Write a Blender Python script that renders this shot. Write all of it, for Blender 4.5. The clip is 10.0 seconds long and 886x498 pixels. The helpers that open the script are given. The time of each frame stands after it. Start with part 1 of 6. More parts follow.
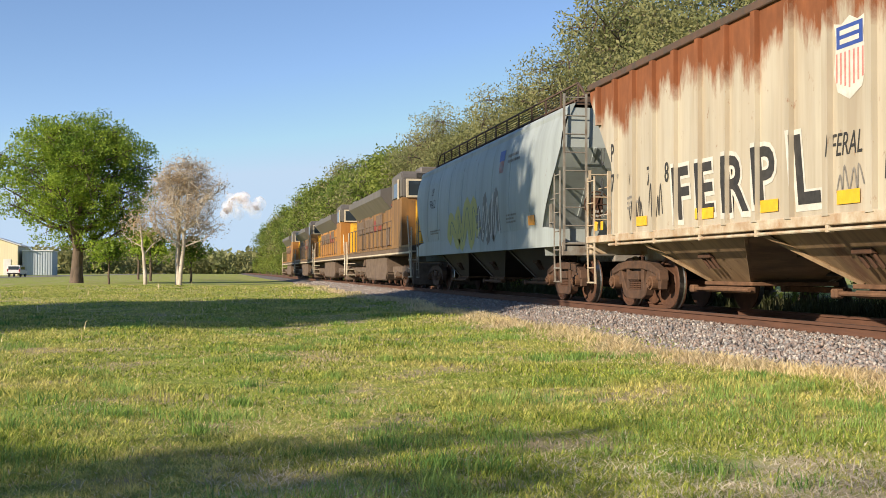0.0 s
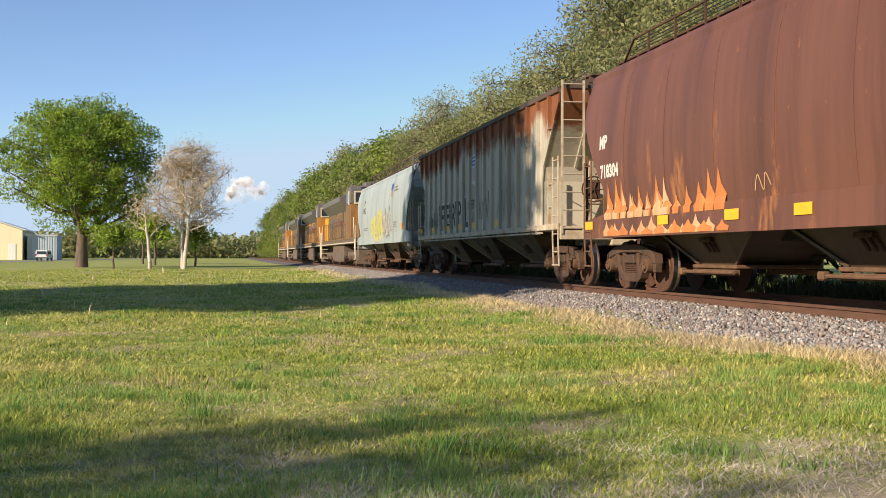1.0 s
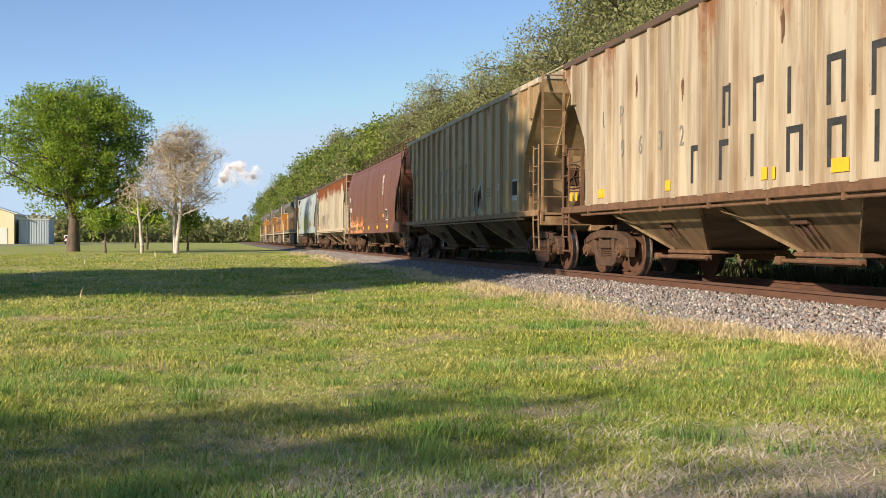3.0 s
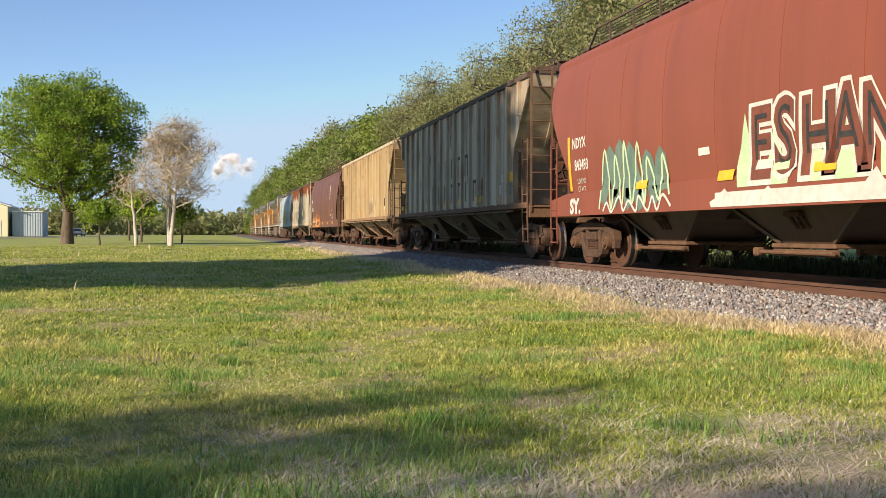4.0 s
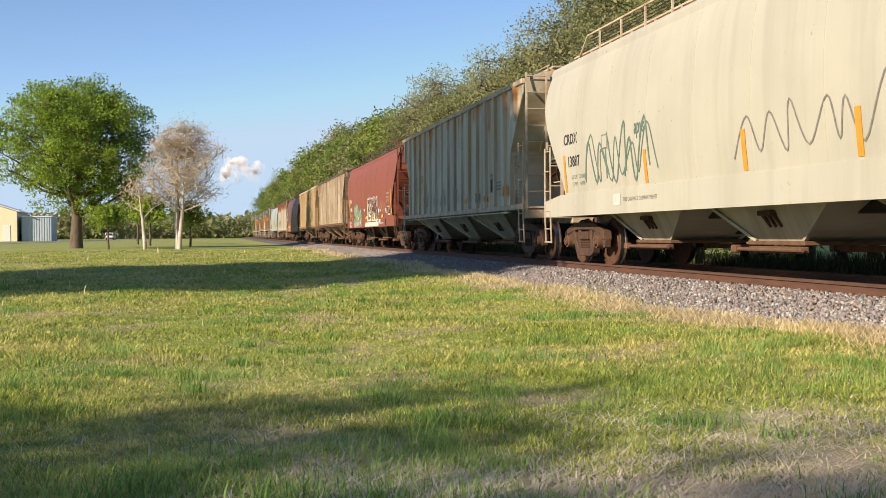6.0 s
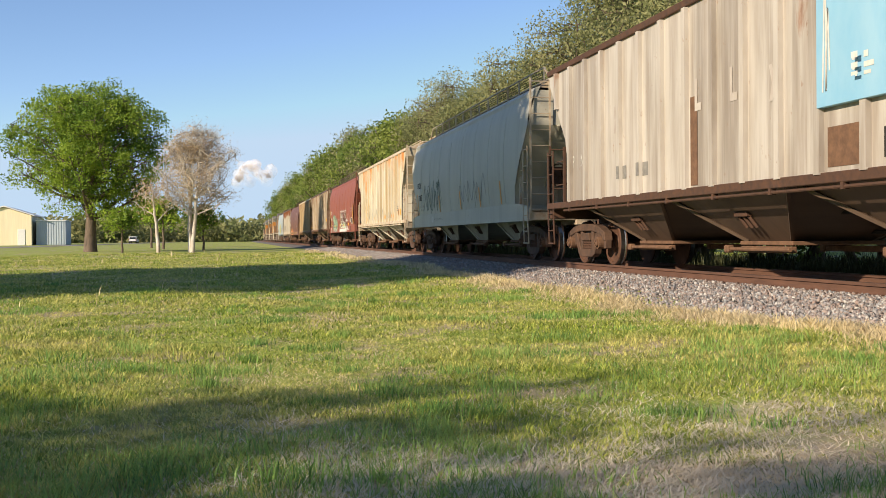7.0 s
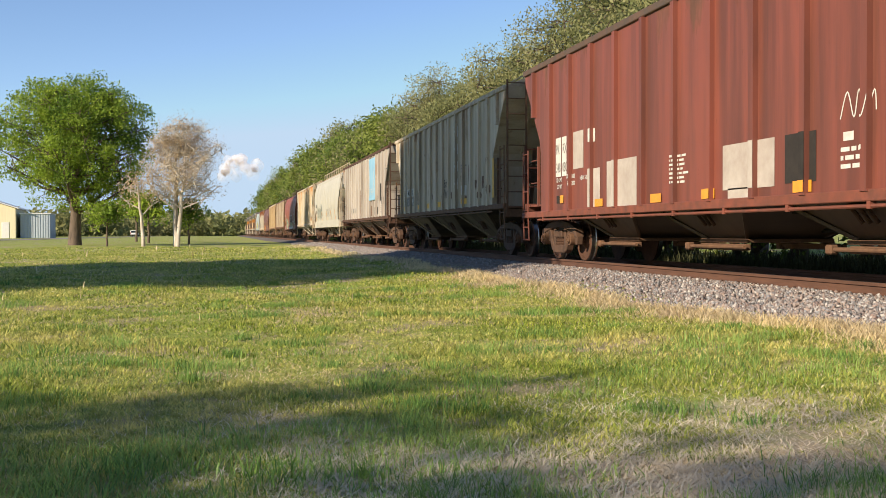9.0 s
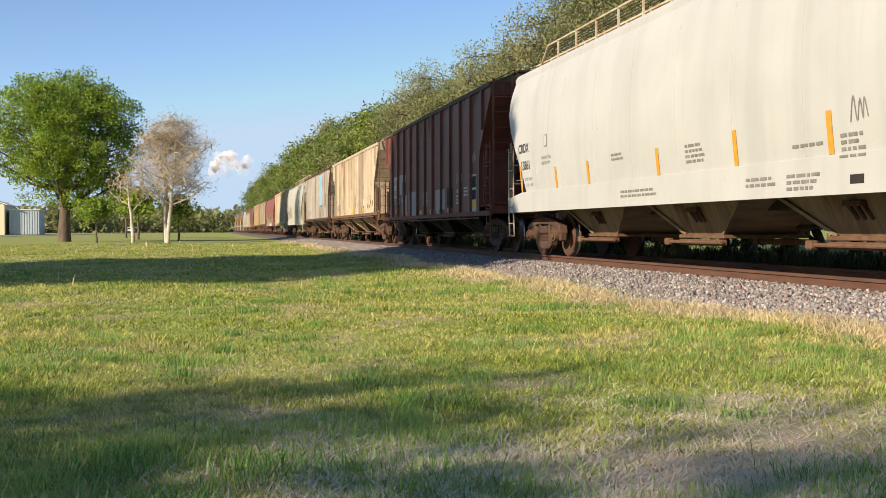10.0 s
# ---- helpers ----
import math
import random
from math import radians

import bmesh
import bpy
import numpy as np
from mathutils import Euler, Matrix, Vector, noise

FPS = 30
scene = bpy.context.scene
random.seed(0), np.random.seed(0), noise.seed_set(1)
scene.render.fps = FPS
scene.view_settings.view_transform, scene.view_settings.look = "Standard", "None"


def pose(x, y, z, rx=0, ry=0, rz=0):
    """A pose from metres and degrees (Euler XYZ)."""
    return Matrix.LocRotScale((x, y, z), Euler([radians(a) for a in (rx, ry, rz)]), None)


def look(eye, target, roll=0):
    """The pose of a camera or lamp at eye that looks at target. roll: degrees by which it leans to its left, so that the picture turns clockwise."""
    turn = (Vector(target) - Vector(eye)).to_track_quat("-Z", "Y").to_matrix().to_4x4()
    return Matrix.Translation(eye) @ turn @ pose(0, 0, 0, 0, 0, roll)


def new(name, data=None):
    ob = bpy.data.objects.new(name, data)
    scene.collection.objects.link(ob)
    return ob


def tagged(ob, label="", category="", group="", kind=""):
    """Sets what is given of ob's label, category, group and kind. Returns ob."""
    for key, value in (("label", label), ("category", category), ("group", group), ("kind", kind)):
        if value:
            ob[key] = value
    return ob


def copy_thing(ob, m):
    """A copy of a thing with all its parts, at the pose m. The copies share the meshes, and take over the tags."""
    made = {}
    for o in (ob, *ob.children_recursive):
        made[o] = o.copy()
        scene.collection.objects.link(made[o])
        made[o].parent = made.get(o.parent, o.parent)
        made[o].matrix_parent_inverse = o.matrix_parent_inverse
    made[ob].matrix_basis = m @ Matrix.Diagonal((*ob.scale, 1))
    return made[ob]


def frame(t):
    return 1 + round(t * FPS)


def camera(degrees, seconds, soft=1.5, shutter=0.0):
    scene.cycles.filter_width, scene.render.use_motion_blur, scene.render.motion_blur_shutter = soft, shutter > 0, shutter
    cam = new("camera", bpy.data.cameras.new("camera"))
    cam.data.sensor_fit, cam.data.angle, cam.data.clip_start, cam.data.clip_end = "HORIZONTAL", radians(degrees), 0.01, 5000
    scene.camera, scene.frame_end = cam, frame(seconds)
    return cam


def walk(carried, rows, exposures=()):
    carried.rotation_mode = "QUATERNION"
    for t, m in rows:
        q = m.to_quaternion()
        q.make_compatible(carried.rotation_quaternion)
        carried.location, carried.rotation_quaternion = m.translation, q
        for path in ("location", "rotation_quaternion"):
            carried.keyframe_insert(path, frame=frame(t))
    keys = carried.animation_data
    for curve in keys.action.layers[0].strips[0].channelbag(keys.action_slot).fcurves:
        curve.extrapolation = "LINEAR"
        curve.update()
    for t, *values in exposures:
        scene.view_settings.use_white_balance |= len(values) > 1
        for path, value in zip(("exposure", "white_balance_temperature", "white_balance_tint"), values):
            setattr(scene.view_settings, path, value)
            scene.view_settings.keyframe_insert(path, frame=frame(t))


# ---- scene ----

# metres, z up; +Y runs along the track, the way the train goes; rail top at z = RAIL
cam = camera(45.55, 10.0, soft=0.5)
PATH = [
    (0.0, -0.042, 0.324, 1.006, -11.861, 1.218, -0.137),
    (0.5, -0.041, 0.336, 1.000, -11.567, 0.694, -0.089),
    (1.0, -0.038, 0.340, 0.993, -11.637, 0.367, -0.103),
    (1.5, -0.028, 0.337, 0.996, -11.779, 0.185, -0.107),
    (2.0, -0.026, 0.329, 0.995, -11.830, 0.046, -0.240),
    (3.5, -0.021, 0.330, 0.992, -12.175, -0.693, -0.184),
    (4.0, -0.022, 0.324, 0.990, -12.313, -0.876, -0.172),
    (4.5, -0.024, 0.320, 0.995, -12.216, -1.028, -0.075),
    (5.0, -0.021, 0.324, 0.992, -12.073, -0.975, 0.044),
    (5.5, -0.022, 0.317, 0.993, -12.099, -0.859, 0.204),
    (7.0, -0.008, 0.015, 0.959, -11.206, -0.646, 0.484),
    (7.5, -0.011, -0.003, 0.959, -11.060, -0.441, 0.442),
    (8.0, -0.012, -0.011, 0.956, -11.287, -0.404, 0.232),
    (8.5, -0.000, 0.002, 0.956, -11.680, -0.622, 0.121),
    (9.0, 0.001, -0.002, 0.961, -11.952, -0.884, 0.112),
    (9.5, -0.005, -0.010, 0.952, -12.114, -1.007, 0.031),
    (10.0, 0.000, -0.000, 0.950, -12.467, -1.070, 0.100),
]
walk(cam, [(t, pose(x, y, z, 90 + pitch, roll, yaw)) for t, x, y, z, yaw, pitch, roll in PATH],
     [(0, 0.5, 6800, 10), (10, 0.5, 6800, 10)])

# ---- world and sun ----
SUN_FROM = Vector((-0.80, -0.50, 0.40)).normalized()
world = bpy.data.worlds.new("sky")
scene.world = world
world.use_nodes = True
wn = world.node_tree
sky = wn.nodes.new("ShaderNodeTexSky")
sky.sky_type = "NISHITA"
sky.sun_disc = False
sky.sun_elevation = math.asin(SUN_FROM.z)
sky.air_density = 0.85
sky.dust_density = 0.0
sky.ozone_density = 3.0
sky.sun_rotation = math.atan2(SUN_FROM.x, SUN_FROM.y)
wn.nodes["Background"].inputs["Strength"].default_value = 0.115
tint = wn.nodes.new("ShaderNodeVectorMath")
tint.operation = "MULTIPLY"
tint.inputs[1].default_value = (0.95, 0.95, 1.03)
wn.links.new(sky.outputs["Color"], tint.inputs[0])
clear = wn.nodes.new("ShaderNodeVectorMath")  # clear spring air: the sky pales only so far towards the horizon
clear.operation = "MINIMUM"
clear.inputs[1].default_value = (3.3, 4.4, 5.8)
wn.links.new(tint.outputs["Vector"], clear.inputs[0])
wn.links.new(clear.outputs["Vector"], wn.nodes["Background"].inputs["Color"])
sun = new("sun", bpy.data.lights.new("sun", "SUN"))
sun.data.energy = 5.0
sun.data.angle = radians(0.6)
sun.data.color = (1.0, 0.87, 0.70)
sun.matrix_basis = look((0, 0, 0), tuple(-SUN_FROM))

RAIL = 0.36
TRACK = 8.36

# ---- materials ----
def nodes_of(name):
    m = bpy.data.materials.new(name)
    m.use_nodes = True
    t = m.node_tree
    return m, t, t.nodes["Principled BSDF"]


def add(t, kind, **values):
    n = t.nodes.new(kind)
    for key, v in values.items():
        n.inputs[key.replace("_", " ")].default_value = v
    return n


def noise_at(t, scale, stretch=(1, 1, 1), shift=(0, 0, 0), detail=5.0, rough=0.6, space="Object"):
    co = t.nodes.new("ShaderNodeTexCoord")
    mp = add(t, "ShaderNodeMapping", Scale=stretch, Location=shift)
    nz = add(t, "ShaderNodeTexNoise", Scale=scale, Detail=detail, Roughness=rough)
    if space == "World":
        ge = t.nodes.new("ShaderNodeNewGeometry")
        t.links.new(ge.outputs["Position"], mp.inputs["Vector"])
    else:
        t.links.new(co.outputs["Object"], mp.inputs["Vector"])
    t.links.new(mp.outputs["Vector"], nz.inputs["Vector"])
    return nz.outputs["Fac"]


def span(t, fac, lo, hi, out_lo=0.0, out_hi=1.0):
    r = t.nodes.new("ShaderNodeMapRange")
    for k, v in (("From Min", lo), ("From Max", hi), ("To Min", out_lo), ("To Max", out_hi)):
        r.inputs[k].default_value = v
    t.links.new(fac, r.inputs["Value"])
    return r.outputs["Result"]


def calc(t, op, a, b):
    n = t.nodes.new("ShaderNodeMath")
    n.operation = op
    for i, v in enumerate((a, b)):
        if isinstance(v, (int, float)):
            n.inputs[i].default_value = v
        else:
            t.links.new(v, n.inputs[i])
    return n.outputs[0]


def blend(t, fac, a, b):
    n = t.nodes.new("ShaderNodeMix")
    n.data_type = "RGBA"
    if isinstance(fac, (int, float)):
        n.inputs["Factor"].default_value = fac
    else:
        t.links.new(fac, n.inputs["Factor"])
    for key, v in (("A", a), ("B", b)):
        s = [i for i in n.inputs if i.name == key and i.type == "RGBA"][0]
        if isinstance(v, tuple):
            s.default_value = (*v, 1)
        else:
            t.links.new(v, s)
    return [o for o in n.outputs if o.type == "RGBA"][0]


def relief(t, p, fac, strength, distance):
    b = add(t, "ShaderNodeBump", Strength=strength, Distance=distance)
    t.links.new(fac, b.inputs["Height"])
    t.links.new(b.outputs["Normal"], p.inputs["Normal"])


def car_paint(name, base, stain, rust=(0.16, 0.055, 0.022), amount=0.4, high=0.0, streak=0.5, rough=0.55, seed=0.0):
    """Old car paint: streaks of dirt that run down, rust in blotches; high: how much of the rust sits near the roof."""
    m, t, p = nodes_of(name)
    base = tuple(c * 0.9 for c in base)
    runs = span(t, noise_at(t, 2.4, (0.4, 1.6, 0.16), (seed, seed * 3, 0), 6), 0.42, 0.68)
    col = blend(t, calc(t, "MULTIPLY", runs, streak), base, stain)
    cloudy = noise_at(t, 0.7, (1, 1, 1), (seed * 2, 5, seed), 3)
    col = blend(t, span(t, cloudy, 0.35, 0.7, 0.0, 0.35), col, tuple(c * 0.72 for c in base))
    bands = span(t, noise_at(t, 1.5, (0.2, 1.0, 0.05), (seed * 5, seed, 1), 7, 0.7), 0.47, 0.62)
    col = blend(t, calc(t, "MULTIPLY", bands, streak * 0.85), col, tuple(c * 0.62 for c in stain))
    blot = noise_at(t, 0.9, (0.5, 1.3, 0.38), (seed * 7, seed, 3), 9, 0.68)
    co = t.nodes.new("ShaderNodeTexCoord")
    sp = t.nodes.new("ShaderNodeSeparateXYZ")
    t.links.new(co.outputs["Object"], sp.inputs[0])
    up = span(t, sp.outputs["Z"], 2.3, 4.2, -0.5 * high, 0.5 * high)
    where = calc(t, "ADD", blot, up)
    mask = span(t, where, 0.80 - amount * 0.36, 0.88 - amount * 0.30)
    speck = span(t, noise_at(t, 7.0, (1, 1, 0.55), (seed, 2, 9), 8, 0.7), 0.66 - 0.05 * amount, 0.72, 0, 0.8)
    mask = calc(t, "MAXIMUM", mask, speck)
    rusty = blend(t, noise_at(t, 5.0, (1, 1, 0.4), (1, seed, 2), 6), tuple(c * 0.55 for c in rust), tuple(min(1, c * 1.9) for c in rust))
    col = blend(t, mask, col, rusty)
    t.links.new(col, p.inputs["Base Color"])
    t.links.new(span(t, mask, 0, 1, rough, 0.9), p.inputs["Roughness"])
    relief(t, p, noise_at(t, 1.3, (1, 1, 0.6), (seed, 0, 0), 4), 0.25, 0.02)
    return m


def plain(name, base, other=None, scale=6.0, rough=0.7, metal=0.0, bump=0.2, dist=0.01, stretch=(1, 1, 1), space="Object"):
    m, t, p = nodes_of(name)
    other = other or tuple(c * 0.6 for c in base)
    n1 = noise_at(t, scale, stretch, (0, 0, 0), 6, 0.62, space)
    n2 = noise_at(t, scale * 0.17, stretch, (4, 7, 1), 3, 0.55, space)
    col = blend(t, span(t, n1, 0.35, 0.68), base, other)
    col = blend(t, span(t, n2, 0.4, 0.7, 0, 0.45), col, tuple((a + b) * 0.4 for a, b in zip(base, other)))
    t.links.new(col, p.inputs["Base Color"])
    p.inputs["Roughness"].default_value = rough
    p.inputs["Metallic"].default_value = metal
    relief(t, p, n1, bump, dist)
    return m


def leafy(name, cols, through_light=0.35, rough=0.55, scale=0.35, clump=0.0):
    """Leaves and blades: three colours, chosen piece by piece and patch by patch."""
    m, t, p = nodes_of(name)
    ge = t.nodes.new("ShaderNodeNewGeometry")
    patch = noise_at(t, scale, (1, 1, 1), (3, 1, 0), 4, 0.6, "World")
    col = blend(t, ge.outputs["Random Per Island"], cols[0], cols[1])
    mix = calc(t, "ADD", calc(t, "MULTIPLY", ge.outputs["Random Per Island"], 0.35), span(t, patch, 0.38, 0.66, 0, 0.75))
    col = blend(t, span(t, mix, 0.35, 0.85), col, cols[2])
    if clump:
        tuft = noise_at(t, clump, (1, 1, 1), (7, 2, 0), 3, 0.6, "World")
        col = blend(t, span(t, tuft, 0.40, 0.56, 0.6, 0.0), col, tuple(c * 0.5 for c in cols[0]))
    t.links.new(col, p.inputs["Base Color"])
    p.inputs["Roughness"].default_value = rough
    p.inputs["Specular IOR Level"].default_value = 0.25
    tr = t.nodes.new("ShaderNodeBsdfTranslucent")
    t.links.new(col, tr.inputs["Color"])
    mx = t.nodes.new("ShaderNodeMixShader")
    mx.inputs[0].default_value = through_light
    t.links.new(p.outputs[0], mx.inputs[1])
    t.links.new(tr.outputs[0], mx.inputs[2])
    t.links.new(mx.outputs[0], t.nodes["Material Output"].inputs["Surface"])
    return m


RUST = plain("rusty_steel", (0.10, 0.045, 0.024), (0.052, 0.028, 0.019), 9, 0.85, 0.1, 0.4, 0.006)
RUST_DRY = plain("dry_rusty_steel", (0.20, 0.105, 0.058), (0.10, 0.052, 0.03), 8, 0.85, 0.1, 0.4, 0.006)
DARK = plain("grimy_dark_steel", (0.035, 0.028, 0.023), (0.018, 0.015, 0.013), 5, 0.8, 0.1, 0.3, 0.006)
WHEEL = plain("brown_wheel_steel", (0.135, 0.062, 0.035), (0.075, 0.036, 0.022), 7, 0.75, 0.2, 0.2, 0.004)
BRIGHT = plain("polished_wheel_rim", (0.52, 0.50, 0.48), (0.34, 0.32, 0.30), 20, 0.28, 1.0, 0.05, 0.002)
RAIL_SIDE = plain("brown_rail_steel", (0.15, 0.07, 0.042), (0.085, 0.042, 0.027), 6, 0.8, 0.1, 0.25, 0.004, (1, 0.25, 2))
RAIL_TOP = plain("worn_rail_head", (0.30, 0.26, 0.24), (0.18, 0.15, 0.14), 8, 0.4, 0.8, 0.05, 0.002, (1, 0.1, 1))
WHITE_INK = plain("white_lettering", (0.66, 0.64, 0.59), (0.52, 0.49, 0.44), 9, 0.7, 0, 0.05)
BLACK_INK = plain("black_lettering", (0.022, 0.021, 0.022), (0.05, 0.048, 0.046), 9, 0.7, 0, 0.05)
GREY_INK = plain("faded_grey_lettering", (0.16, 0.15, 0.14), (0.28, 0.26, 0.23), 9, 0.7, 0, 0.05)
YELLOW = plain("yellow_reflector", (0.86, 0.48, 0.025), (0.75, 0.38, 0.02), 10, 0.45, 0, 0.05)
ORANGE = plain("orange_reflector", (0.78, 0.33, 0.035), (0.65, 0.26, 0.03), 10, 0.45, 0, 0.05)
PATCH_WHITE = plain("whitewash_patch", (0.47, 0.42, 0.37), (0.36, 0.30, 0.26), 3, 0.8, 0, 0.1)
PATCH_BLUE = plain("faded_blue_panel", (0.20, 0.43, 0.60), (0.30, 0.50, 0.63), 2.2, 0.6, 0, 0.1, 0.01, (1, 1, 0.5))
SHIELD_BLUE = plain("shield_blue", (0.03, 0.07, 0.30), (0.05, 0.10, 0.34), 8, 0.5, 0, 0.05)
SHIELD_RED = plain("faded_stripe_red", (0.50, 0.16, 0.15), (0.58, 0.28, 0.25), 8, 0.6, 0, 0.05)
SPRAY_LIME = plain("pale_green_spray", (0.52, 0.66, 0.40), (0.42, 0.56, 0.34), 4, 0.7, 0, 0.05)
SPRAY_YELLOW = plain("yellow_spray", (0.52, 0.47, 0.14), (0.42, 0.38, 0.14), 4, 0.7, 0, 0.05)
SPRAY_GREEN = plain("dull_green_spray", (0.10, 0.16, 0.13), (0.16, 0.22, 0.18), 4, 0.7, 0, 0.05)
SPRAY_TAN = plain("tan_spray", (0.56, 0.40, 0.24), (0.50, 0.27, 0.12), 3, 0.7, 0, 0.05, 0.01, (1, 1, 0.4))
SPRAY_ORANGE = plain("orange_spray", (0.62, 0.22, 0.06), (0.45, 0.15, 0.05), 3, 0.7, 0, 0.05, 0.01, (1, 1, 0.4))
SPRAY_PINK = plain("pale_pink_spray", (0.60, 0.40, 0.34), (0.5, 0.3, 0.25), 4, 0.7, 0, 0.05)
RUBBER = plain("black_hose_rubber", (0.02, 0.02, 0.02), (0.035, 0.033, 0.03), 9, 0.7)
GLASS, gt, gp = nodes_of("window_glass")
gp.inputs["Base Color"].default_value = (0.03, 0.04, 0.05, 1)
gp.inputs["Roughness"].default_value = 0.08


# ---- mesh helpers ----
def mesh_of(name, bm, material):
    me = bpy.data.meshes.new(name)
    bm.normal_update()
    bm.to_mesh(me)
    bm.free()
    for m in material if isinstance(material, (list, tuple)) else (material,):
        me.materials.append(m)
    return me


def part(name, bm, material, parent=None, label=""):
    ob = new(name, mesh_of(name, bm, material))
    ob.parent = parent
    return tagged(ob, label)


def fast_mesh(name, verts, faces, material, parent=None):
    """Many faces of one size from arrays."""
    verts, faces = np.asarray(verts, dtype=np.float32), np.asarray(faces, dtype=np.int32)
    me = bpy.data.meshes.new(name)
    me.vertices.add(len(verts))
    me.vertices.foreach_set("co", verts.ravel())
    n, k = faces.shape
    me.loops.add(n * k)
    me.loops.foreach_set("vertex_index", faces.ravel())
    me.polygons.add(n)
    me.polygons.foreach_set("loop_start", np.arange(0, n * k, k, dtype=np.int32))
    me.polygons.foreach_set("loop_total", np.full(n, k, dtype=np.int32))
    me.update(calc_edges=True)
    me.materials.append(material)
    ob = new(name, me)
    ob.parent = parent
    return ob


def block(bm, lo, hi, bevel=0.0):
    vs = bmesh.ops.create_cube(bm, size=1)["verts"]
    for v in vs:
        v.co = Vector([lo[i] + (v.co[i] + 0.5) * (hi[i] - lo[i]) for i in range(3)])
    if bevel:
        es = list({e for v in vs for e in v.link_edges})
        bmesh.ops.bevel(bm, geom=es, offset=bevel, segments=1, affect="EDGES")
    return bm


def beam(bm, a, b, w, h, up=(1, 0, 0), bevel=0.0):
    """A bar of w (along up) by h from a to b."""
    a, b, up = Vector(a), Vector(b), Vector(up)
    d = (b - a)
    z = d.normalized()
    x = (up - up.dot(z) * z)
    x = x.normalized() if x.length > 1e-4 else z.orthogonal().normalized()
    m = Matrix((x, z.cross(x), z)).transposed().to_4x4()
    vs = bmesh.ops.create_cube(bm, size=1, matrix=Matrix.Translation((a + b) / 2) @ m @ Matrix.Diagonal((w, h, d.length, 1)))["verts"]
    if bevel:
        bmesh.ops.bevel(bm, geom=list({e for v in vs for e in v.link_edges}), offset=bevel, segments=1, affect="EDGES")
    return bm


def rod(bm, a, b, r, r2=None, n=8):
    a, b = Vector(a), Vector(b)
    q = (b - a).to_track_quat("Z", "Y").to_matrix().to_4x4()
    bmesh.ops.create_cone(bm, cap_ends=True, segments=n, radius1=r, radius2=r if r2 is None else r2, depth=(b - a).length, matrix=Matrix.Translation((a + b) / 2) @ q)
    return bm


def slab(bm, outline, x0, x1):
    """An outline in (y, z), made solid from x0 to x1."""
    lo = [bm.verts.new((x0, y, z)) for y, z in outline]
    hi = [bm.verts.new((x1, y, z)) for y, z in outline]
    bm.faces.new(lo)
    bm.faces.new(hi[::-1])
    for i in range(len(lo)):
        j = (i + 1) % len(lo)
        bm.faces.new((lo[j], lo[i], hi[i], hi[j]))
    return bm


def turned(bm, rings, n=28, x_sign=1):
    """A body turned round the x axis: rings of (x, radius)."""
    loops = [[bm.verts.new((x_sign * x, r * math.cos(2 * math.pi * k / n), r * math.sin(2 * math.pi * k / n))) for k in range(n)] for x, r in rings]
    for p, q in zip(loops, loops[1:]):
        for k in range(n):
            f = bm.faces.new((p[k], p[(k + 1) % n], q[(k + 1) % n], q[k]))
            f.smooth = False
    bm.faces.new(loops[0][::-1])
    bm.faces.new(loops[-1])
    return bm


# ---- ground, ballast, rails ----
GREEN_BLADE = leafy("grass_blades", ((0.15, 0.26, 0.035), (0.72, 0.73, 0.15), (0.80, 0.71, 0.25)), 0.4, 0.40, 0.5, 7.0)
TUFT_BLADE = leafy("tuft_blades", ((0.09, 0.20, 0.05), (0.32, 0.50, 0.12), (0.38, 0.52, 0.14)), 0.4, 0.42, 0.8)
DRY_BLADE = leafy("straw_blades", ((0.48, 0.37, 0.23), (0.90, 0.77, 0.52), (0.88, 0.72, 0.42)), 0.4, 0.7, 0.7)


def ground_material():
    m, t, p = nodes_of("lawn_soil")
    big = noise_at(t, 0.12, (1, 1, 1), (0, 0, 0), 4, 0.6, "World")
    mid = noise_at(t, 0.9, (1, 1, 1), (5, 2, 0), 6, 0.65, "World")
    fine = noise_at(t, 14, (1, 1, 1), (1, 8, 0), 6, 0.7, "World")
    col = blend(t, span(t, mid, 0.38, 0.62), (0.30, 0.38, 0.075), (0.42, 0.46, 0.11))
    col = blend(t, span(t, big, 0.5, 0.66, 0, 0.45), col, (0.46, 0.44, 0.15))
    col = blend(t, span(t, fine, 0.42, 0.62, 0, 0.5), col, (0.10, 0.10, 0.04))
    ge = t.nodes.new("ShaderNodeNewGeometry")
    far = t.nodes.new("ShaderNodeVectorMath")
    far.operation = "DISTANCE"
    t.links.new(ge.outputs["Position"], far.inputs[0])
    far.inputs[1].default_value = (2.6, 2.6, 0)
    worn = calc(t, "ADD", span(t, far.outputs["Value"], 1.5, 3.6, 0.5, 0.0), span(t, mid, 0.3, 0.7, -0.25, 0.35))
    col = blend(t, span(t, worn, 0.2, 0.45, 0, 0.9), col, (0.50, 0.42, 0.32))
    bare = noise_at(t, 0.75, (1, 1, 1), (2, 6, 0), 5, 0.65, "World")
    col = blend(t, span(t, bare, 0.52, 0.60, 0, 0.85), col, (0.42, 0.34, 0.24))
    t.links.new(col, p.inputs["Base Color"])
    p.inputs["Roughness"].default_value = 0.95
    p.inputs["Specular IOR Level"].default_value = 0.1
    relief(t, p, fine, 0.7, 0.03)
    return m


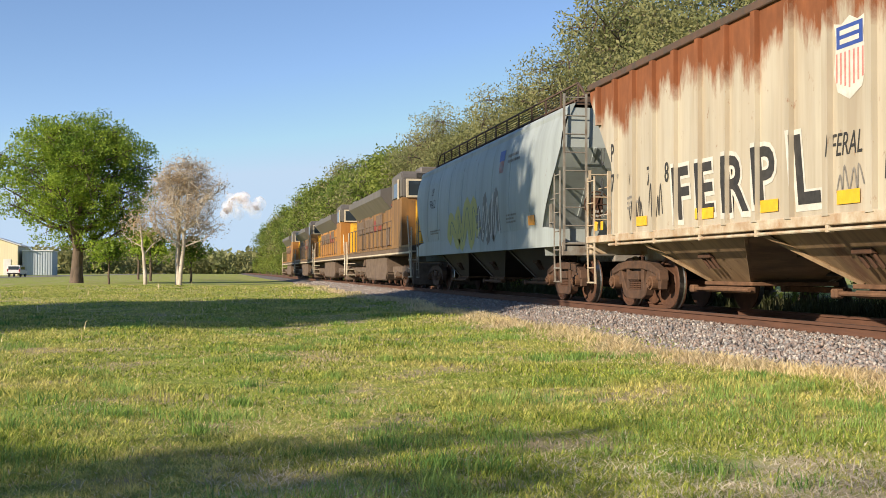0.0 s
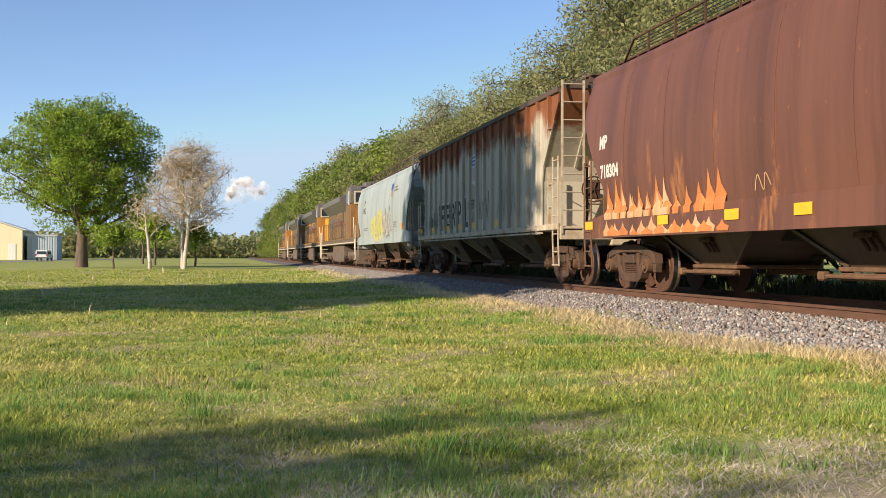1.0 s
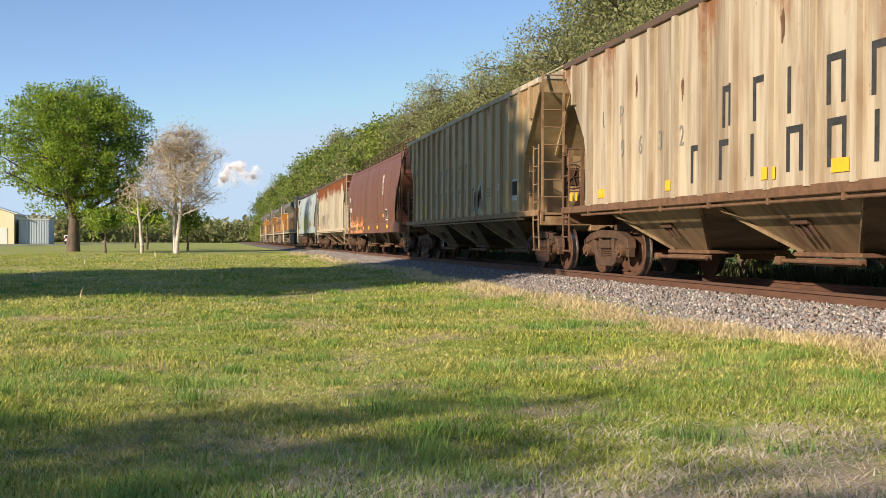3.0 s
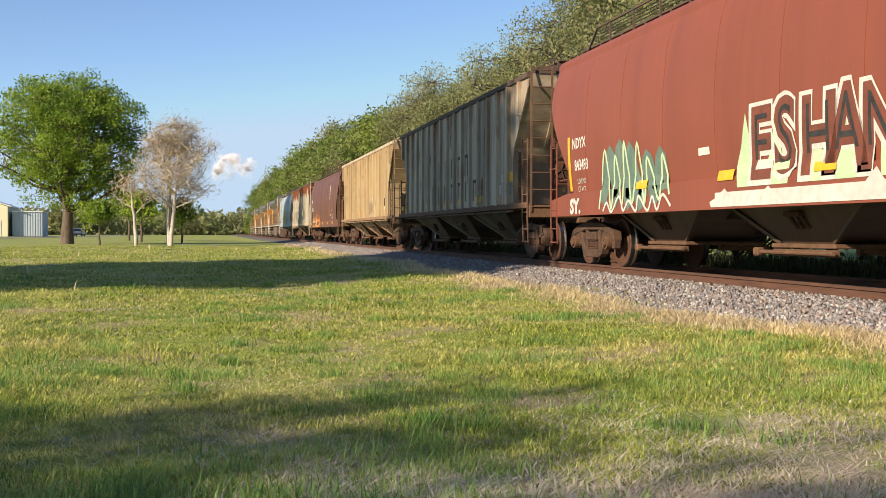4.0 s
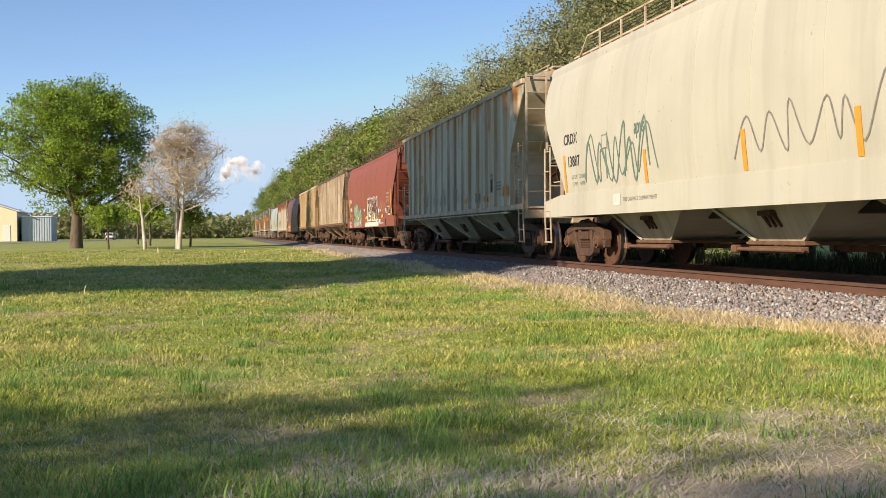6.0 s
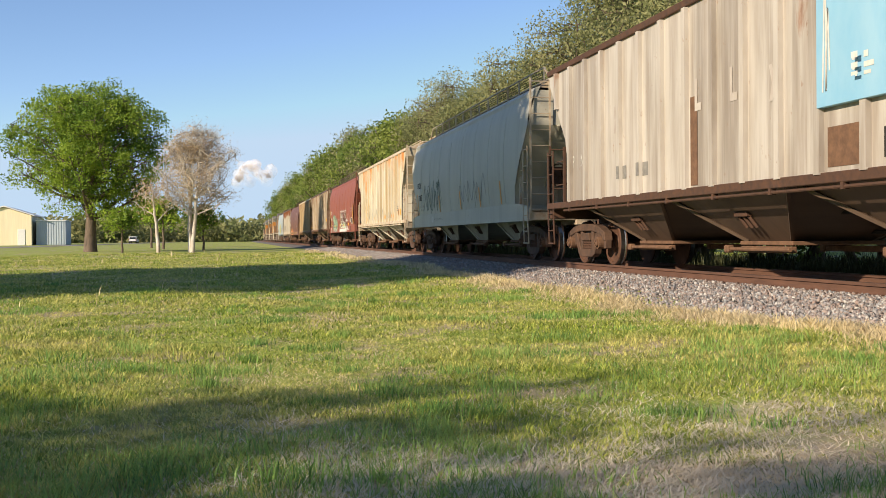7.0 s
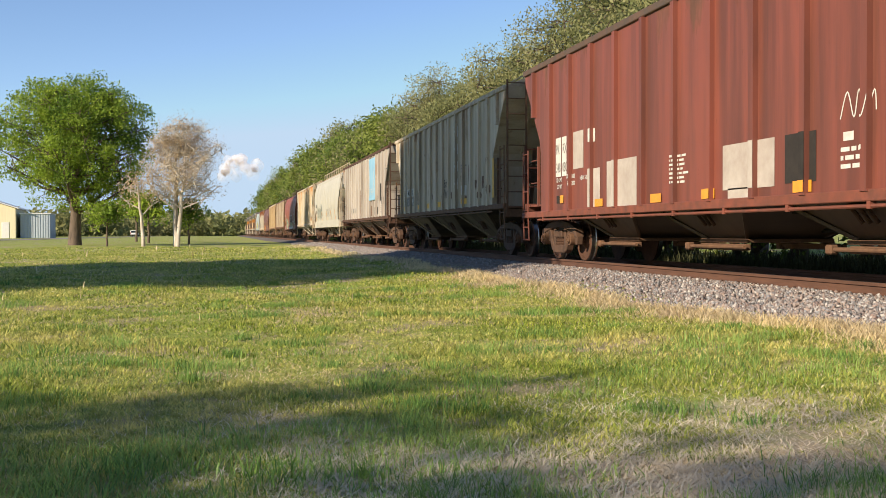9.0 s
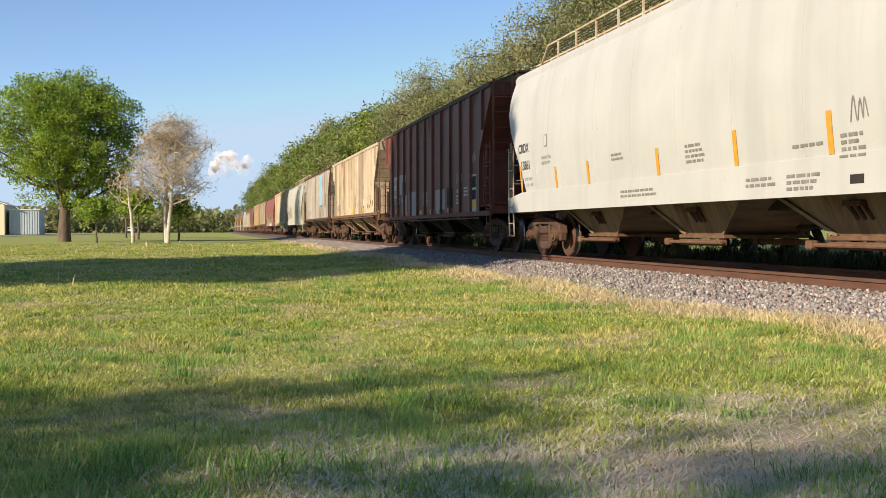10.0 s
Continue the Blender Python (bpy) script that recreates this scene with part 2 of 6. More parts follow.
def lie(x, y):
    """The height of the lawn."""
    roll = 0.05 * math.sin(x * 0.35 + 0.6) * math.sin(y * 0.23 + 1.0) + 0.03 * math.sin(x * 0.9 + y * 0.5)
    rise = 0.10 * max(0.0, min(1.0, (x - 2.5) / 3.0)) if x < 12 else 0.10
    near = max(0.0, min(1.0, 1.0 - (y - 70.0) / 60.0))
    return roll * near + rise * near - 0.02


EDGE = TRACK - 2.95


def make_ground():
    xs = sorted(set([-900, -400, -200, -120, -80, -60] + list(np.arange(-45, 30, 0.75)) + [32, 40, 60, 100, 200, 500, 900]))
    ys = sorted(set([-300, -120, -60] + list(np.arange(-30, 80, 1.0)) + list(np.arange(80, 200, 8)) + [220, 260, 320, 400, 600, 1000, 2000, 4500]))
    v = [(x, y, lie(x, y)) for y in ys for x in xs]
    n = len(xs)
    f = [(j * n + i, j * n + i + 1, (j + 1) * n + i + 1, (j + 1) * n + i) for j in range(len(ys) - 1) for i in range(n - 1)]
    ob = fast_mesh("ground", v, f, ground_material())
    for p in ob.data.polygons:
        p.use_smooth = True
    tagged(ob, "mown green lawn with straw-coloured dry patches", "ground", kind="structure")


make_ground()

STONE = None


def stone_material():
    m, t, p = nodes_of("ballast_stone")
    ge = t.nodes.new("ShaderNodeNewGeometry")
    oi = t.nodes.new("ShaderNodeObjectInfo")
    r = calc(t, "FRACT", calc(t, "ADD", ge.outputs["Random Per Island"], oi.outputs["Random"]), 0)
    ramp = t.nodes.new("ShaderNodeValToRGB")
    t.links.new(r, ramp.inputs[0])
    e = ramp.color_ramp.elements
    e[0].color, e[1].color = (0.14, 0.135, 0.135, 1), (0.36, 0.32, 0.29, 1)
    for pos, c in ((0.25, (0.31, 0.22, 0.18, 1)), (0.45, (0.19, 0.195, 0.20, 1)), (0.65, (0.38, 0.29, 0.24, 1)), (0.8, (0.28, 0.285, 0.295, 1)), (0.92, (0.55, 0.51, 0.46, 1))):
        e.new(pos).color = c
    fine = noise_at(t, 30, (1, 1, 1), (0, 0, 0), 5, 0.6, "World")
    col = blend(t, span(t, fine, 0.4, 0.65, 0, 0.25), ramp.outputs["Color"], (0.17, 0.155, 0.145))
    t.links.new(col, p.inputs["Base Color"])
    p.inputs["Roughness"].default_value = 0.9
    relief(t, p, fine, 0.4, 0.006)
    return m


STONE = stone_material()
BED_TOP = RAIL - 0.165
BED = plain("ballast_bed", (0.20, 0.178, 0.165), (0.09, 0.082, 0.077), 22, 0.95, 0, 0.9, 0.04, (1, 1, 1), "World")


def bed_height(x):
    d = abs(x - TRACK)
    if d < 1.35:
        return BED_TOP
    return BED_TOP - (d - 1.35) * 0.145


def make_bed():
    bm = bmesh.new()
    line = [(-3.2, -0.1), (-2.6, bed_height(TRACK - 2.6) - 0.02), (-1.35, BED_TOP - 0.025), (1.35, BED_TOP - 0.025), (2.6, bed_height(TRACK - 2.6) - 0.02), (3.2, -0.1)]
    rows = [[bm.verts.new((TRACK + x, y, z)) for x, z in line] for y in (-60, 0, 60, 200, 700)]
    for a, b in zip(rows, rows[1:]):
        for i in range(len(line) - 1):
            bm.faces.new((a[i], a[i + 1], b[i + 1], b[i]))
    return tagged(part("ballast_bed", bm, BED), "grey crushed-stone ballast bed under the rails", "ballast", kind="structure")


bed = make_bed()


def make_rail(side):
    """One rail: head, web and foot in one rolled profile."""
    c = TRACK + side * 0.755
    half = [(-0.075, -0.172), (-0.075, -0.158), (-0.012, -0.140), (-0.012, -0.048), (-0.037, -0.040), (-0.037, -0.006), (-0.03, 0.0)]
    line = half + [(-x, z) for x, z in half[::-1]]
    bm = bmesh.new()
    rows = [[bm.verts.new((c + x, y, RAIL + z)) for x, z in line] for y in (-60, 700)]
    n = len(line)
    for i in range(n):
        f = bm.faces.new((rows[0][i], rows[0][(i + 1) % n], rows[1][(i + 1) % n], rows[1][i]))
        f.material_index = 1 if i == len(half) - 1 else 0
    bm.faces.new(rows[0][::-1])
    bm.faces.new(rows[1])
    bmesh.ops.recalc_face_normals(bm, faces=bm.faces)
    ob = part("rail", bm, [RAIL_SIDE, RAIL_TOP])
    tagged(ob, "brown rusted steel rail with a worn bright head", "rail", "rails of the track")
    bm = bmesh.new()
    for y in np.arange(4, 60, 0.52):
        block(bm, (c - 0.14, y - 0.09, RAIL - 0.185), (c + 0.14, y + 0.09, RAIL - 0.155), 0.006)
        for dx in (-0.1, 0.1):
            block(bm, (c + dx - 0.012, y - 0.06, RAIL - 0.16), (c + dx + 0.012, y - 0.03, RAIL - 0.125))
    tagged(part("tie_plate", bm, RUST, ob), kind="stuff")
    return ob


for s in (-1, 1):
    make_rail(s)


# ---- the train ----
HALF = 1.50
FRAME_STEEL = plain("brown_cast_steel", (0.125, 0.066, 0.04), (0.05, 0.03, 0.02), 6, 0.85, 0.1, 0.5, 0.01)
POST = 0.075


def wheel_mesh():
    bm = bmesh.new()
    for s in (-1, 1):
        turned(bm, [(0.655, 0.10), (0.66, 0.46), (0.665, 0.487), (0.69, 0.485), (0.705, 0.462), (0.785, 0.456), (0.80, 0.446), (0.80, 0.40), (0.765, 0.385), (0.735, 0.20), (0.80, 0.16), (0.80, 0.09)], 32, s)
    rod(bm, (-1.02, 0, 0), (1.02, 0, 0), 0.08, n=10)
    bmesh.ops.recalc_face_normals(bm, faces=bm.faces)
    for f in bm.faces:
        c = f.calc_center_median()
        r = math.hypot(c.y, c.z)
        if r > 0.452 and 0.69 < abs(c.x) < 0.81:
            f.material_index = 1
    return mesh_of("wheelset", bm, [WHEEL, BRIGHT])


def frame_mesh():
    """Cast side frame of a freight truck, with open windows round the springs."""
    bm = bmesh.new()
    top = [(-1.19, 0.50), (-1.14, 0.68), (-0.78, 0.80), (-0.3, 0.85), (0.3, 0.85), (0.78, 0.80), (1.14, 0.68), (1.19, 0.50), (1.04, 0.50), (1.02, 0.60), (0.7, 0.66), (0.4, 0.70), (-0.4, 0.70), (-0.7, 0.66), (-1.02, 0.60), (-1.04, 0.50)]
    low = [(-0.78, 0.69), (-0.62, 0.69), (-0.37, 0.33), (0.37, 0.33), (0.62, 0.69), (0.78, 0.69), (0.50, 0.22), (0.34, 0.16), (-0.34, 0.16), (-0.50, 0.22)]
    slab(bm, top, -1.08, -0.90)
    slab(bm, low, -1.065, -0.905)
    for y in (-0.34, 0.34):
        slab(bm, [(y - 0.055, 0.32), (y + 0.055, 0.32), (y + 0.07, 0.72), (y - 0.07, 0.72)], -1.05, -0.92)
    for s in (-1, 1):
        slab(bm, [(s * 1.19, 0.52), (s * 1.05, 0.52), (s * 1.07, 0.34), (s * 1.16, 0.34)], -1.06, -0.92)
        slab(bm, [(s * 0.76, 0.68), (s * 0.66, 0.68), (s * 0.70, 0.40), (s * 0.76, 0.40)], -1.055, -0.915)
        slab(bm, [(s * 1.05, 0.66), (s * 0.73, 0.66), (s * 0.76, 0.56), (s * 1.02, 0.56)], -1.05, -0.90)
    slab(bm, [(-0.27, 0.50), (0.27, 0.50), (0.24, 0.66), (-0.24, 0.66)], -1.09, -0.86)
    bmesh.ops.recalc_face_normals(bm, faces=bm.faces)
    bmesh.ops.bevel(bm, geom=list(bm.edges), offset=0.014, segments=1, affect="EDGES")
    return mesh_of("side_frame", bm, FRAME_STEEL)


def spring_mesh():
    """One coil spring, upright."""
    rings = [(0.0, 0.001), (0.0, 0.05)]
    for k in range(6):
        z = 0.006 + k * 0.035
        rings += [(z, 0.05), (z + 0.006, 0.072), (z + 0.018, 0.072), (z + 0.024, 0.05)]
    bm = turned(bmesh.new(), rings + [(0.222, 0.05), (0.222, 0.001)], 12)
    for v in bm.verts:
        x, y, z = v.co
        v.co = (y, z, x)
    bmesh.ops.recalc_face_normals(bm, faces=bm.faces)
    return mesh_of("spring", bm, RUST)


def bearing_mesh():
    bm = bmesh.new()
    rod(bm, (-1.13, 0, 0), (-0.88, 0, 0), 0.125, n=16)
    rod(bm, (-1.17, 0, 0), (-1.13, 0, 0), 0.085, n=12)
    for k in range(3):
        a = k * 2.094
        rod(bm, (-1.185, 0.05 * math.cos(a), 0.05 * math.sin(a)), (-1.16, 0.05 * math.cos(a), 0.05 * math.sin(a)), 0.016, n=6)
    return mesh_of("bearing_cap", bm, RUST_DRY)


def bolster_mesh():
    bm = bmesh.new()
    block(bm, (-1.0, -0.2, 0.52), (1.0, 0.2, 0.74), 0.03)
    rod(bm, (0, 0, 0.7), (0, 0, 0.98), 0.2, n=14)
    for s in (-1, 1):
        beam(bm, (-0.75, s * 0.42, 0.40), (0.75, s * 0.42, 0.40), 0.09, 0.09)
        for x in (-0.745, 0.745):
            block(bm, (x - 0.05, s * 0.42 - 0.03, 0.26), (x + 0.05, s * 0.42 + 0.05, 0.58), 0.012)
    return mesh_of("bolster", bm, DARK)


WHEELSET, SIDE_FRAME, SPRINGS, BEARING, BOLSTER = wheel_mesh(), frame_mesh(), spring_mesh(), bearing_mesh(), bolster_mesh()
wheelsets = []
MIRROR = Matrix.Rotation(math.pi, 4, "Z")


def truck(parent, y, axles=(-0.89, 0.89)):
    base = new("truck", BOLSTER)
    base.parent = parent
    base.matrix_basis = pose(0, y, 0)
    tagged(base, "rusty two-axle freight truck")
    for m in (Matrix(), MIRROR):
        for name, me, at in (("side_frame", SIDE_FRAME, Matrix()), ("spring", SPRINGS, pose(-1.0, -0.155, 0.29)), ("spring", SPRINGS, pose(-1.0, 0.0, 0.29)), ("spring", SPRINGS, pose(-1.0, 0.155, 0.29))):
            o = new(name, me)
            o.parent = base
            o.matrix_basis = m @ at
        for a in axles:
            o = new("bearing_cap", BEARING)
            o.parent = base
            o.matrix_basis = m @ pose(0, a, 0.458)
    for a in axles:
        o = new("wheelset", WHEELSET)
        o.parent = base
        o.matrix_basis = pose(0, a, 0.458)
        wheelsets.append((o, a))
    return base


def ladder_bm(bm, p, q, lo, hi, step=0.38, r=0.014, stile=0.05):
    """Stiles at p and q (x, y), rungs between them."""
    for x, y in (p, q):
        beam(bm, (x, y, lo), (x, y, hi), stile, 0.018, (q[0] - p[0], q[1] - p[1], 0))
    n = int((hi - lo) / step)
    for k in range(n + 1):
        z = lo + 0.12 + k * (hi - lo - 0.2) / n
        rod(bm, (*p, z), (*q, z), r, n=6)
    return bm


RUNGS = {}


def rung_mesh(steel):
    """One rung for every ladder of a steel."""
    if steel.name not in RUNGS:
        RUNGS[steel.name] = mesh_of("rung", rod(bmesh.new(), (-0.24, 0, 0), (0.24, 0, 0), 0.014, n=6), steel)
    return RUNGS[steel.name]


def coupler(parent, end, L):
    bm = bmesh.new()
    y = end * L / 2
    beam(bm, (0, y - end * 0.95, 0.85), (0, y - end * 0.12, 0.85), 0.14, 0.14, (1, 0, 0), 0.02)
    block(bm, (-0.14, y - 0.16, 0.72), (0.12, y + 0.03, 0.99), 0.04)
    part("coupler", bm, RUST, parent)
    bm = bmesh.new()
    pts = [Vector((-0.28, y - end * 0.5, 0.82)), Vector((-0.3, y - end * 0.32, 0.62)), Vector((-0.26, y - end * 0.15, 0.5)), Vector((-0.2, y, 0.52))]
    for a, b in zip(pts, pts[1:]):
        rod(bm, a, b, 0.025, n=7)
    part("air_hose", bm, RUBBER, parent)


def car_ends(c, L, steel, kind, wheel_end):
    """Platforms, ladders, grab irons, brake gear and couplers of both ends."""
    for end in (-1, 1):
        y = end * (L / 2 - 0.42)
        bm = bmesh.new()
        block(bm, (-1.5, min(y, y - end * 0.14), 0.98), (1.5, max(y, y - end * 0.14), 1.26), 0.015)
        block(bm, (-1.45, min(y, y - end * 1.9), 1.18), (1.45, max(y, y - end * 1.9), 1.22))
        block(bm, (-0.35, min(y, y - end * 2.4), 0.86), (0.35, max(y, y - end * 2.4), 1.18), 0.02)
        part("end_platform", bm, steel, c)
        coupler(c, end, L + 0.76)
        for s in (-1, 1):
            x = s * (HALF + 0.03)
            bm = ladder_bm(bmesh.new(), (x, y - end * 0.04), (x, y - end * 0.42), 0.98, 2.75 if end < 0 else 2.45)
            for yy in (y - end * 0.04, y - end * 0.42):
                beam(bm, (x, yy, 0.98), (x * 0.985, yy, 0.42), 0.05, 0.018, (0, 1, 0))
            rod(bm, (x, y - end * 0.04, 0.44), (x, y - end * 0.42, 0.44), 0.018, n=6)
            rod(bm, (x, y - end * 0.04, 0.72), (x, y - end * 0.42, 0.72), 0.016, n=6)
            part("side_ladder", bm, steel, c)
            lo, hi = 1.1, 4.35 if end < 0 else 2.6
            stiles = bmesh.new()
            for x2 in (1.46, 0.98):
                beam(stiles, (s * x2, y + end * 0.02, lo), (s * x2, y + end * 0.02, hi), 0.05, 0.018, (1, 0, 0))
            climb = part("end_ladder", stiles, steel, c)
            count = int((hi - lo) / 0.38)
            for k in range(count + 1):
                o = new("rung", rung_mesh(steel))
                o.parent = climb
                o.matrix_basis = pose(s * 1.22, y + end * 0.02, lo + 0.12 + k * (hi - lo - 0.2) / count)
            bm = bmesh.new()
            beam(bm, (s * 1.44, y - end * 0.95, 1.2), (s * 1.44, y - end * 0.95, 2.5), 0.06, 0.05)
            rod(bm, (s * 1.47, y - end * 0.95, 2.2), (s * 1.47, y - end * 0.5, 2.2), 0.014, n=6)
            rod(bm, (s * 1.47, y - end * 0.95, 1.7), (s * 1.47, y - end * 0.5, 1.7), 0.014, n=6)
            part("corner_post", bm, steel, c)
        for s in (-1, 1):
            part("end_brace", beam(bmesh.new(), (s * 0.5, y - end * 1.22, 1.2), (s * 0.5, y - end * 0.85, 2.75), 0.09, 0.06), steel, c)
        bm = bmesh.new()
        if end == wheel_end:
            for k in range(16):
                a, b = k * math.pi / 8, (k + 1) * math.pi / 8
                rod(bm, (0.27 * math.cos(a), 0, 0.27 * math.sin(a)), (0.27 * math.cos(b), 0, 0.27 * math.sin(b)), 0.016, n=6)
            for k in range(5):
                a = k * 2 * math.pi / 5
                rod(bm, (0, 0, 0), (0.27 * math.cos(a), 0, 0.27 * math.sin(a)), 0.012, n=6)
            o = part("brake_wheel", bm, RUST, c)
            o.matrix_basis = pose(-0.75, y + end * 0.02, 2.05)
            bm = bmesh.new()
            block(bm, (-0.9, min(y, y - end * 0.16), 1.85), (-0.6, max(y, y - end * 0.16), 2.25), 0.02)
            part("brake_gear_box", bm, RUST, c)
        else:
            rod(bm, (-0.95, y - end * 0.75, 1.55), (0.35, y - end * 0.75, 1.55), 0.2, n=16)
            rod(bm, (-1.15, y - end * 0.75, 1.55), (-0.95, y - end * 0.75, 1.55), 0.11, n=12)
            part("air_reservoir", bm, DARK, c)


def hopper_bays(c, steel, ys, reach, low, wide=1.44):
    for y in ys:
        bm = bmesh.new()
        a = [(-wide, y - reach, 1.26), (wide, y - reach, 1.26), (wide, y + reach, 1.26), (-wide, y + reach, 1.26)]
        b = [(-0.62, y - 0.62, low), (0.62, y - 0.62, low), (0.62, y + 0.62, low), (-0.62, y + 0.62, low)]
        va, vb = [bm.verts.new(p) for p in a], [bm.verts.new(p) for p in b]
        for i in range(4):
            bm.faces.new((va[i], va[(i + 1) % 4], vb[(i + 1) % 4], vb[i]))
        bm.faces.new(vb)
        bm.faces.new(va[::-1])
        bmesh.ops.recalc_face_normals(bm, faces=bm.faces)
        bay = part("hopper_bay", bm, steel, c)
        mid = (wide + 0.62) / 2
        for s in (-1, 1):
            for e in (-1, 1):
                part("bay_seam", beam(bmesh.new(), (s * (wide + 0.02), y + e * reach * 0.98, 1.24), (s * 0.64, y + e * 0.64, low), 0.05, 0.05), steel, bay)
            bm = bmesh.new()
            block(bm, (s * mid - 0.09, y - 0.2, 0.86), (s * mid + 0.11, y + 0.2, 0.93), 0.01)
            for dy in (-0.15, 0.0, 0.15):
                rod(bm, (s * (mid + 0.05), y + dy, 0.9), (s * (mid - 0.08), y + dy - 0.06, 0.70), 0.026, n=6)
            part("vibrator_bracket", bm, RUST, bay)
        bm = bmesh.new()
        block(bm, (-0.72, y - 0.78, low - 0.06), (0.72, y + 0.78, low), 0.01)
        for s in (-1, 1):
            block(bm, (s * 0.74 - 0.05, y - 0.85, low - 0.17), (s * 0.74 + 0.05, y + 0.62, low - 0.075), 0.012)
            rod(bm, (s * 0.82, y + 1.0, low - 0.12), (s * 0.82, y - 0.9, low - 0.12), 0.03, n=8)
            block(bm, (s * 0.82 - 0.06, y + 0.88, low - 0.18), (s * 0.82 + 0.06, y + 1.02, low - 0.06), 0.02)
        part("discharge_gate", bm, RUST_DRY, c)
    bm = bmesh.new()
    block(bm, (-0.3, -7.0, 0.86), (0.3, 7.0, 1.2), 0.02)
    rod(bm, (0.5, -6.0, 0.62), (0.5, 6.0, 0.62), 0.03, n=6)
    part("center_sill", bm, DARK, c)


def roof_walk(c, L, z, steel, rail):
    """Running board along the roof, hatch covers, and a low rail on curved cars."""
    bm = bmesh.new()
    for x in (-0.62, 0.62):
        block(bm, (x - 0.2, -L / 2 + 0.35, z), (x + 0.2, L / 2 - 0.35, z + 0.035))
        for y in np.arange(-L / 2 + 0.5, L / 2 - 0.4, 1.1):
            block(bm, (x - 0.21, y - 0.02, z - 0.14), (x + 0.21, y + 0.02, z))
    part("running_board", bm, steel, c)
    bm = bmesh.new()
    block(bm, (-0.3, -L / 2 + 1.4, z - 0.06), (0.3, L / 2 - 1.4, z + 0.02), 0.02)
    for y in np.arange(-L / 2 + 1.6, L / 2 - 1.3, 0.9):
        beam(bm, (-0.36, y, z + 0.03), (0.36, y, z + 0.03), 0.05, 0.025, (0, 1, 0))
    part("roof_hatch", bm, steel, c)
    if rail:
        bm = bmesh.new()
        for x in (-0.84, 0.84):
            zt = z + 0.34
            beam(bm, (x, -L / 2 + 1.3, zt), (x, L / 2 - 1.3, zt), 0.035, 0.035)
            for e in (-1, 1):
                beam(bm, (x, e * (L / 2 - 1.3), zt), (x, e * (L / 2 - 0.55), z - 0.2), 0.035, 0.035)
            for y in np.arange(-L / 2 + 1.3, L / 2 - 1.2, 1.17):
                beam(bm, (x, y, z - 0.1), (x, y, zt), 0.035, 0.03)
        part("roof_rail", bm, steel, c)
        bm = bmesh.new()
        for x in (-0.8, 0.8):
            for k in range(5):
                zz = z + 0.03 + k * 0.06
                beam(bm, (x, -L / 2 + 1.35, zz), (x, L / 2 - 1.35, zz), 0.012, 0.014)
        part("walkway_grating", bm, DARK, c)


def side_outline(L, kind, eave, sill):
    e = L / 2
    if kind == "ribbed":
        half = [(e - 0.50, eave), (e - 0.55, eave - 0.30), (e - 1.62, 2.62), (e - 1.72, 2.30), (e - 1.72, sill)]
    else:
        half = [(e - 0.48, eave), (e - 0.46, 3.25), (e - 0.70, 2.85), (e - 1.55, 1.85), (e - 1.62, sill)]
    return half + [(-y, z) for y, z in half[::-1]]


def bulge(z):
    """Half width of a curved-side car at height z."""
    return 1.45 + 0.115 * math.sin(max(0.0, min(1.0, (z - 1.1) / 2.7)) * math.pi) - (0.0 if z < 3.5 else 0.16 * ((z - 3.5) / 0.6) ** 2)


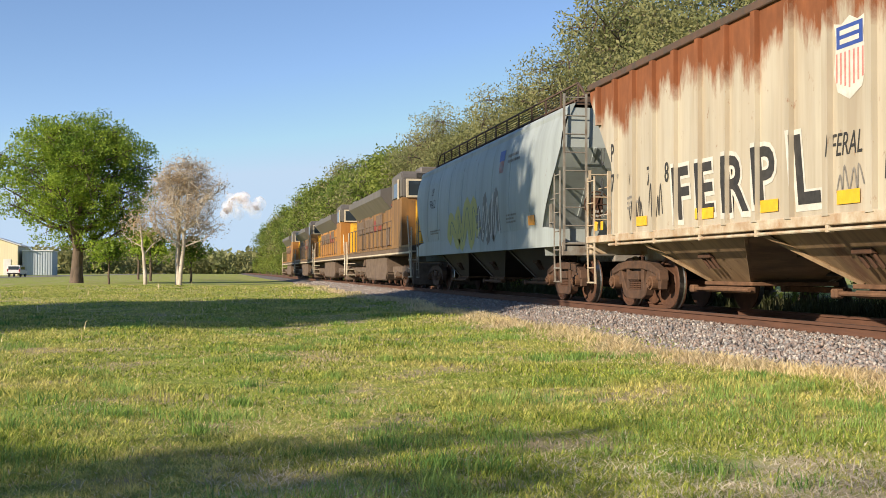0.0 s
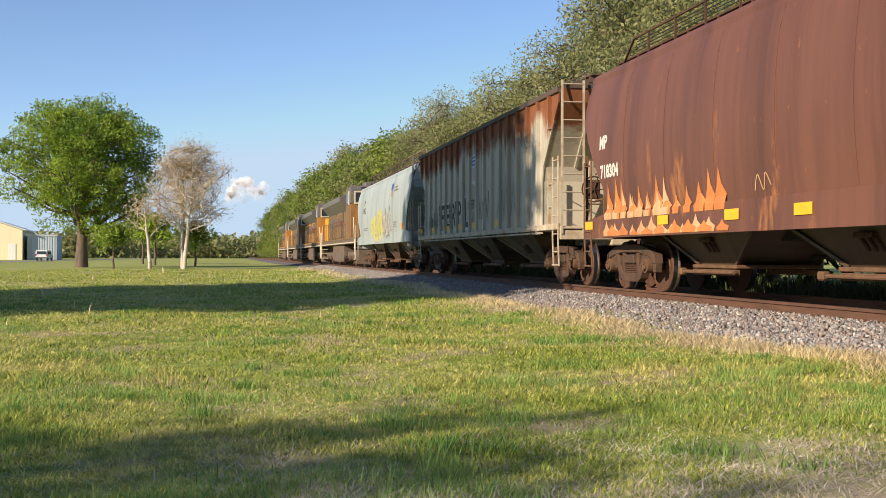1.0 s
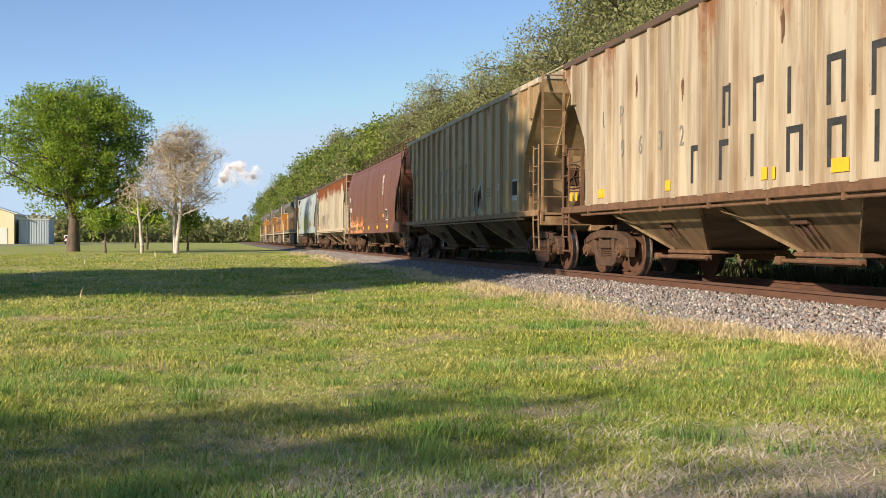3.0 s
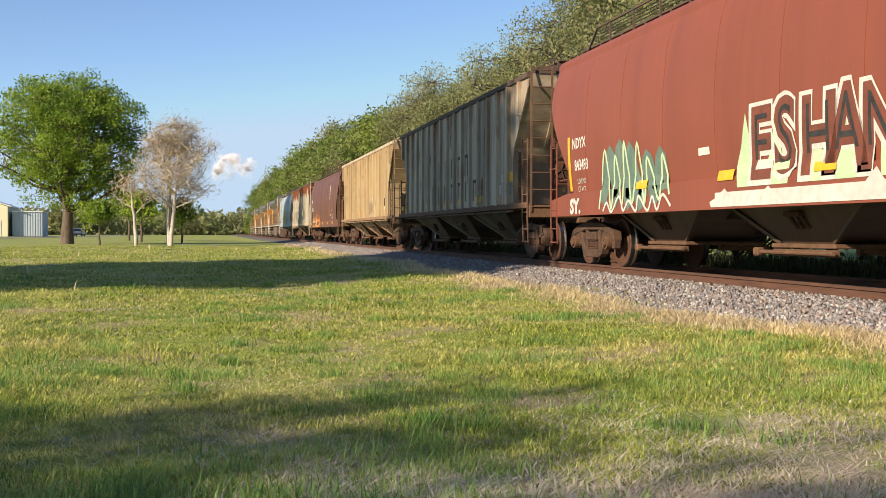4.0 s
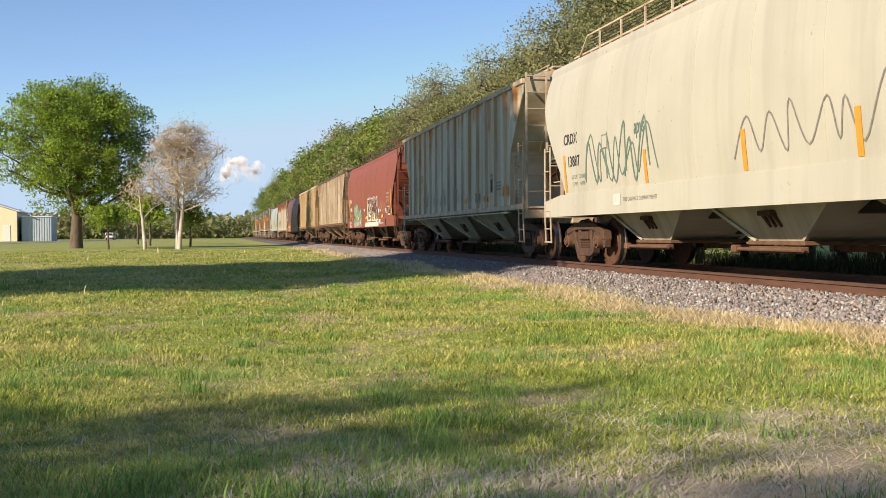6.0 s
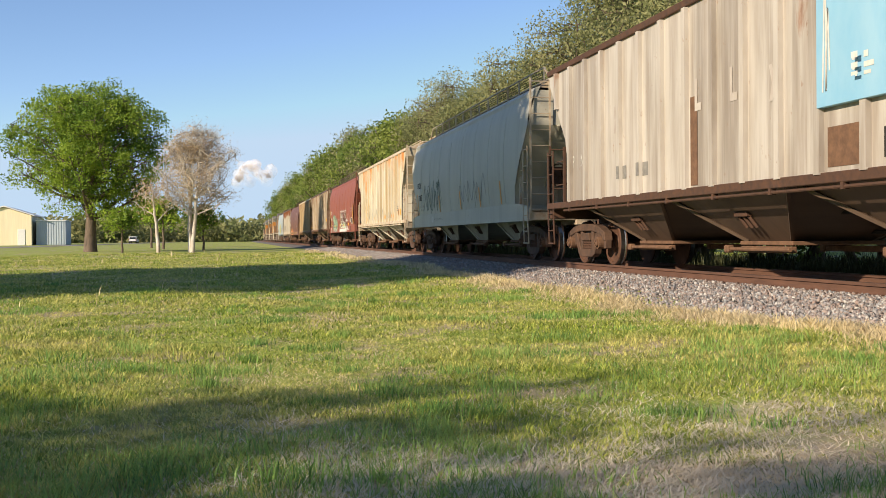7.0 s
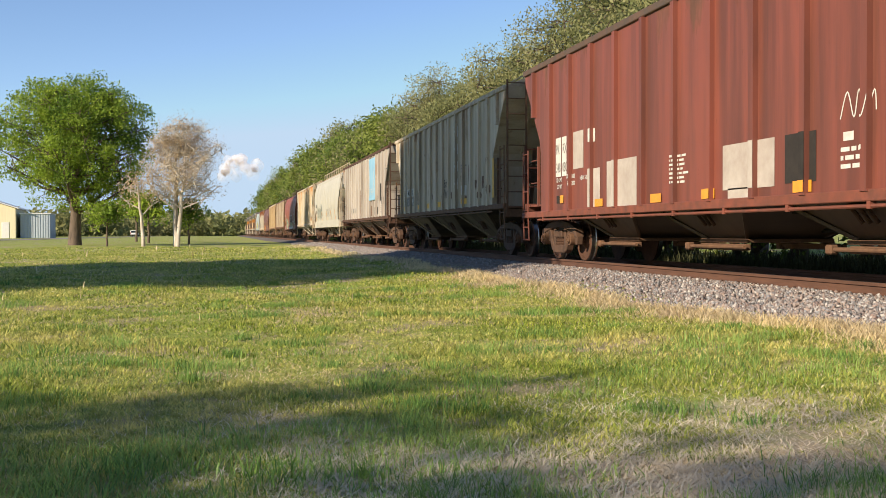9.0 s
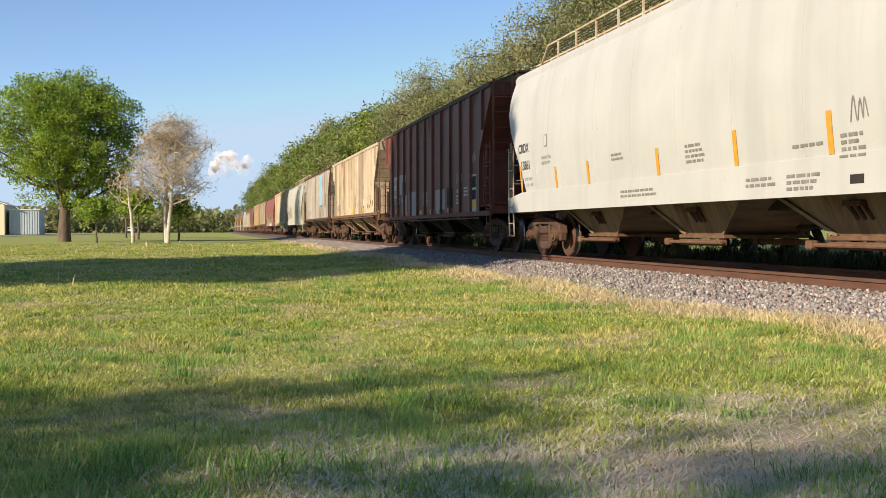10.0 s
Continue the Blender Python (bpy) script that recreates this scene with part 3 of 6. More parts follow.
def ribbed_car(L, paint, steel, low_paint, roof_paint, posts=17, label="", eave=4.2, wheel_end=-1, sill=1.30):
    full, L = L, L - 0.76
    c = new("hopper_car")
    c["shift"] = SHIFTS[len(cars)]
    tagged(c, label, "freight car", "covered hopper cars of the train")
    line = side_outline(L, "ribbed", eave, sill)
    for s in (-1, 1):
        bm = slab(bmesh.new(), line, s * HALF, s * (HALF - 0.03))
        bmesh.ops.recalc_face_normals(bm, faces=bm.faces)
        part("side_panel", bm, paint, c)
        bm = bmesh.new()
        block(bm, (s * HALF - 0.05, -L / 2 + 0.5, eave - 0.10), (s * HALF + 0.065, L / 2 - 0.5, eave + 0.02), 0.012)
        part("top_chord", bm, roof_paint, c)
        bm = bmesh.new()
        block(bm, (s * HALF - 0.06, -L / 2 + 0.45, sill - 0.11), (s * HALF + 0.035, L / 2 - 0.45, sill + 0.02), 0.01)
        part("side_sill", bm, steel, c)
    ys = [(-0.5 + (k + 0.5) / posts) * (L - 1.3) for k in range(posts)]
    for s in (-1, 1):
        for y in ys:
            d = L / 2 - abs(y)
            lo = sill if d > 1.72 else max(sill, 2.62 + (1.62 - d) * 1.2 + 0.1)
            if eave - 0.12 - lo < 0.3:
                continue
            bm = bmesh.new()
            slab(bm, [(y - 0.075, lo), (y + 0.075, lo), (y + 0.06, lo + 0.03), (y + 0.06, eave - 0.11), (y - 0.06, eave - 0.11), (y - 0.06, lo + 0.03)], s * HALF, s * (HALF + POST))
            bmesh.ops.recalc_face_normals(bm, faces=bm.faces)
            part("side_post", bm, paint, c)
    e = L / 2
    slope = [(e - 0.50, eave), (e - 0.57, eave - 0.30), (e - 1.64, 2.62), (e - 1.74, 2.30), (e - 1.74, 1.2)]
    roof_and_slopes(c, L, eave, HALF, paint, roof_paint, slope, lambda z: HALF)
    roof_walk(c, L, eave + 0.27, roof_paint, False)
    bm = bmesh.new()
    for x in (-0.84, 0.84):
        rod(bm, (x, -L / 2 + 0.6, eave + 0.36), (x, L / 2 - 0.6, eave + 0.36), 0.016, n=5)
        for y in np.arange(-L / 2 + 0.7, L / 2 - 0.5, 1.3):
            rod(bm, (x, y, eave + 0.14), (x, y, eave + 0.36), 0.014, n=5)
    part("roof_handrail", bm, roof_paint, c)
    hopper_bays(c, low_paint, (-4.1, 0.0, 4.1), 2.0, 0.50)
    for s in (-1, 1):
        bm = rod(bmesh.new(), (s * 1.53, -L / 2 + 1.6, sill - 0.16), (s * 1.53, L / 2 - 1.6, sill - 0.16), 0.022, n=7)
        for y in np.linspace(-L / 2 + 2, L / 2 - 2, 9):
            block(bm, (s * 1.515 - 0.04, y - 0.03, sill - 0.16 - 0.03), (s * 1.515 + 0.04, y + 0.03, sill - 0.16 + 0.09))
        part("sill_pipe", bm, steel, c)
    car_ends(c, L, steel, "ribbed", wheel_end)
    for y in (-1, 1):
        truck(c, y * (full / 2 - 2.02))
    c["posts"] = ys
    return c


def roof_and_slopes(c, L, eave, half, paint, roof_paint, slope, width):
    bm = bmesh.new()
    arch = [(-half, eave), (-half * 0.72, eave + 0.17), (-half * 0.35, eave + 0.25), (0, eave + 0.27), (half * 0.35, eave + 0.25), (half * 0.72, eave + 0.17), (half, eave)]
    rows = [[bm.verts.new((x, y, z)) for x, z in arch] for y in (-L / 2 + 0.5, L / 2 - 0.5)]
    for i in range(6):
        bm.faces.new((rows[0][i], rows[0][i + 1], rows[1][i + 1], rows[1][i]))
    bm.faces.new(rows[0])
    bm.faces.new(rows[1][::-1])
    part("roof", bm, roof_paint, c)
    for end in (-1, 1):
        bm = bmesh.new()
        lines = [[bm.verts.new((x * (width(z) - 0.012), end * y, z)) for x in (-1, 1)] for y, z in slope]
        for a, b in zip(lines, lines[1:]):
            bm.faces.new((a[0], a[1], b[1], b[0]) if end < 0 else (a[1], a[0], b[0], b[1]))
        sheet = part("end_slope_sheet", bm, paint, c)
        (y0, z0), (y1, z1) = slope[1], slope[-3]
        for x in (-0.75, 0.0, 0.75):
            part("slope_stiffener", beam(bmesh.new(), (x, end * (y0 + 0.01), z0), (x, end * (y1 + 0.02), z1), 0.06, 0.07), paint, sheet)


def smooth_car(L, paint, steel, low_paint, roof_paint, label="", eave=4.08, wheel_end=-1, rail=True, sill=0.97):
    full, L = L, L - 0.76
    c = new("hopper_car")
    c["shift"] = SHIFTS[len(cars)]
    tagged(c, label, "freight car", "covered hopper cars of the train")
    e = L / 2
    lift = sill - 0.97
    foot = sill + 0.41
    levels = [foot, foot + 0.1, 1.85, 2.1, 2.35, 2.6, 2.85, 3.05, 3.25, 3.5, 3.7, 3.85, 4.0, eave]

    def end_at(z):
        pts = [(foot, 1.75), (1.85, 1.55), (2.85, 0.70), (3.25, 0.46), (eave, 0.48)]
        for (a, b), (c2, d) in zip(pts, pts[1:]):
            if z <= c2 + 1e-6:
                return b + (d - b) * (z - a) / (c2 - a)
        return 0.48
    for s in (-1, 1):
        bm = bmesh.new()
        rows = []
        for z in levels:
            rows.append([bm.verts.new((s * bulge(z), y, z)) for y in (-(e - end_at(z)), -e / 3, e / 3, e - end_at(z))])
        for a, b in zip(rows, rows[1:]):
            for i in range(3):
                f = bm.faces.new((a[i], a[i + 1], b[i + 1], b[i]) if s > 0 else (b[i], b[i + 1], a[i + 1], a[i]))
                f.smooth = True
        part("side_panel", bm, paint, c)
        bm = bmesh.new()
        slab(bm, [(-e + 0.44, sill), (e - 0.44, sill), (e - 0.44, foot - 0.08), (e - 1.5, foot + 0.03), (-e + 1.5, foot + 0.03), (-e + 0.44, foot - 0.08)], s * 1.44, s * 1.525)
        bmesh.ops.recalc_face_normals(bm, faces=bm.faces)
        part("side_sill", bm, paint, c)
        bm = bmesh.new()
        x = s * bulge(eave)
        rows = [[bm.verts.new((x + s * dx, y, z)) for dx, z in ((0.0, eave - 0.16), (0.055, eave - 0.15), (0.06, eave - 0.03), (0.0, eave + 0.06), (-0.12, eave + 0.1))] for y in (-e + 0.47, e - 0.47)]
        for i in range(4):
            bm.faces.new((rows[0][i], rows[0][i + 1], rows[1][i + 1], rows[1][i]))
        bm.faces.new(rows[0])
        bm.faces.new(rows[1][::-1])
        bmesh.ops.recalc_face_normals(bm, faces=bm.faces)
        part("eave_trim", bm, paint, c)
        for y in np.linspace(-e + 2.6, e - 2.6, 8):
            bm = bmesh.new()
            zs = np.linspace(foot + 0.06, eave - 0.2, 9)
            for z0, z1 in zip(zs, zs[1:]):
                beam(bm, (s * (bulge(z0) + 0.002), y, z0), (s * (bulge(z1) + 0.002), y, z1), 0.014, 0.010, (0, 1, 0))
            part("weld_seam", bm, paint, c)
    c["sill_top"] = foot + 0.03
    slope = [(e - 0.50, eave), (e - 0.48, 3.25), (e - 0.72, 2.85), (e - 1.57, 1.85), (e - 1.77, foot), (e - 1.77, 1.0)]
    roof_and_slopes(c, L, eave + 0.06, bulge(eave) - 0.03, paint, roof_paint, slope, bulge)
    roof_walk(c, L, eave + 0.33, roof_paint, rail)
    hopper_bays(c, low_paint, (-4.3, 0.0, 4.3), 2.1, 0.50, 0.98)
    car_ends(c, L, steel, "smooth", wheel_end)
    for y in (-1, 1):
        truck(c, y * (full / 2 - 2.02))
    return c


# lettering and paint marks on the side that faces the lawn: u runs from the leading end, z from the rail
def settle(bm, c, L, kind):
    """Lays a flat (u, z) shape on the car's side, over posts or curve."""
    for v in bm.verts:
        v.co.x += c["shift"]
    geom = lambda: list(bm.verts) + list(bm.edges) + list(bm.faces)
    us = [v.co.x for v in bm.verts]
    if kind == "ribbed":
        cuts = [L / 2 - y + d for y in c["posts"] for d in (-0.062, 0.062)]
        cuts = [u for u in cuts if min(us) < u < max(us)]
        for u in cuts:
            bmesh.ops.bisect_plane(bm, geom=geom(), plane_co=(u, 0, 0), plane_no=(1, 0, 0))
        bmesh.ops.split_edges(bm, edges=[e for e in bm.edges if any(abs(v.co.x - u) < 1e-4 for u in cuts for v in e.verts[:1]) and abs(e.verts[0].co.x - e.verts[1].co.x) < 1e-4])
        for f in bm.faces:
            mid = f.calc_center_median().x
            on = any(abs(mid - (L / 2 - y)) < 0.062 for y in c["posts"])
            for v in f.verts:
                v.tag = on
        for v in bm.verts:
            u, z = v.co.x, v.co.y
            v.co = (-(HALF + (POST if v.tag else 0) + 0.004), L / 2 - u, z)
    else:
        zs = [v.co.y for v in bm.verts]
        z = math.floor(min(zs) * 5) / 5
        while z < max(zs):
            if z > min(zs):
                bmesh.ops.bisect_plane(bm, geom=geom(), plane_co=(0, z, 0), plane_no=(0, 1, 0))
            z += 0.2
        for v in bm.verts:
            u, z = v.co.x, v.co.y
            v.co = (-(max(bulge(z), 1.525 if z < c["sill_top"] else 0) + 0.005), L / 2 - u, z)
    for f in bm.faces:
        if f.normal.x > 0:
            f.normal_flip()


def mark(c, name, bm, material, L, kind, lift=0.0):
    settle(bm, c, L, kind)
    bm.normal_update()
    for f in bm.faces:
        if f.normal.x > 0:
            f.normal_flip()
    for v in bm.verts:
        v.co.x -= lift
    return part(name, bm, material, c)


def words(c, text, u, z, height, material, L, kind, wide=1.0, bold=0.0, lift=0.0, lean=0.0, gaps=1.0, name="lettering"):
    cu = bpy.data.curves.new("text", "FONT")
    cu.body, cu.size, cu.offset, cu.shear, cu.space_character, cu.fill_mode = text, height * 1.38, bold, lean, gaps, "FRONT"
    cu.resolution_u = 3
    ob = new("text", cu)
    me = bpy.data.meshes.new_from_object(ob.evaluated_get(bpy.context.evaluated_depsgraph_get()))
    bpy.data.objects.remove(ob)
    bm = bmesh.new()
    bm.from_mesh(me)
    bpy.data.meshes.remove(me)
    for v in bm.verts:
        v.co = (u + v.co.x * wide, z + v.co.y, 0)
    return mark(c, name, bm, material, L, kind, lift)


def spaced(c, text, u, z, height, step, material, L, kind, wide=0.8, bold=0.0, lift=0.004):
    for k, ch in enumerate(text):
        if ch != " ":
            words(c, ch, u + k * step, z, height, material, L, kind, wide, bold, lift)


def bars(c, name, rects, material, L, kind, lift=0.0):
    bm = bmesh.new()
    for u0, z0, u1, z1 in rects:
        bm.faces.new([bm.verts.new((a, b, 0)) for a, b in ((u0, z0), (u1, z0), (u1, z1), (u0, z1))])
    return mark(c, name, bm, material, L, kind, lift)


def fine_print(c, u, z, w, rows, material, L, kind, seed=1, h=0.045):
    r = random.Random(seed)
    rects = []
    for k in range(rows):
        x = u
        while x < u + w * r.uniform(0.75, 1.0):
            d = r.uniform(0.05, 0.2)
            rects.append((x, z - k * h * 1.9, x + d, z - k * h * 1.9 + h))
            x += d + 0.035
    tagged(bars(c, "stencil_block", rects, material, L, kind, 0.0015), kind="stuff")


def scrawl(c, u, z, w, h, material, L, kind, seed, loops=5, thick=0.03, lift=0.002, name="graffiti"):
    """A sprayed line that wanders in loops through a box."""
    r = random.Random(seed)
    n = loops * 2 + 1
    pts = [(u + w * (k / (n - 1)) + r.uniform(-0.25, 0.25) * w / loops, z + (h if k % 2 else 0) * r.uniform(0.6, 1.0) + r.uniform(0, 0.12) * h) for k in range(n)]
    fine = []
    for k in range(len(pts) - 1):
        p0, p1, p2, p3 = (Vector(pts[max(0, min(n - 1, k + j))]) for j in (-1, 0, 1, 2))
        for i in range(6):
            s = i / 6
            fine.append(0.5 * ((2 * p1) + (p2 - p0) * s + (2 * p0 - 5 * p1 + 4 * p2 - p3) * s * s + (3 * p1 - p0 - 3 * p2 + p3) * s ** 3))
    bm = bmesh.new()
    prev = None
    for k, p in enumerate(fine):
        d = (fine[min(k + 1, len(fine) - 1)] - fine[max(k - 1, 0)])
        if d.length < 1e-5:
            continue
        q = Vector((-d.y, d.x)).normalized() * thick * 0.5
        row = [bm.verts.new((p.x + q.x, p.y + q.y, 0)), bm.verts.new((p.x - q.x, p.y - q.y, 0))]
        if prev:
            bm.faces.new((prev[0], prev[1], row[1], row[0]))
        prev = row
    return mark(c, name, bm, material, L, kind, lift)


def blotch(c, u, z, w, h, material, L, kind, seed, lift=0.002):
    """A ragged patch of bare rust, longer below."""
    r = random.Random(seed)
    n = 18
    bm = bmesh.new()
    ring = []
    for k in range(n):
        a = 2 * math.pi * k / n
        q = r.uniform(0.55, 1.0)
        ring.append(bm.verts.new((u + 0.5 * w * q * math.cos(a), z + 0.5 * h * q * math.sin(a) * (1.3 if a > math.pi else 0.8), 0)))
    bm.faces.new(ring)
    bmesh.ops.triangulate(bm, faces=bm.faces)
    return mark(c, "rust_scar", bm, material, L, kind, lift)


def flames(c, u, z, w, h, material, L, kind, seed, n=9, lift=0.002):
    """A row of sprayed tongues."""
    r = random.Random(seed)
    bm = bmesh.new()
    for k in range(n):
        a = u + w * k / n + r.uniform(-0.05, 0.05)
        b = w / n * r.uniform(0.6, 1.0)
        t = h * r.uniform(0.45, 1.0)
        pts = [(a, z), (a + b * 0.9, z), (a + b, z + t * 0.35), (a + b * 0.62, z + t * 0.6), (a + b * 0.45, z + t), (a + b * 0.2, z + t * 0.55), (a - b * 0.05, z + t * 0.3)]
        bm.faces.new([bm.verts.new((p, q, 0)) for p, q in pts])
    bmesh.ops.triangulate(bm, faces=bm.faces)
    return mark(c, "graffiti", bm, material, L, kind, lift)


def shield(c, u, z, w, h, L, kind, worn=False):
    """A railway's shield: plain shapes in its colours."""
    def shape(k):
        pts = [(-0.5, 0.46), (-0.25, 0.42), (0, 0.5), (0.25, 0.42), (0.5, 0.46), (0.42, 0.25), (0.5, -0.15), (0.38, -0.38), (0, -0.5), (-0.38, -0.38), (-0.5, -0.15), (-0.42, 0.25)]
        bm = bmesh.new()
        bm.faces.new([bm.verts.new((u + x * w * k, z + y * h * k, 0)) for x, y in pts])
        bmesh.ops.triangulate(bm, faces=bm.faces)
        return bm
    mark(c, "shield_emblem", shape(1.0), WHITE_INK if not worn else PATCH_WHITE, L, kind, 0.001)
    if not worn:
        bars(c, "shield_field", [(u - 0.41 * w, z + 0.13 * h, u + 0.41 * w, z + 0.40 * h)], SHIELD_BLUE, L, kind, 0.003)
        bars(c, "shield_name_bar", [(u - 0.3 * w, z + 0.29 * h, u + 0.3 * w, z + 0.35 * h), (u - 0.3 * w, z + 0.18 * h, u + 0.3 * w, z + 0.24 * h)], WHITE_INK, L, kind, 0.005)
    bars(c, "shield_stripe", [(u + k * w * 0.135 - 0.026 * w, z - (0.36 - abs(k) * 0.03) * h, u + k * w * 0.135 + 0.026 * w, z + 0.08 * h) for k in range(-3, 4)], SHIELD_RED if not worn else S_RED, L, kind, 0.003)


def reflectors(c, us, z, material, L, kind, w=0.42, h=0.16):
    for u in us:
        bars(c, "reflector", [(u, z, u + w, z + h)], material, L, kind, 0.013)


# paints
P_GREY = car_paint("blue_grey_car_paint", (0.40, 0.45, 0.45), (0.28, 0.31, 0.30), amount=0.10, streak=0.45, seed=1.3)
P_RUSTWHITE = car_paint("rust_stained_cream_paint", (0.55, 0.50, 0.40), (0.40, 0.31, 0.21), (0.17, 0.058, 0.022), 0.76, 0.66, 0.5, seed=2.1)
P_BROWN = car_paint("oxide_brown_paint", (0.185, 0.074, 0.048), (0.11, 0.045, 0.032), (0.33, 0.13, 0.045), 0.42, -0.15, 0.6, seed=3.7)
P_TAN = car_paint("weathered_tan_paint", (0.56, 0.42, 0.235), (0.37, 0.24, 0.12), (0.18, 0.075, 0.032), 0.56, 0.16, 0.85, seed=4.2)
P_CREAM = car_paint("dusty_cream_paint", (0.57, 0.48, 0.36), (0.30, 0.21, 0.13), (0.19, 0.085, 0.04), 0.66, 0.16, 1.0, seed=5.6)
P_RED = car_paint("mineral_red_paint", (0.29, 0.080, 0.044), (0.23, 0.065, 0.038), (0.13, 0.05, 0.03), 0.05, 0.0, 0.35, seed=6.4)
P_IVORY = car_paint("ivory_paint_with_rust_runs", (0.63, 0.59, 0.48), (0.54, 0.40, 0.22), (0.42, 0.20, 0.07), 0.68, 0.22, 0.85, seed=7.9)
P_PUTTY = car_paint("putty_grey_paint", (0.55, 0.52, 0.43), (0.46, 0.42, 0.33), (0.16, 0.09, 0.055), 0.16, 0.12, 0.35, seed=8.8)
P_DRAB = car_paint("weathered_grey_paint", (0.54, 0.49, 0.43), (0.28, 0.22, 0.17), (0.20, 0.09, 0.045), 0.46, 0.15, 0.75, seed=9.3)
P_SAND = car_paint("faded_sand_paint", (0.66, 0.56, 0.42), (0.44, 0.32, 0.20), (0.17, 0.075, 0.035), 0.60, 0.08, 0.95, seed=10.1)
P_BRICK = car_paint("brick_red_paint", (0.25, 0.07, 0.045), (0.13, 0.05, 0.035), (0.10, 0.045, 0.03), 0.38, 0.35, 0.7, seed=11.5)
P_WHITE = car_paint("clean_white_paint", (0.55, 0.55, 0.525), (0.50, 0.49, 0.46), (0.28, 0.18, 0.10), -0.2, 0.0, 0.25, seed=12.2)
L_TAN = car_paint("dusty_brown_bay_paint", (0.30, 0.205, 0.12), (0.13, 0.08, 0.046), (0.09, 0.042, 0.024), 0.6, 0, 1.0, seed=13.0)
# L_DARK: brown bay paint, darkened further to hold the shade under the car
L_DARK = car_paint("shade_darkened_brown_bay_paint", (0.10, 0.062, 0.04), (0.055, 0.034, 0.024), (0.10, 0.045, 0.025), 0.35, 0, 0.6, seed=14.0)
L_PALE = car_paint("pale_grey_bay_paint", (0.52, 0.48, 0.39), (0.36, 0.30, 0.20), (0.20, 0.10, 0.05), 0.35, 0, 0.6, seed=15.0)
S_TAN = plain("tan_weathered_steel", (0.36, 0.24, 0.13), (0.17, 0.08, 0.04), 5, 0.8, 0, 0.3, 0.006)
S_PALE = plain("pale_weathered_steel", (0.56, 0.51, 0.40), (0.36, 0.22, 0.12), 4, 0.75, 0, 0.3, 0.006)
S_RED = plain("red_weathered_steel", (0.22, 0.062, 0.036), (0.12, 0.045, 0.03), 5, 0.75, 0, 0.3, 0.006)
S_GREY = plain("grey_weathered_steel", (0.30, 0.29, 0.26), (0.16, 0.12, 0.09), 5, 0.75, 0, 0.3, 0.006)
R_DARK = plain("dark_roof_steel", (0.07, 0.055, 0.045), (0.13, 0.07, 0.045), 4, 0.8, 0, 0.3, 0.006)

PITCH = 18.1
L = PITCH
cars = []
SHIFTS = (0.5, 0.5, 0.42, 0.32, 0.22, 0.16, 0.08, 0.04, -0.08, -0.16, -0.24, -0.3)  # each car's marks, against its leading end


def ghost_letters(c, us, z0, z1, material, w=0.32):
    """Tall letters of a name, as plain strokes."""
    for k, u in enumerate(us):
        s = 0.085
        rects = [(u, z0, u + s, z1)] if k % 3 == 2 else [(u, z0, u + s, z1), (u + w - s, z0, u + w, z1), (u + s, z1 - 0.09, u + w - s, z1)]
        bars(c, "name_stroke", rects, material, L, "ribbed", 0.001)


c = smooth_car(L, P_GREY, S_GREY, L_DARK, R_DARK, "blue-grey curved-side covered hopper car with yellow graffiti", sill=1.18)
words(c, "UP", 3.1, 3.15, 0.26, BLACK_INK, L, "smooth", 0.9)
words(c, "99412", 2.9, 2.72, 0.30, BLACK_INK, L, "smooth", 0.9)
bars(c, "shield_field", [(11.8, 3.42, 12.3, 3.68)], SHIELD_BLUE, L, "smooth", 0.003)
bars(c, "shield_stripe", [(11.86 + k * 0.11, 3.12, 11.90 + k * 0.11, 3.42) for k in range(4)], SHIELD_RED, L, "smooth", 0.003)
fine_print(c, 12.6, 3.45, 1.0, 2, GREY_INK, L, "smooth", 2, 0.07)
scrawl(c, 6.0, 1.5, 3.6, 0.95, SPRAY_YELLOW, L, "smooth", 4, 4, 0.62, 0.001)
scrawl(c, 6.1, 1.5, 3.5, 0.95, SPRAY_GREEN, L, "smooth", 4, 4, 0.04, 0.003)
scrawl(c, 9.6, 1.45, 2.4, 1.3, GREY_INK, L, "smooth", 12, 4, 0.30, 0.001)
scrawl(c, 9.6, 1.4, 2.4, 1.5, WHITE_INK, L, "smooth", 9, 5, 0.06, 0.003)
reflectors(c, (14.5,), 1.70, ORANGE, L, "smooth", 0.5, 0.22)
fine_print(c, 12.6, 2.0, 0.9, 3, GREY_INK, L, "smooth", 3)
fine_print(c, 3.0, 1.95, 1.6, 2, GREY_INK, L, "smooth", 23)
cars.append(c)

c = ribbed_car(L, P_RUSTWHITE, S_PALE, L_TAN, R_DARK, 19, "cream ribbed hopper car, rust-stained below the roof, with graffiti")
spaced(c, "UP", 1.0, 2.62, 0.32, 0.70, BLACK_INK, L, "ribbed", 0.7, 0.008)
spaced(c, "87078", 1.0, 2.08, 0.32, 0.72, BLACK_INK, L, "ribbed", 0.75, 0.006)
for ch, u0, z0, h0 in (("F", 4.30, 1.44, 0.86), ("E", 5.10, 1.50, 0.78), ("R", 5.90, 1.46, 0.84), ("P", 6.80, 1.52, 0.80), ("L", 7.75, 1.46, 0.92)):
    words(c, ch, u0 + 0.03, z0, h0, WHITE_INK, L, "ribbed", 0.95, 0.075, 0.002, -0.14, 1, "graffiti_letter")
    words(c, ch, u0 + 0.05, z0 + 0.03, h0 * 0.95, BLACK_INK, L, "ribbed", 0.95, 0.022, 0.005, -0.14, 1, "graffiti_letter")
shield(c, 8.95, 3.07, 0.62, 0.95, L, "ribbed")
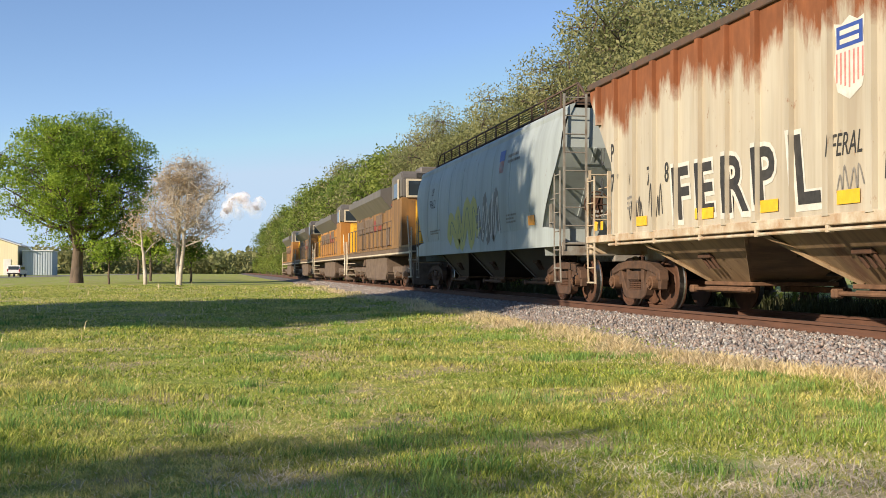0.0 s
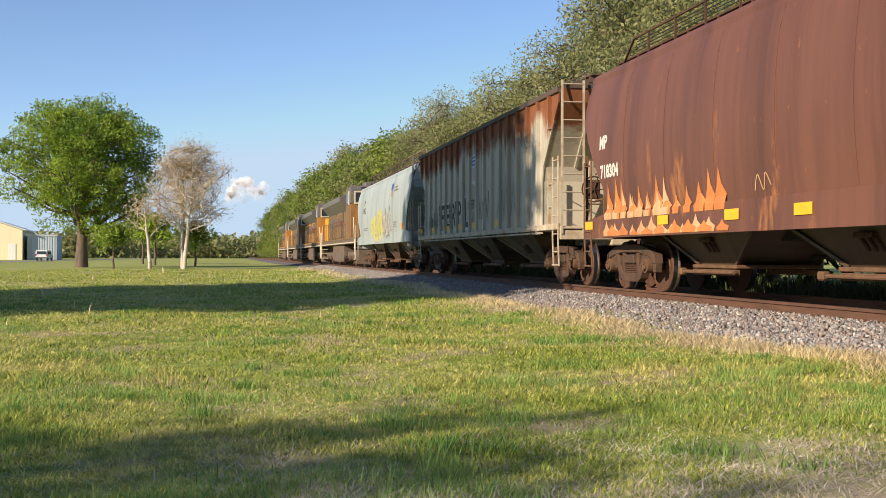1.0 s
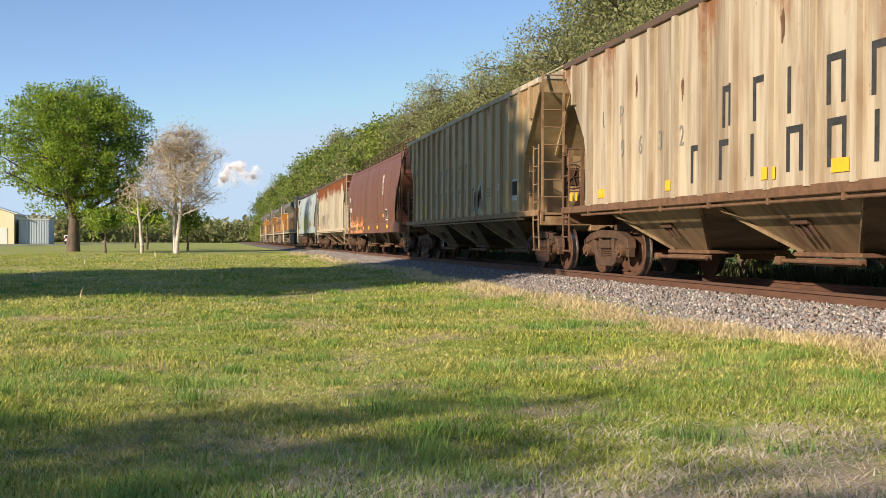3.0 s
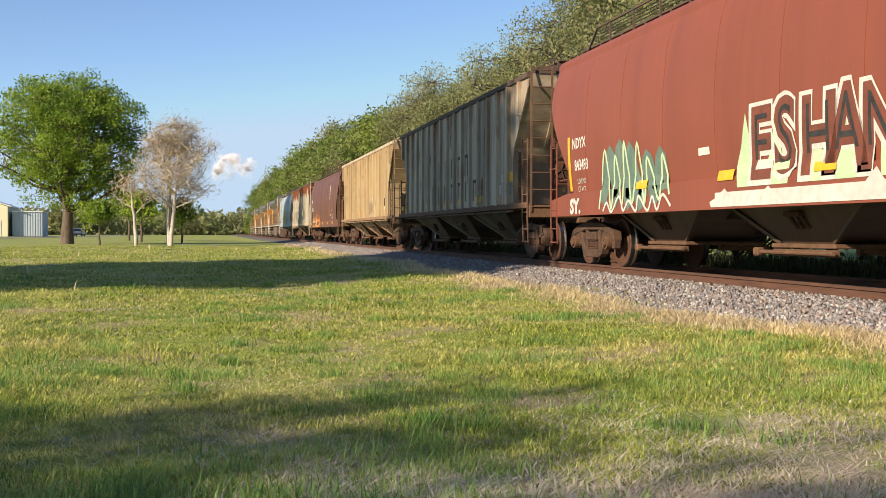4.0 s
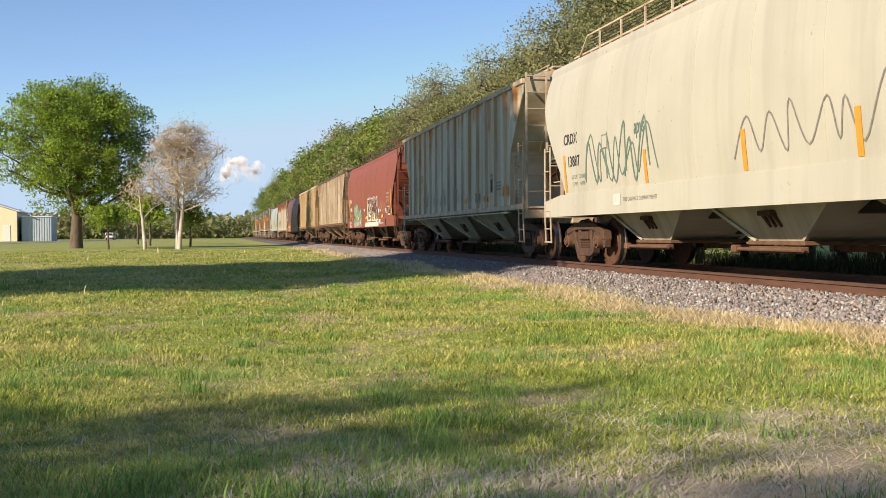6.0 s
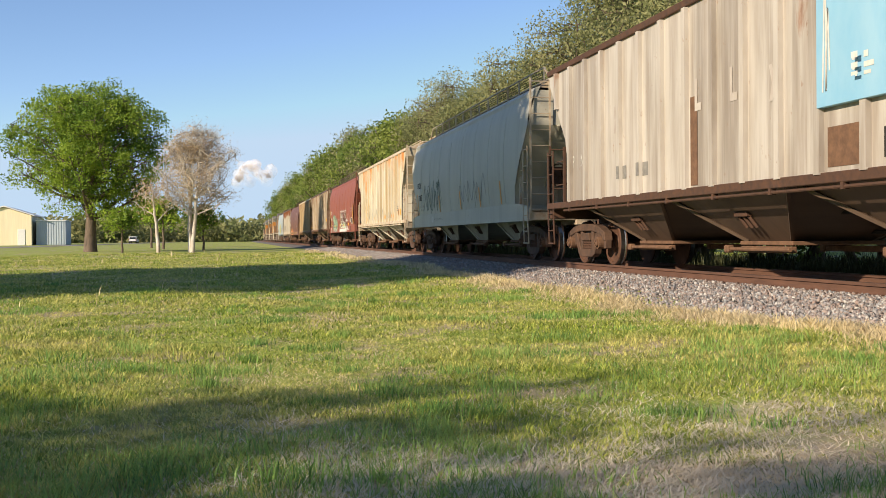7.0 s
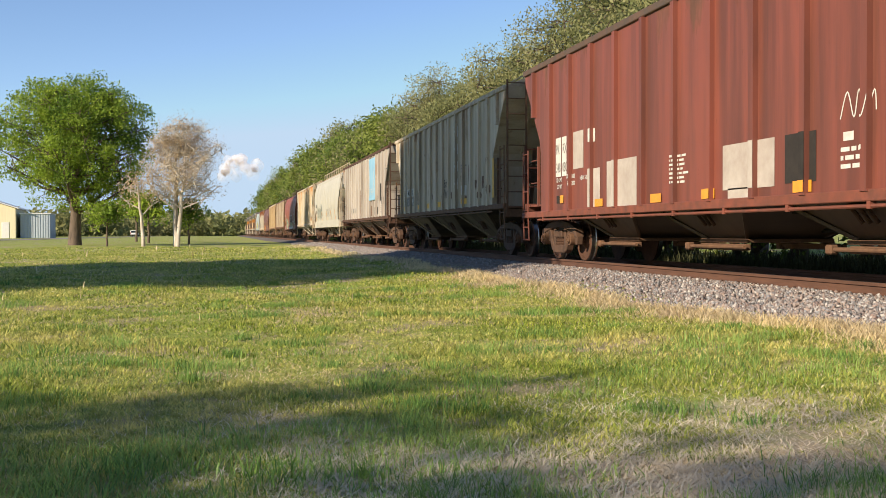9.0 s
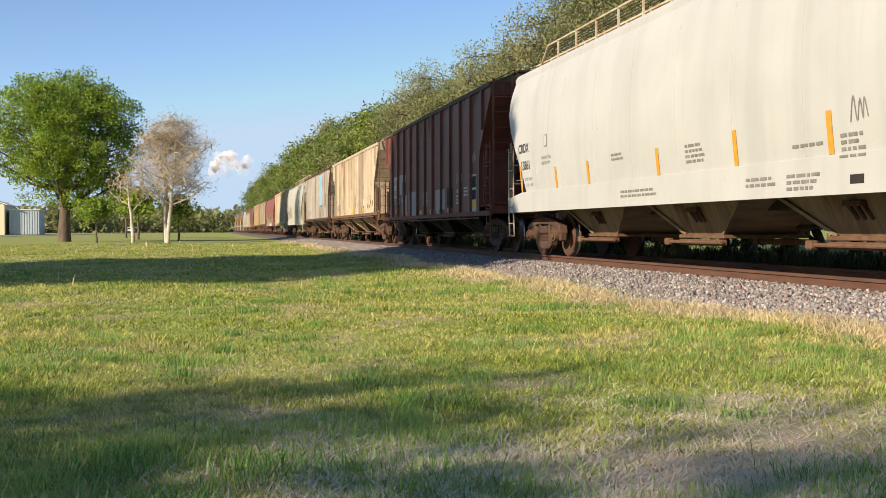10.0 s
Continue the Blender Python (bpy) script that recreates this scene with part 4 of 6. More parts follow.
words(c, "FERAL", 8.55, 1.98, 0.27, BLACK_INK, L, "ribbed", 0.62, 0.0, 0.003, 0.25, 1, "graffiti_tag")
scrawl(c, 8.65, 1.55, 0.55, 0.3, GREY_INK, L, "ribbed", 22, 4, 0.025)
scrawl(c, 2.5, 1.5, 0.5, 0.4, BLACK_INK, L, "ribbed", 2, 4, 0.028)
scrawl(c, 3.3, 1.5, 0.5, 0.6, BLACK_INK, L, "ribbed", 5, 4, 0.028)
scrawl(c, 9.55, 1.6, 1.2, 0.8, BLACK_INK, L, "ribbed", 6, 4, 0.03)
scrawl(c, 11.6, 1.6, 2.0, 1.1, GREY_INK, L, "ribbed", 7, 6, 0.03)
reflectors(c, (0.7, 2.74, 5.16, 6.95, 8.7, 11.4), 1.42, YELLOW, L, "ribbed", 0.45, 0.16)
fine_print(c, 2.3, 1.9, 0.4, 3, GREY_INK, L, "ribbed", 5)
fine_print(c, 0.8, 1.75, 0.4, 2, GREY_INK, L, "ribbed", 6)
cars.append(c)

c = smooth_car(L, P_BROWN, RUST_DRY, L_DARK, RUST, "rust-brown curved-side covered hopper car with flame graffiti")
words(c, "MP", 1.35, 2.62, 0.24, WHITE_INK, L, "smooth", 0.9, 0.014)
words(c, "718304", 1.4, 2.08, 0.23, WHITE_INK, L, "smooth", 0.95, 0.014)
flames(c, 1.6, 1.30, 4.8, 0.75, SPRAY_ORANGE, L, "smooth", 5, 13, 0.002)
flames(c, 1.55, 1.30, 3.0, 0.62, SPRAY_TAN, L, "smooth", 8, 8, 0.004)
flames(c, 1.5, 1.0, 4.6, 0.30, SPRAY_TAN, L, "smooth", 11, 11, 0.003)
flames(c, 1.7, 1.0, 4.9, 0.22, SPRAY_ORANGE, L, "smooth", 17, 9, 0.005)
shield(c, 12.75, 3.0, 0.5, 0.9, L, "smooth", True)
reflectors(c, (0.5, 4.0, 6.35, 8.2, 10.9, 13.6), 1.14, YELLOW, L, "smooth", 0.42, 0.15)
bars(c, "data_plate", [(13.3, 1.48, 13.85, 1.95)], WHITE_INK, L, "smooth", 0.001)
bars(c, "data_plate_field", [(13.34, 1.53, 13.56, 1.91), (13.6, 1.53, 13.81, 1.91)], DARK, L, "smooth", 0.003)
bars(c, "paint_patch", [(12.5, 1.62, 13.0, 1.76)], ORANGE, L, "smooth", 0.001)
scrawl(c, 7.2, 1.5, 0.4, 0.25, SPRAY_TAN, L, "smooth", 18, 2, 0.02)
cars.append(c)

c = ribbed_car(L, P_TAN, S_TAN, L_TAN, S_PALE, 19, "tan ribbed covered hopper car with dark faded lettering")
spaced(c, "UP", 2.0, 2.80, 0.32, 0.75, GREY_INK, L, "ribbed", 0.75, 0.004)
spaced(c, "79213", 2.05, 2.18, 0.32, 0.73, GREY_INK, L, "ribbed", 0.75, 0.004)
ghost_letters(c, [6.35 + k * 0.87 for k in range(5)], 2.28, 2.80, GREY_INK, 0.38)
ghost_letters(c, [5.55 + k * 0.85 for k in range(7)], 1.60, 2.10, GREY_INK, 0.38)
scrawl(c, 11.05, 1.45, 1.0, 0.72, WHITE_INK, L, "ribbed", 31, 3, 0.34, 0.001)
scrawl(c, 11.0, 1.42, 1.1, 0.80, BLACK_INK, L, "ribbed", 31, 3, 0.035, 0.003)
scrawl(c, 10.4, 1.42, 0.6, 0.2, GREY_INK, L, "ribbed", 33, 4, 0.02)
words(c, "zion", 13.4, 1.93, 0.2, WHITE_INK, L, "ribbed", 0.9, 0.012, 0.003, 0.2, 1, "graffiti_tag")
for u, z1 in ((3.9, 1.85), (7.0, 1.85), (10.0, 1.85), (11.95, 1.95), (14.2, 2.1)):
    bars(c, "reflector", [(u, 1.42, u + 0.13, z1)], YELLOW, L, "ribbed", 0.004)
bars(c, "data_plate", [(14.7, 1.6, 15.3, 2.1)], WHITE_INK, L, "ribbed", 0.001)
bars(c, "data_plate_field", [(14.75, 1.72, 15.25, 2.05)], DARK, L, "ribbed", 0.003)
fine_print(c, 12.35, 1.95, 0.5, 3, GREY_INK, L, "ribbed", 34)
cars.append(c)

c = ribbed_car(L, P_CREAM, RUST_DRY, L_TAN, R_DARK, 17, "dusty cream ribbed hopper car with rust runs and tall dark letters")
spaced(c, "UP", 2.8, 2.70, 0.32, 0.85, GREY_INK, L, "ribbed", 0.75, 0.004)
spaced(c, "79632", 2.9, 2.10, 0.32, 0.80, GREY_INK, L, "ribbed", 0.75, 0.004)
ghost_letters(c, [7.5 + k * 0.86 for k in range(5)], 2.22, 2.80, BLACK_INK, 0.38)
ghost_letters(c, [6.5 + k * 0.90 for k in range(7)], 1.50, 2.06, BLACK_INK, 0.38)
reflectors(c, (1.1, 2.6, 5.6, 8.6, 10.2, 12.5), 1.43, YELLOW, L, "ribbed", 0.36, 0.16)
bars(c, "reflector", [(15.45, 1.85, 15.8, 2.08)], YELLOW, L, "ribbed", 0.004)
bars(c, "paint_patch", [(15.45, 1.55, 15.75, 1.82)], GREY_INK, L, "ribbed", 0.002)
bars(c, "paint_patch", [(14.6, 1.55, 14.8, 1.8), (14.8, 1.85, 14.95, 2.05)], WHITE_INK, L, "ribbed", 0.002)
fine_print(c, 13.0, 2.4, 0.5, 5, GREY_INK, L, "ribbed", 8)
for k, (u, z, w, h0) in enumerate(((13.1, 3.1, 0.14, 1.0), (9.1, 3.4, 0.12, 0.5), (15.2, 2.9, 0.16, 0.7), (11.6, 2.1, 0.2, 0.3), (12.9, 1.9, 0.25, 0.5), (4.4, 3.3, 0.1, 0.5), (6.2, 3.0, 0.1, 0.4))):
    blotch(c, u, z, w, h0, RUST_DRY, L, "ribbed", 135 + k)
cars.append(c)

c = smooth_car(L, P_RED, S_RED, L_DARK, R_DARK, "brick-red curved-side hopper car with white and green graffiti", wheel_end=1)
words(c, "NDYX", 2.1, 2.26, 0.2, WHITE_INK, L, "smooth", 0.95, 0.008)
words(c, "843493", 2.2, 1.84, 0.2, WHITE_INK, L, "smooth", 0.9, 0.008)
scrawl(c, 3.7, 1.15, 2.7, 0.95, SPRAY_GREEN, L, "smooth", 41, 5, 0.34, 0.001)
scrawl(c, 3.6, 1.05, 2.9, 1.1, SPRAY_LIME, L, "smooth", 43, 6, 0.06, 0.003)
scrawl(c, 3.7, 1.0, 2.9, 0.25, WHITE_INK, L, "smooth", 44, 6, 0.05, 0.004)
flames(c, 8.6, 1.25, 3.9, 1.25, SPRAY_LIME, L, "smooth", 46, 5, 0.001)
flames(c, 7.9, 1.0, 4.6, 0.36, WHITE_INK, L, "smooth", 47, 4, 0.003)
bars(c, "spray_patch", [(8.0, 1.0, 12.3, 1.2)], WHITE_INK, L, "smooth", 0.002)
for k, ch in enumerate("ESHAN"):
    words(c, ch, 8.95 + k * 0.60, 1.36 + 0.05 * (k % 2), 0.90, WHITE_INK, L, "smooth", 0.85, 0.11, 0.004, 0.1, 1, "graffiti_letter")
    words(c, ch, 8.98 + k * 0.60, 1.38 + 0.05 * (k % 2), 0.88, S_RED, L, "smooth", 0.85, 0.055, 0.007, 0.1, 1, "graffiti_letter")
    words(c, ch, 9.04 + k * 0.60, 1.42 + 0.05 * (k % 2), 0.80, BLACK_INK, L, "smooth", 0.75, -0.015, 0.010, 0.1, 1, "graffiti_letter")
scrawl(c, 12.1, 1.55, 2.4, 0.6, SPRAY_PINK, L, "smooth", 48, 7, 0.025)
for r4 in ((7.5, 1.75, 7.85, 1.86), (12.1, 1.62, 12.5, 1.76), (12.7, 1.65, 13.0, 1.72), (12.4, 1.15, 12.9, 1.3)):
    bars(c, "spray_patch", [r4], WHITE_INK, L, "smooth", 0.003)
reflectors(c, (5.2, 8.1, 10.5, 13.2), 1.36, YELLOW, L, "smooth", 0.45, 0.14)
words(c, "EXW 10-8  H  8-5", 14.75, 2.32, 0.085, WHITE_INK, L, "smooth")
words(c, "EW    8-6  H 15-6", 14.75, 2.15, 0.085, WHITE_INK, L, "smooth")
words(c, "CU FT 5150", 14.75, 2.0, 0.085, WHITE_INK, L, "smooth")
bars(c, "data_plate", [(14.8, 1.45, 15.5, 1.82)], WHITE_INK, L, "smooth", 0.001)
bars(c, "data_plate_field", [(14.84, 1.5, 15.12, 1.78), (15.18, 1.5, 15.46, 1.78)], DARK, L, "smooth", 0.003)
bars(c, "paint_patch", [(14.3, 1.55, 14.55, 1.75)], WHITE_INK, L, "smooth", 0.002)
bars(c, "paint_patch", [(14.2, 1.02, 14.5, 1.3)], DARK, L, "smooth", 0.002)
for u in (1.85, 15.85):
    bars(c, "reflector", [(u, 1.45, u + 0.13, 2.5)], YELLOW, L, "smooth", 0.003)
fine_print(c, 12.6, 1.1, 1.4, 1, WHITE_INK, L, "smooth", 9)
words(c, "LD LMT", 2.3, 1.58, 0.1, WHITE_INK, L, "smooth")
words(c, "LT WT", 2.3, 1.43, 0.1, WHITE_INK, L, "smooth")
words(c, "SY.", 1.9, 1.02, 0.28, WHITE_INK, L, "smooth", 1.2, 0.02, 0.003, 0, 1, "graffiti_tag")
cars.append(c)

c = ribbed_car(L, P_IVORY, S_PALE, L_PALE, S_PALE, 17, "ivory ribbed hopper car with orange rust runs and grey bays")
spaced(c, "PM RX", 3.5, 2.42, 0.24, 0.27, GREY_INK, L, "ribbed", 0.8, 0.004)
spaced(c, "1522 77", 3.55, 2.02, 0.24, 0.29, GREY_INK, L, "ribbed", 0.8, 0.004)
for k, s in enumerate((51, 52, 53, 54)):
    scrawl(c, 5.0 + k * 1.5, 1.48, 0.8, 0.5, GREY_INK, L, "ribbed", s, 3, 0.03)
words(c, "BY:", 11.5, 1.45, 0.24, GREY_INK, L, "ribbed", 0.8)
words(c, "2001", 12.5, 1.48, 0.26, BLACK_INK, L, "ribbed", 0.7, 0.0, 0.002, 0.2, 1, "graffiti_tag")
reflectors(c, (4.8, 7.6, 10.95, 13.4), 1.48, ORANGE, L, "ribbed", 0.42, 0.14)
reflectors(c, (15.35,), 1.55, ORANGE, L, "ribbed", 0.5, 0.25)
bars(c, "data_plate", [(14.05, 1.68, 14.5, 2.18)], S_GREY, L, "ribbed", 0.001)
bars(c, "data_plate_field", [(14.08, 1.72, 14.27, 2.03), (14.29, 1.72, 14.47, 2.03)], DARK, L, "ribbed", 0.003)
fine_print(c, 14.7, 1.9, 0.5, 3, GREY_INK, L, "ribbed", 12)
cars.append(c)

c = smooth_car(L, P_PUTTY, S_PALE, L_PALE, S_PALE, "putty-grey curved-side hopper car with green outline graffiti")
words(c, "CRDX", 2.2, 2.40, 0.21, BLACK_INK, L, "smooth", 1.0, 0.006)
words(c, "13887", 2.4, 1.95, 0.21, BLACK_INK, L, "smooth", 1.0, 0.006)
words(c, "LD LMT  221600", 2.6, 1.70, 0.08, GREY_INK, L, "smooth")
words(c, "LT WT    64100", 2.6, 1.56, 0.08, GREY_INK, L, "smooth")
for k, (s, w, u) in enumerate(((61, 0.05, 3.4), (62, 0.045, 4.4), (63, 0.05, 5.4))):
    scrawl(c, u, 1.5, 1.2, 1.05, SPRAY_GREEN, L, "smooth", s, 2, w)
scrawl(c, 3.5, 1.55, 3.2, 0.9, SPRAY_GREEN, L, "smooth", 67, 5, 0.035)
words(c, "apys", 5.9, 2.30, 0.26, SPRAY_GREEN, L, "smooth", 0.7, 0.006, 0.003, 0.2, 1, "graffiti_tag")
bars(c, "plate_mark", [(4.35, 2.15, 4.65, 2.42)], GREY_INK, L, "smooth", 0.001)
bars(c, "plate_field", [(4.38, 2.18, 4.62, 2.39)], P_PUTTY, L, "smooth", 0.003)
for u, z1 in ((2.15, 2.2), (6.25, 2.0), (9.6, 2.0), (12.2, 2.0), (14.6, 2.05)):
    bars(c, "reflector", [(u, 1.45, u + 0.12, z1)], ORANGE, L, "smooth", 0.003)
words(c, "THIS CAR HAS 3 COMPARTMENTS", 5.3, 1.18, 0.07, GREY_INK, L, "smooth")
bars(c, "paint_patch", [(4.85, 1.12, 5.2, 1.32)], WHITE_INK, L, "smooth", 0.002)
scrawl(c, 9.5, 1.6, 3.5, 0.7, GREY_INK, L, "smooth", 66, 6, 0.03)
cars.append(c)

c = ribbed_car(L, P_DRAB, RUST, L_DARK, RUST, 17, "weathered grey ribbed hopper car with a faded blue panel")
part("blue_panel", block(bmesh.new(), (-1.592, L / 2 - 13.72, 2.08), (-1.50, L / 2 - 11.92, 3.98), 0.006), PATCH_BLUE, c)
scrawl(c, 12.15, 2.25, 0.15, 1.4, WHITE_INK, L, "ribbed", 71, 2, 0.03, 0.092, "worn_ring")
scrawl(c, 13.5, 2.25, 0.15, 1.5, WHITE_INK, L, "ribbed", 72, 2, 0.03, 0.092, "worn_ring")
for r4 in ((12.75, 2.42, 13.15, 2.48), (12.8, 2.34, 13.1, 2.38), (12.75, 2.53, 13.05, 2.6)):
    bars(c, "worn_emblem", [r4], WHITE_INK, L, "ribbed", 0.092)
spaced(c, "II LLy", 5.0, 2.5, 0.45, 1.15, PATCH_WHITE, L, "ribbed", 0.7, 0.03)
for r4 in ((5.2, 1.62, 5.6, 1.85), (6.2, 1.62, 6.6, 1.85), (15.55, 1.85, 15.9, 2.15)):
    bars(c, "paint_patch", [r4], GREY_INK, L, "ribbed", 0.002)
for r4 in ((8.3, 1.35, 8.55, 2.7), (12.1, 1.38, 12.75, 1.85)):
    bars(c, "rust_patch", [r4], RUST_DRY, L, "ribbed", 0.003)
for r4 in ((14.85, 2.0, 15.2, 2.75), (14.0, 1.42, 14.35, 1.75), (13.2, 1.42, 13.55, 1.75)):
    bars(c, "data_plate", [r4], DARK, L, "ribbed", 0.004)
fine_print(c, 14.05, 2.2, 0.45, 4, GREY_INK, L, "ribbed", 13)
fine_print(c, 15.0, 1.75, 0.45, 4, GREY_INK, L, "ribbed", 14)
spaced(c, "PN", 2.6, 2.0, 0.25, 0.5, WHITE_INK, L, "ribbed", 0.6)
cars.append(c)

c = ribbed_car(L, P_SAND, RUST_DRY, L_TAN, S_PALE, 17, "faded sand-coloured ribbed hopper car with white stencil marks")
bars(c, "number_patch", [(3.4, 1.92, 5.2, 2.2)], WHITE_INK, L, "ribbed", 0.001)
bars(c, "number_patch", [(3.4, 1.58, 5.2, 1.88)], GREY_INK, L, "ribbed", 0.001)
spaced(c, "PM RX", 3.5, 1.95, 0.22, 0.30, BLACK_INK, L, "ribbed", 0.85, 0.008)
spaced(c, "76 195", 3.5, 1.62, 0.22, 0.29, WHITE_INK, L, "ribbed", 0.85, 0.008)
for k in range(4):
    z0 = 3.42 - k * 0.51
    bars(c, "stencil_mark", [(11.95, z0, 12.02, z0 + 0.3), (12.14, z0, 12.21, z0 + 0.3), (12.02, z0 + 0.12, 12.14, z0 + 0.19)], WHITE_INK, L, "ribbed", 0.003)
scrawl(c, 5.6, 1.55, 0.7, 0.6, BLACK_INK, L, "ribbed", 81, 4, 0.025)
words(c, "Bad", 10.2, 2.0, 0.26, BLACK_INK, L, "ribbed", 0.8, 0, 0.003, 0.2, 1, "graffiti_tag")
scrawl(c, 10.2, 1.65, 0.6, 0.3, BLACK_INK, L, "ribbed", 82, 4, 0.025)
reflectors(c, (3.1, 5.8, 7.5, 9.3, 12.9), 1.42, YELLOW, L, "ribbed", 0.45, 0.16)
bars(c, "number_patch", [(12.6, 1.68, 13.3, 1.95)], WHITE_INK, L, "ribbed", 0.002)
for k, (u, z, w, h0) in enumerate(((13.6, 2.35, 0.22, 0.75), (14.4, 1.95, 0.32, 0.32), (14.55, 2.4, 0.12, 0.2), (15.2, 2.0, 0.30, 0.4), (15.5, 2.5, 0.16, 0.25), (11.3, 1.75, 0.16, 0.3), (12.6, 2.2, 0.12, 0.22), (15.9, 1.75, 0.3, 0.25), (14.9, 1.62, 0.4, 0.2), (13.2, 1.6, 0.3, 0.2), (8.4, 1.8, 0.12, 0.2), (6.4, 3.0, 0.08, 0.7))):
    blotch(c, u, z, w, h0, RUST_DRY, L, "ribbed", 84 + k)
for u, z1 in ((16.2, 2.5), (2.1, 2.4)):
    bars(c, "reflector", [(u, 1.5, u + 0.14, z1)], YELLOW, L, "ribbed", 0.004)
fine_print(c, 12.6, 2.5, 0.5, 3, GREY_INK, L, "ribbed", 15)
cars.append(c)

c = ribbed_car(L, P_BRICK, S_RED, L_DARK, R_DARK, 13, "brick-red wide-panel hopper car with whitewashed patches", eave=4.25, sill=1.04)
for r4 in ((3.4, 1.75, 3.75, 2.55), (3.8, 1.75, 4.25, 2.55)):
    bars(c, "paint_patch", [r4], WHITE_INK, L, "ribbed", 0.002)
for r4 in ((4.5, 1.85, 5.1, 2.58), (5.5, 1.08, 6.0, 1.8), (6.35, 1.06, 7.75, 1.88), (10.85, 1.18, 12.25, 1.80), (11.0, 1.06, 11.6, 1.2)):
    bars(c, "paint_patch", [r4], PATCH_WHITE, L, "ribbed", 0.002)
bars(c, "paint_patch", [(12.5, 1.2, 13.2, 1.8)], DARK, L, "ribbed", 0.002)
for txt, u, z, ink in (("PK", 3.42, 2.22, GREY_INK), ("RX", 3.84, 2.22, GREY_INK), ("348", 3.42, 1.84, GREY_INK), ("080", 3.83, 1.84, GREY_INK)):
    words(c, txt, u, z, 0.2, ink, L, "ribbed", 0.72, 0.004, 0.004)
for txt, u, z in (("LD LMT", 3.45, 1.64), ("LT WT", 3.5, 1.5), ("200000", 4.3, 1.68), ("63000", 4.35, 1.54), ("NEW 3-8", 4.9, 1.62)):
    words(c, txt, u, z, 0.085, WHITE_INK, L, "ribbed", 0.9, 0.002, 0.004)
bars(c, "paint_patch", [(3.45, 1.2, 3.65, 1.36)], DARK, L, "ribbed", 0.002)
reflectors(c, (3.7,), 1.2, ORANGE, L, "ribbed", 0.22, 0.16)
reflectors(c, (5.75, 8.35, 10.2, 12.7), 1.08, ORANGE, L, "ribbed", 0.42, 0.14)
fine_print(c, 9.2, 1.75, 0.45, 7, WHITE_INK, L, "ribbed", 16, 0.035)
fine_print(c, 13.7, 1.5, 0.5, 3, WHITE_INK, L, "ribbed", 17, 0.05)
fine_print(c, 14.6, 1.7, 0.5, 3, WHITE_INK, L, "ribbed", 18, 0.05)
scrawl(c, 13.7, 1.85, 0.7, 0.3, WHITE_INK, L, "ribbed", 92, 3, 0.02)
bars(c, "paint_patch", [(13.75, 1.62, 13.95, 1.72)], WHITE_INK, L, "ribbed", 0.002)
scrawl(c, 15.55, 2.35, 0.35, 0.3, WHITE_INK, L, "ribbed", 93, 3, 0.018)
bars(c, "data_plate", [(15.5, 1.06, 16.0, 2.05)], WHITE_INK, L, "ribbed", 0.001)
bars(c, "data_plate_field", [(15.54, 1.7, 15.96, 2.0), (15.54, 1.38, 15.96, 1.64)], DARK, L, "ribbed", 0.003)
bars(c, "reflector", [(15.52, 1.18, 15.98, 1.36)], YELLOW, L, "ribbed", 0.004)
bars(c, "paint_patch", [(5.55, 2.3, 5.75, 2.55)], WHITE_INK, L, "ribbed", 0.003)
cars.append(c)

c = smooth_car(L, P_WHITE, S_PALE, L_TAN, S_PALE, "clean white curved-side covered hopper car with orange stripes")
words(c, "CRDX", 2.05, 2.28, 0.20, BLACK_INK, L, "smooth", 1.0, 0.006)
words(c, "13861", 2.2, 1.90, 0.20, BLACK_INK, L, "smooth", 1.0, 0.006)
for u, z1 in ((4.5, 1.85), (6.35, 1.85), (9.45, 1.85), (11.95, 1.9), (14.15, 1.92)):
    bars(c, "reflector", [(u, 1.43, u + 0.11, z1)], ORANGE, L, "smooth", 0.003)
bars(c, "reflector", [(2.1, 1.43, 2.2, 2.0)], ORANGE, L, "smooth", 0.003)
for txt, u, z in (("CAR STRUCTURE", 3.7, 2.05), ("DESIGNED FOR", 3.7, 1.94), ("LD LMT  221600", 2.4, 1.66), ("LT WT    64100", 2.45, 1.53)):
    words(c, txt, u, z, 0.065, GREY_INK, L, "smooth", 0.9)
for k, (u, z, w, n) in enumerate(((7.6, 1.85, 0.5, 2), (10.5, 1.78, 0.6, 4), (13.4, 1.55, 0.6, 1), (14.4, 1.6, 0.45, 4), (8.0, 1.2, 1.5, 2), (12.3, 1.2, 0.8, 2), (13.3, 1.2, 0.7, 3))):
    fine_print(c, u, z, w, n, GREY_INK, L, "smooth", 100 + k, 0.04)
scrawl(c, 14.6, 1.75, 0.35, 0.3, GREY_INK, L, "smooth", 106, 3, 0.018)
bars(c, "plate_mark", [(3.9, 2.3, 4.1, 2.55)], GREY_INK, L, "smooth", 0.001)
bars(c, "plate_field", [(3.92, 2.32, 4.08, 2.53)], P_WHITE, L, "smooth", 0.003)
bars(c, "data_plate", [(14.6, 1.08, 14.85, 1.18)], DARK, L, "smooth", 0.002)
cars.append(c)

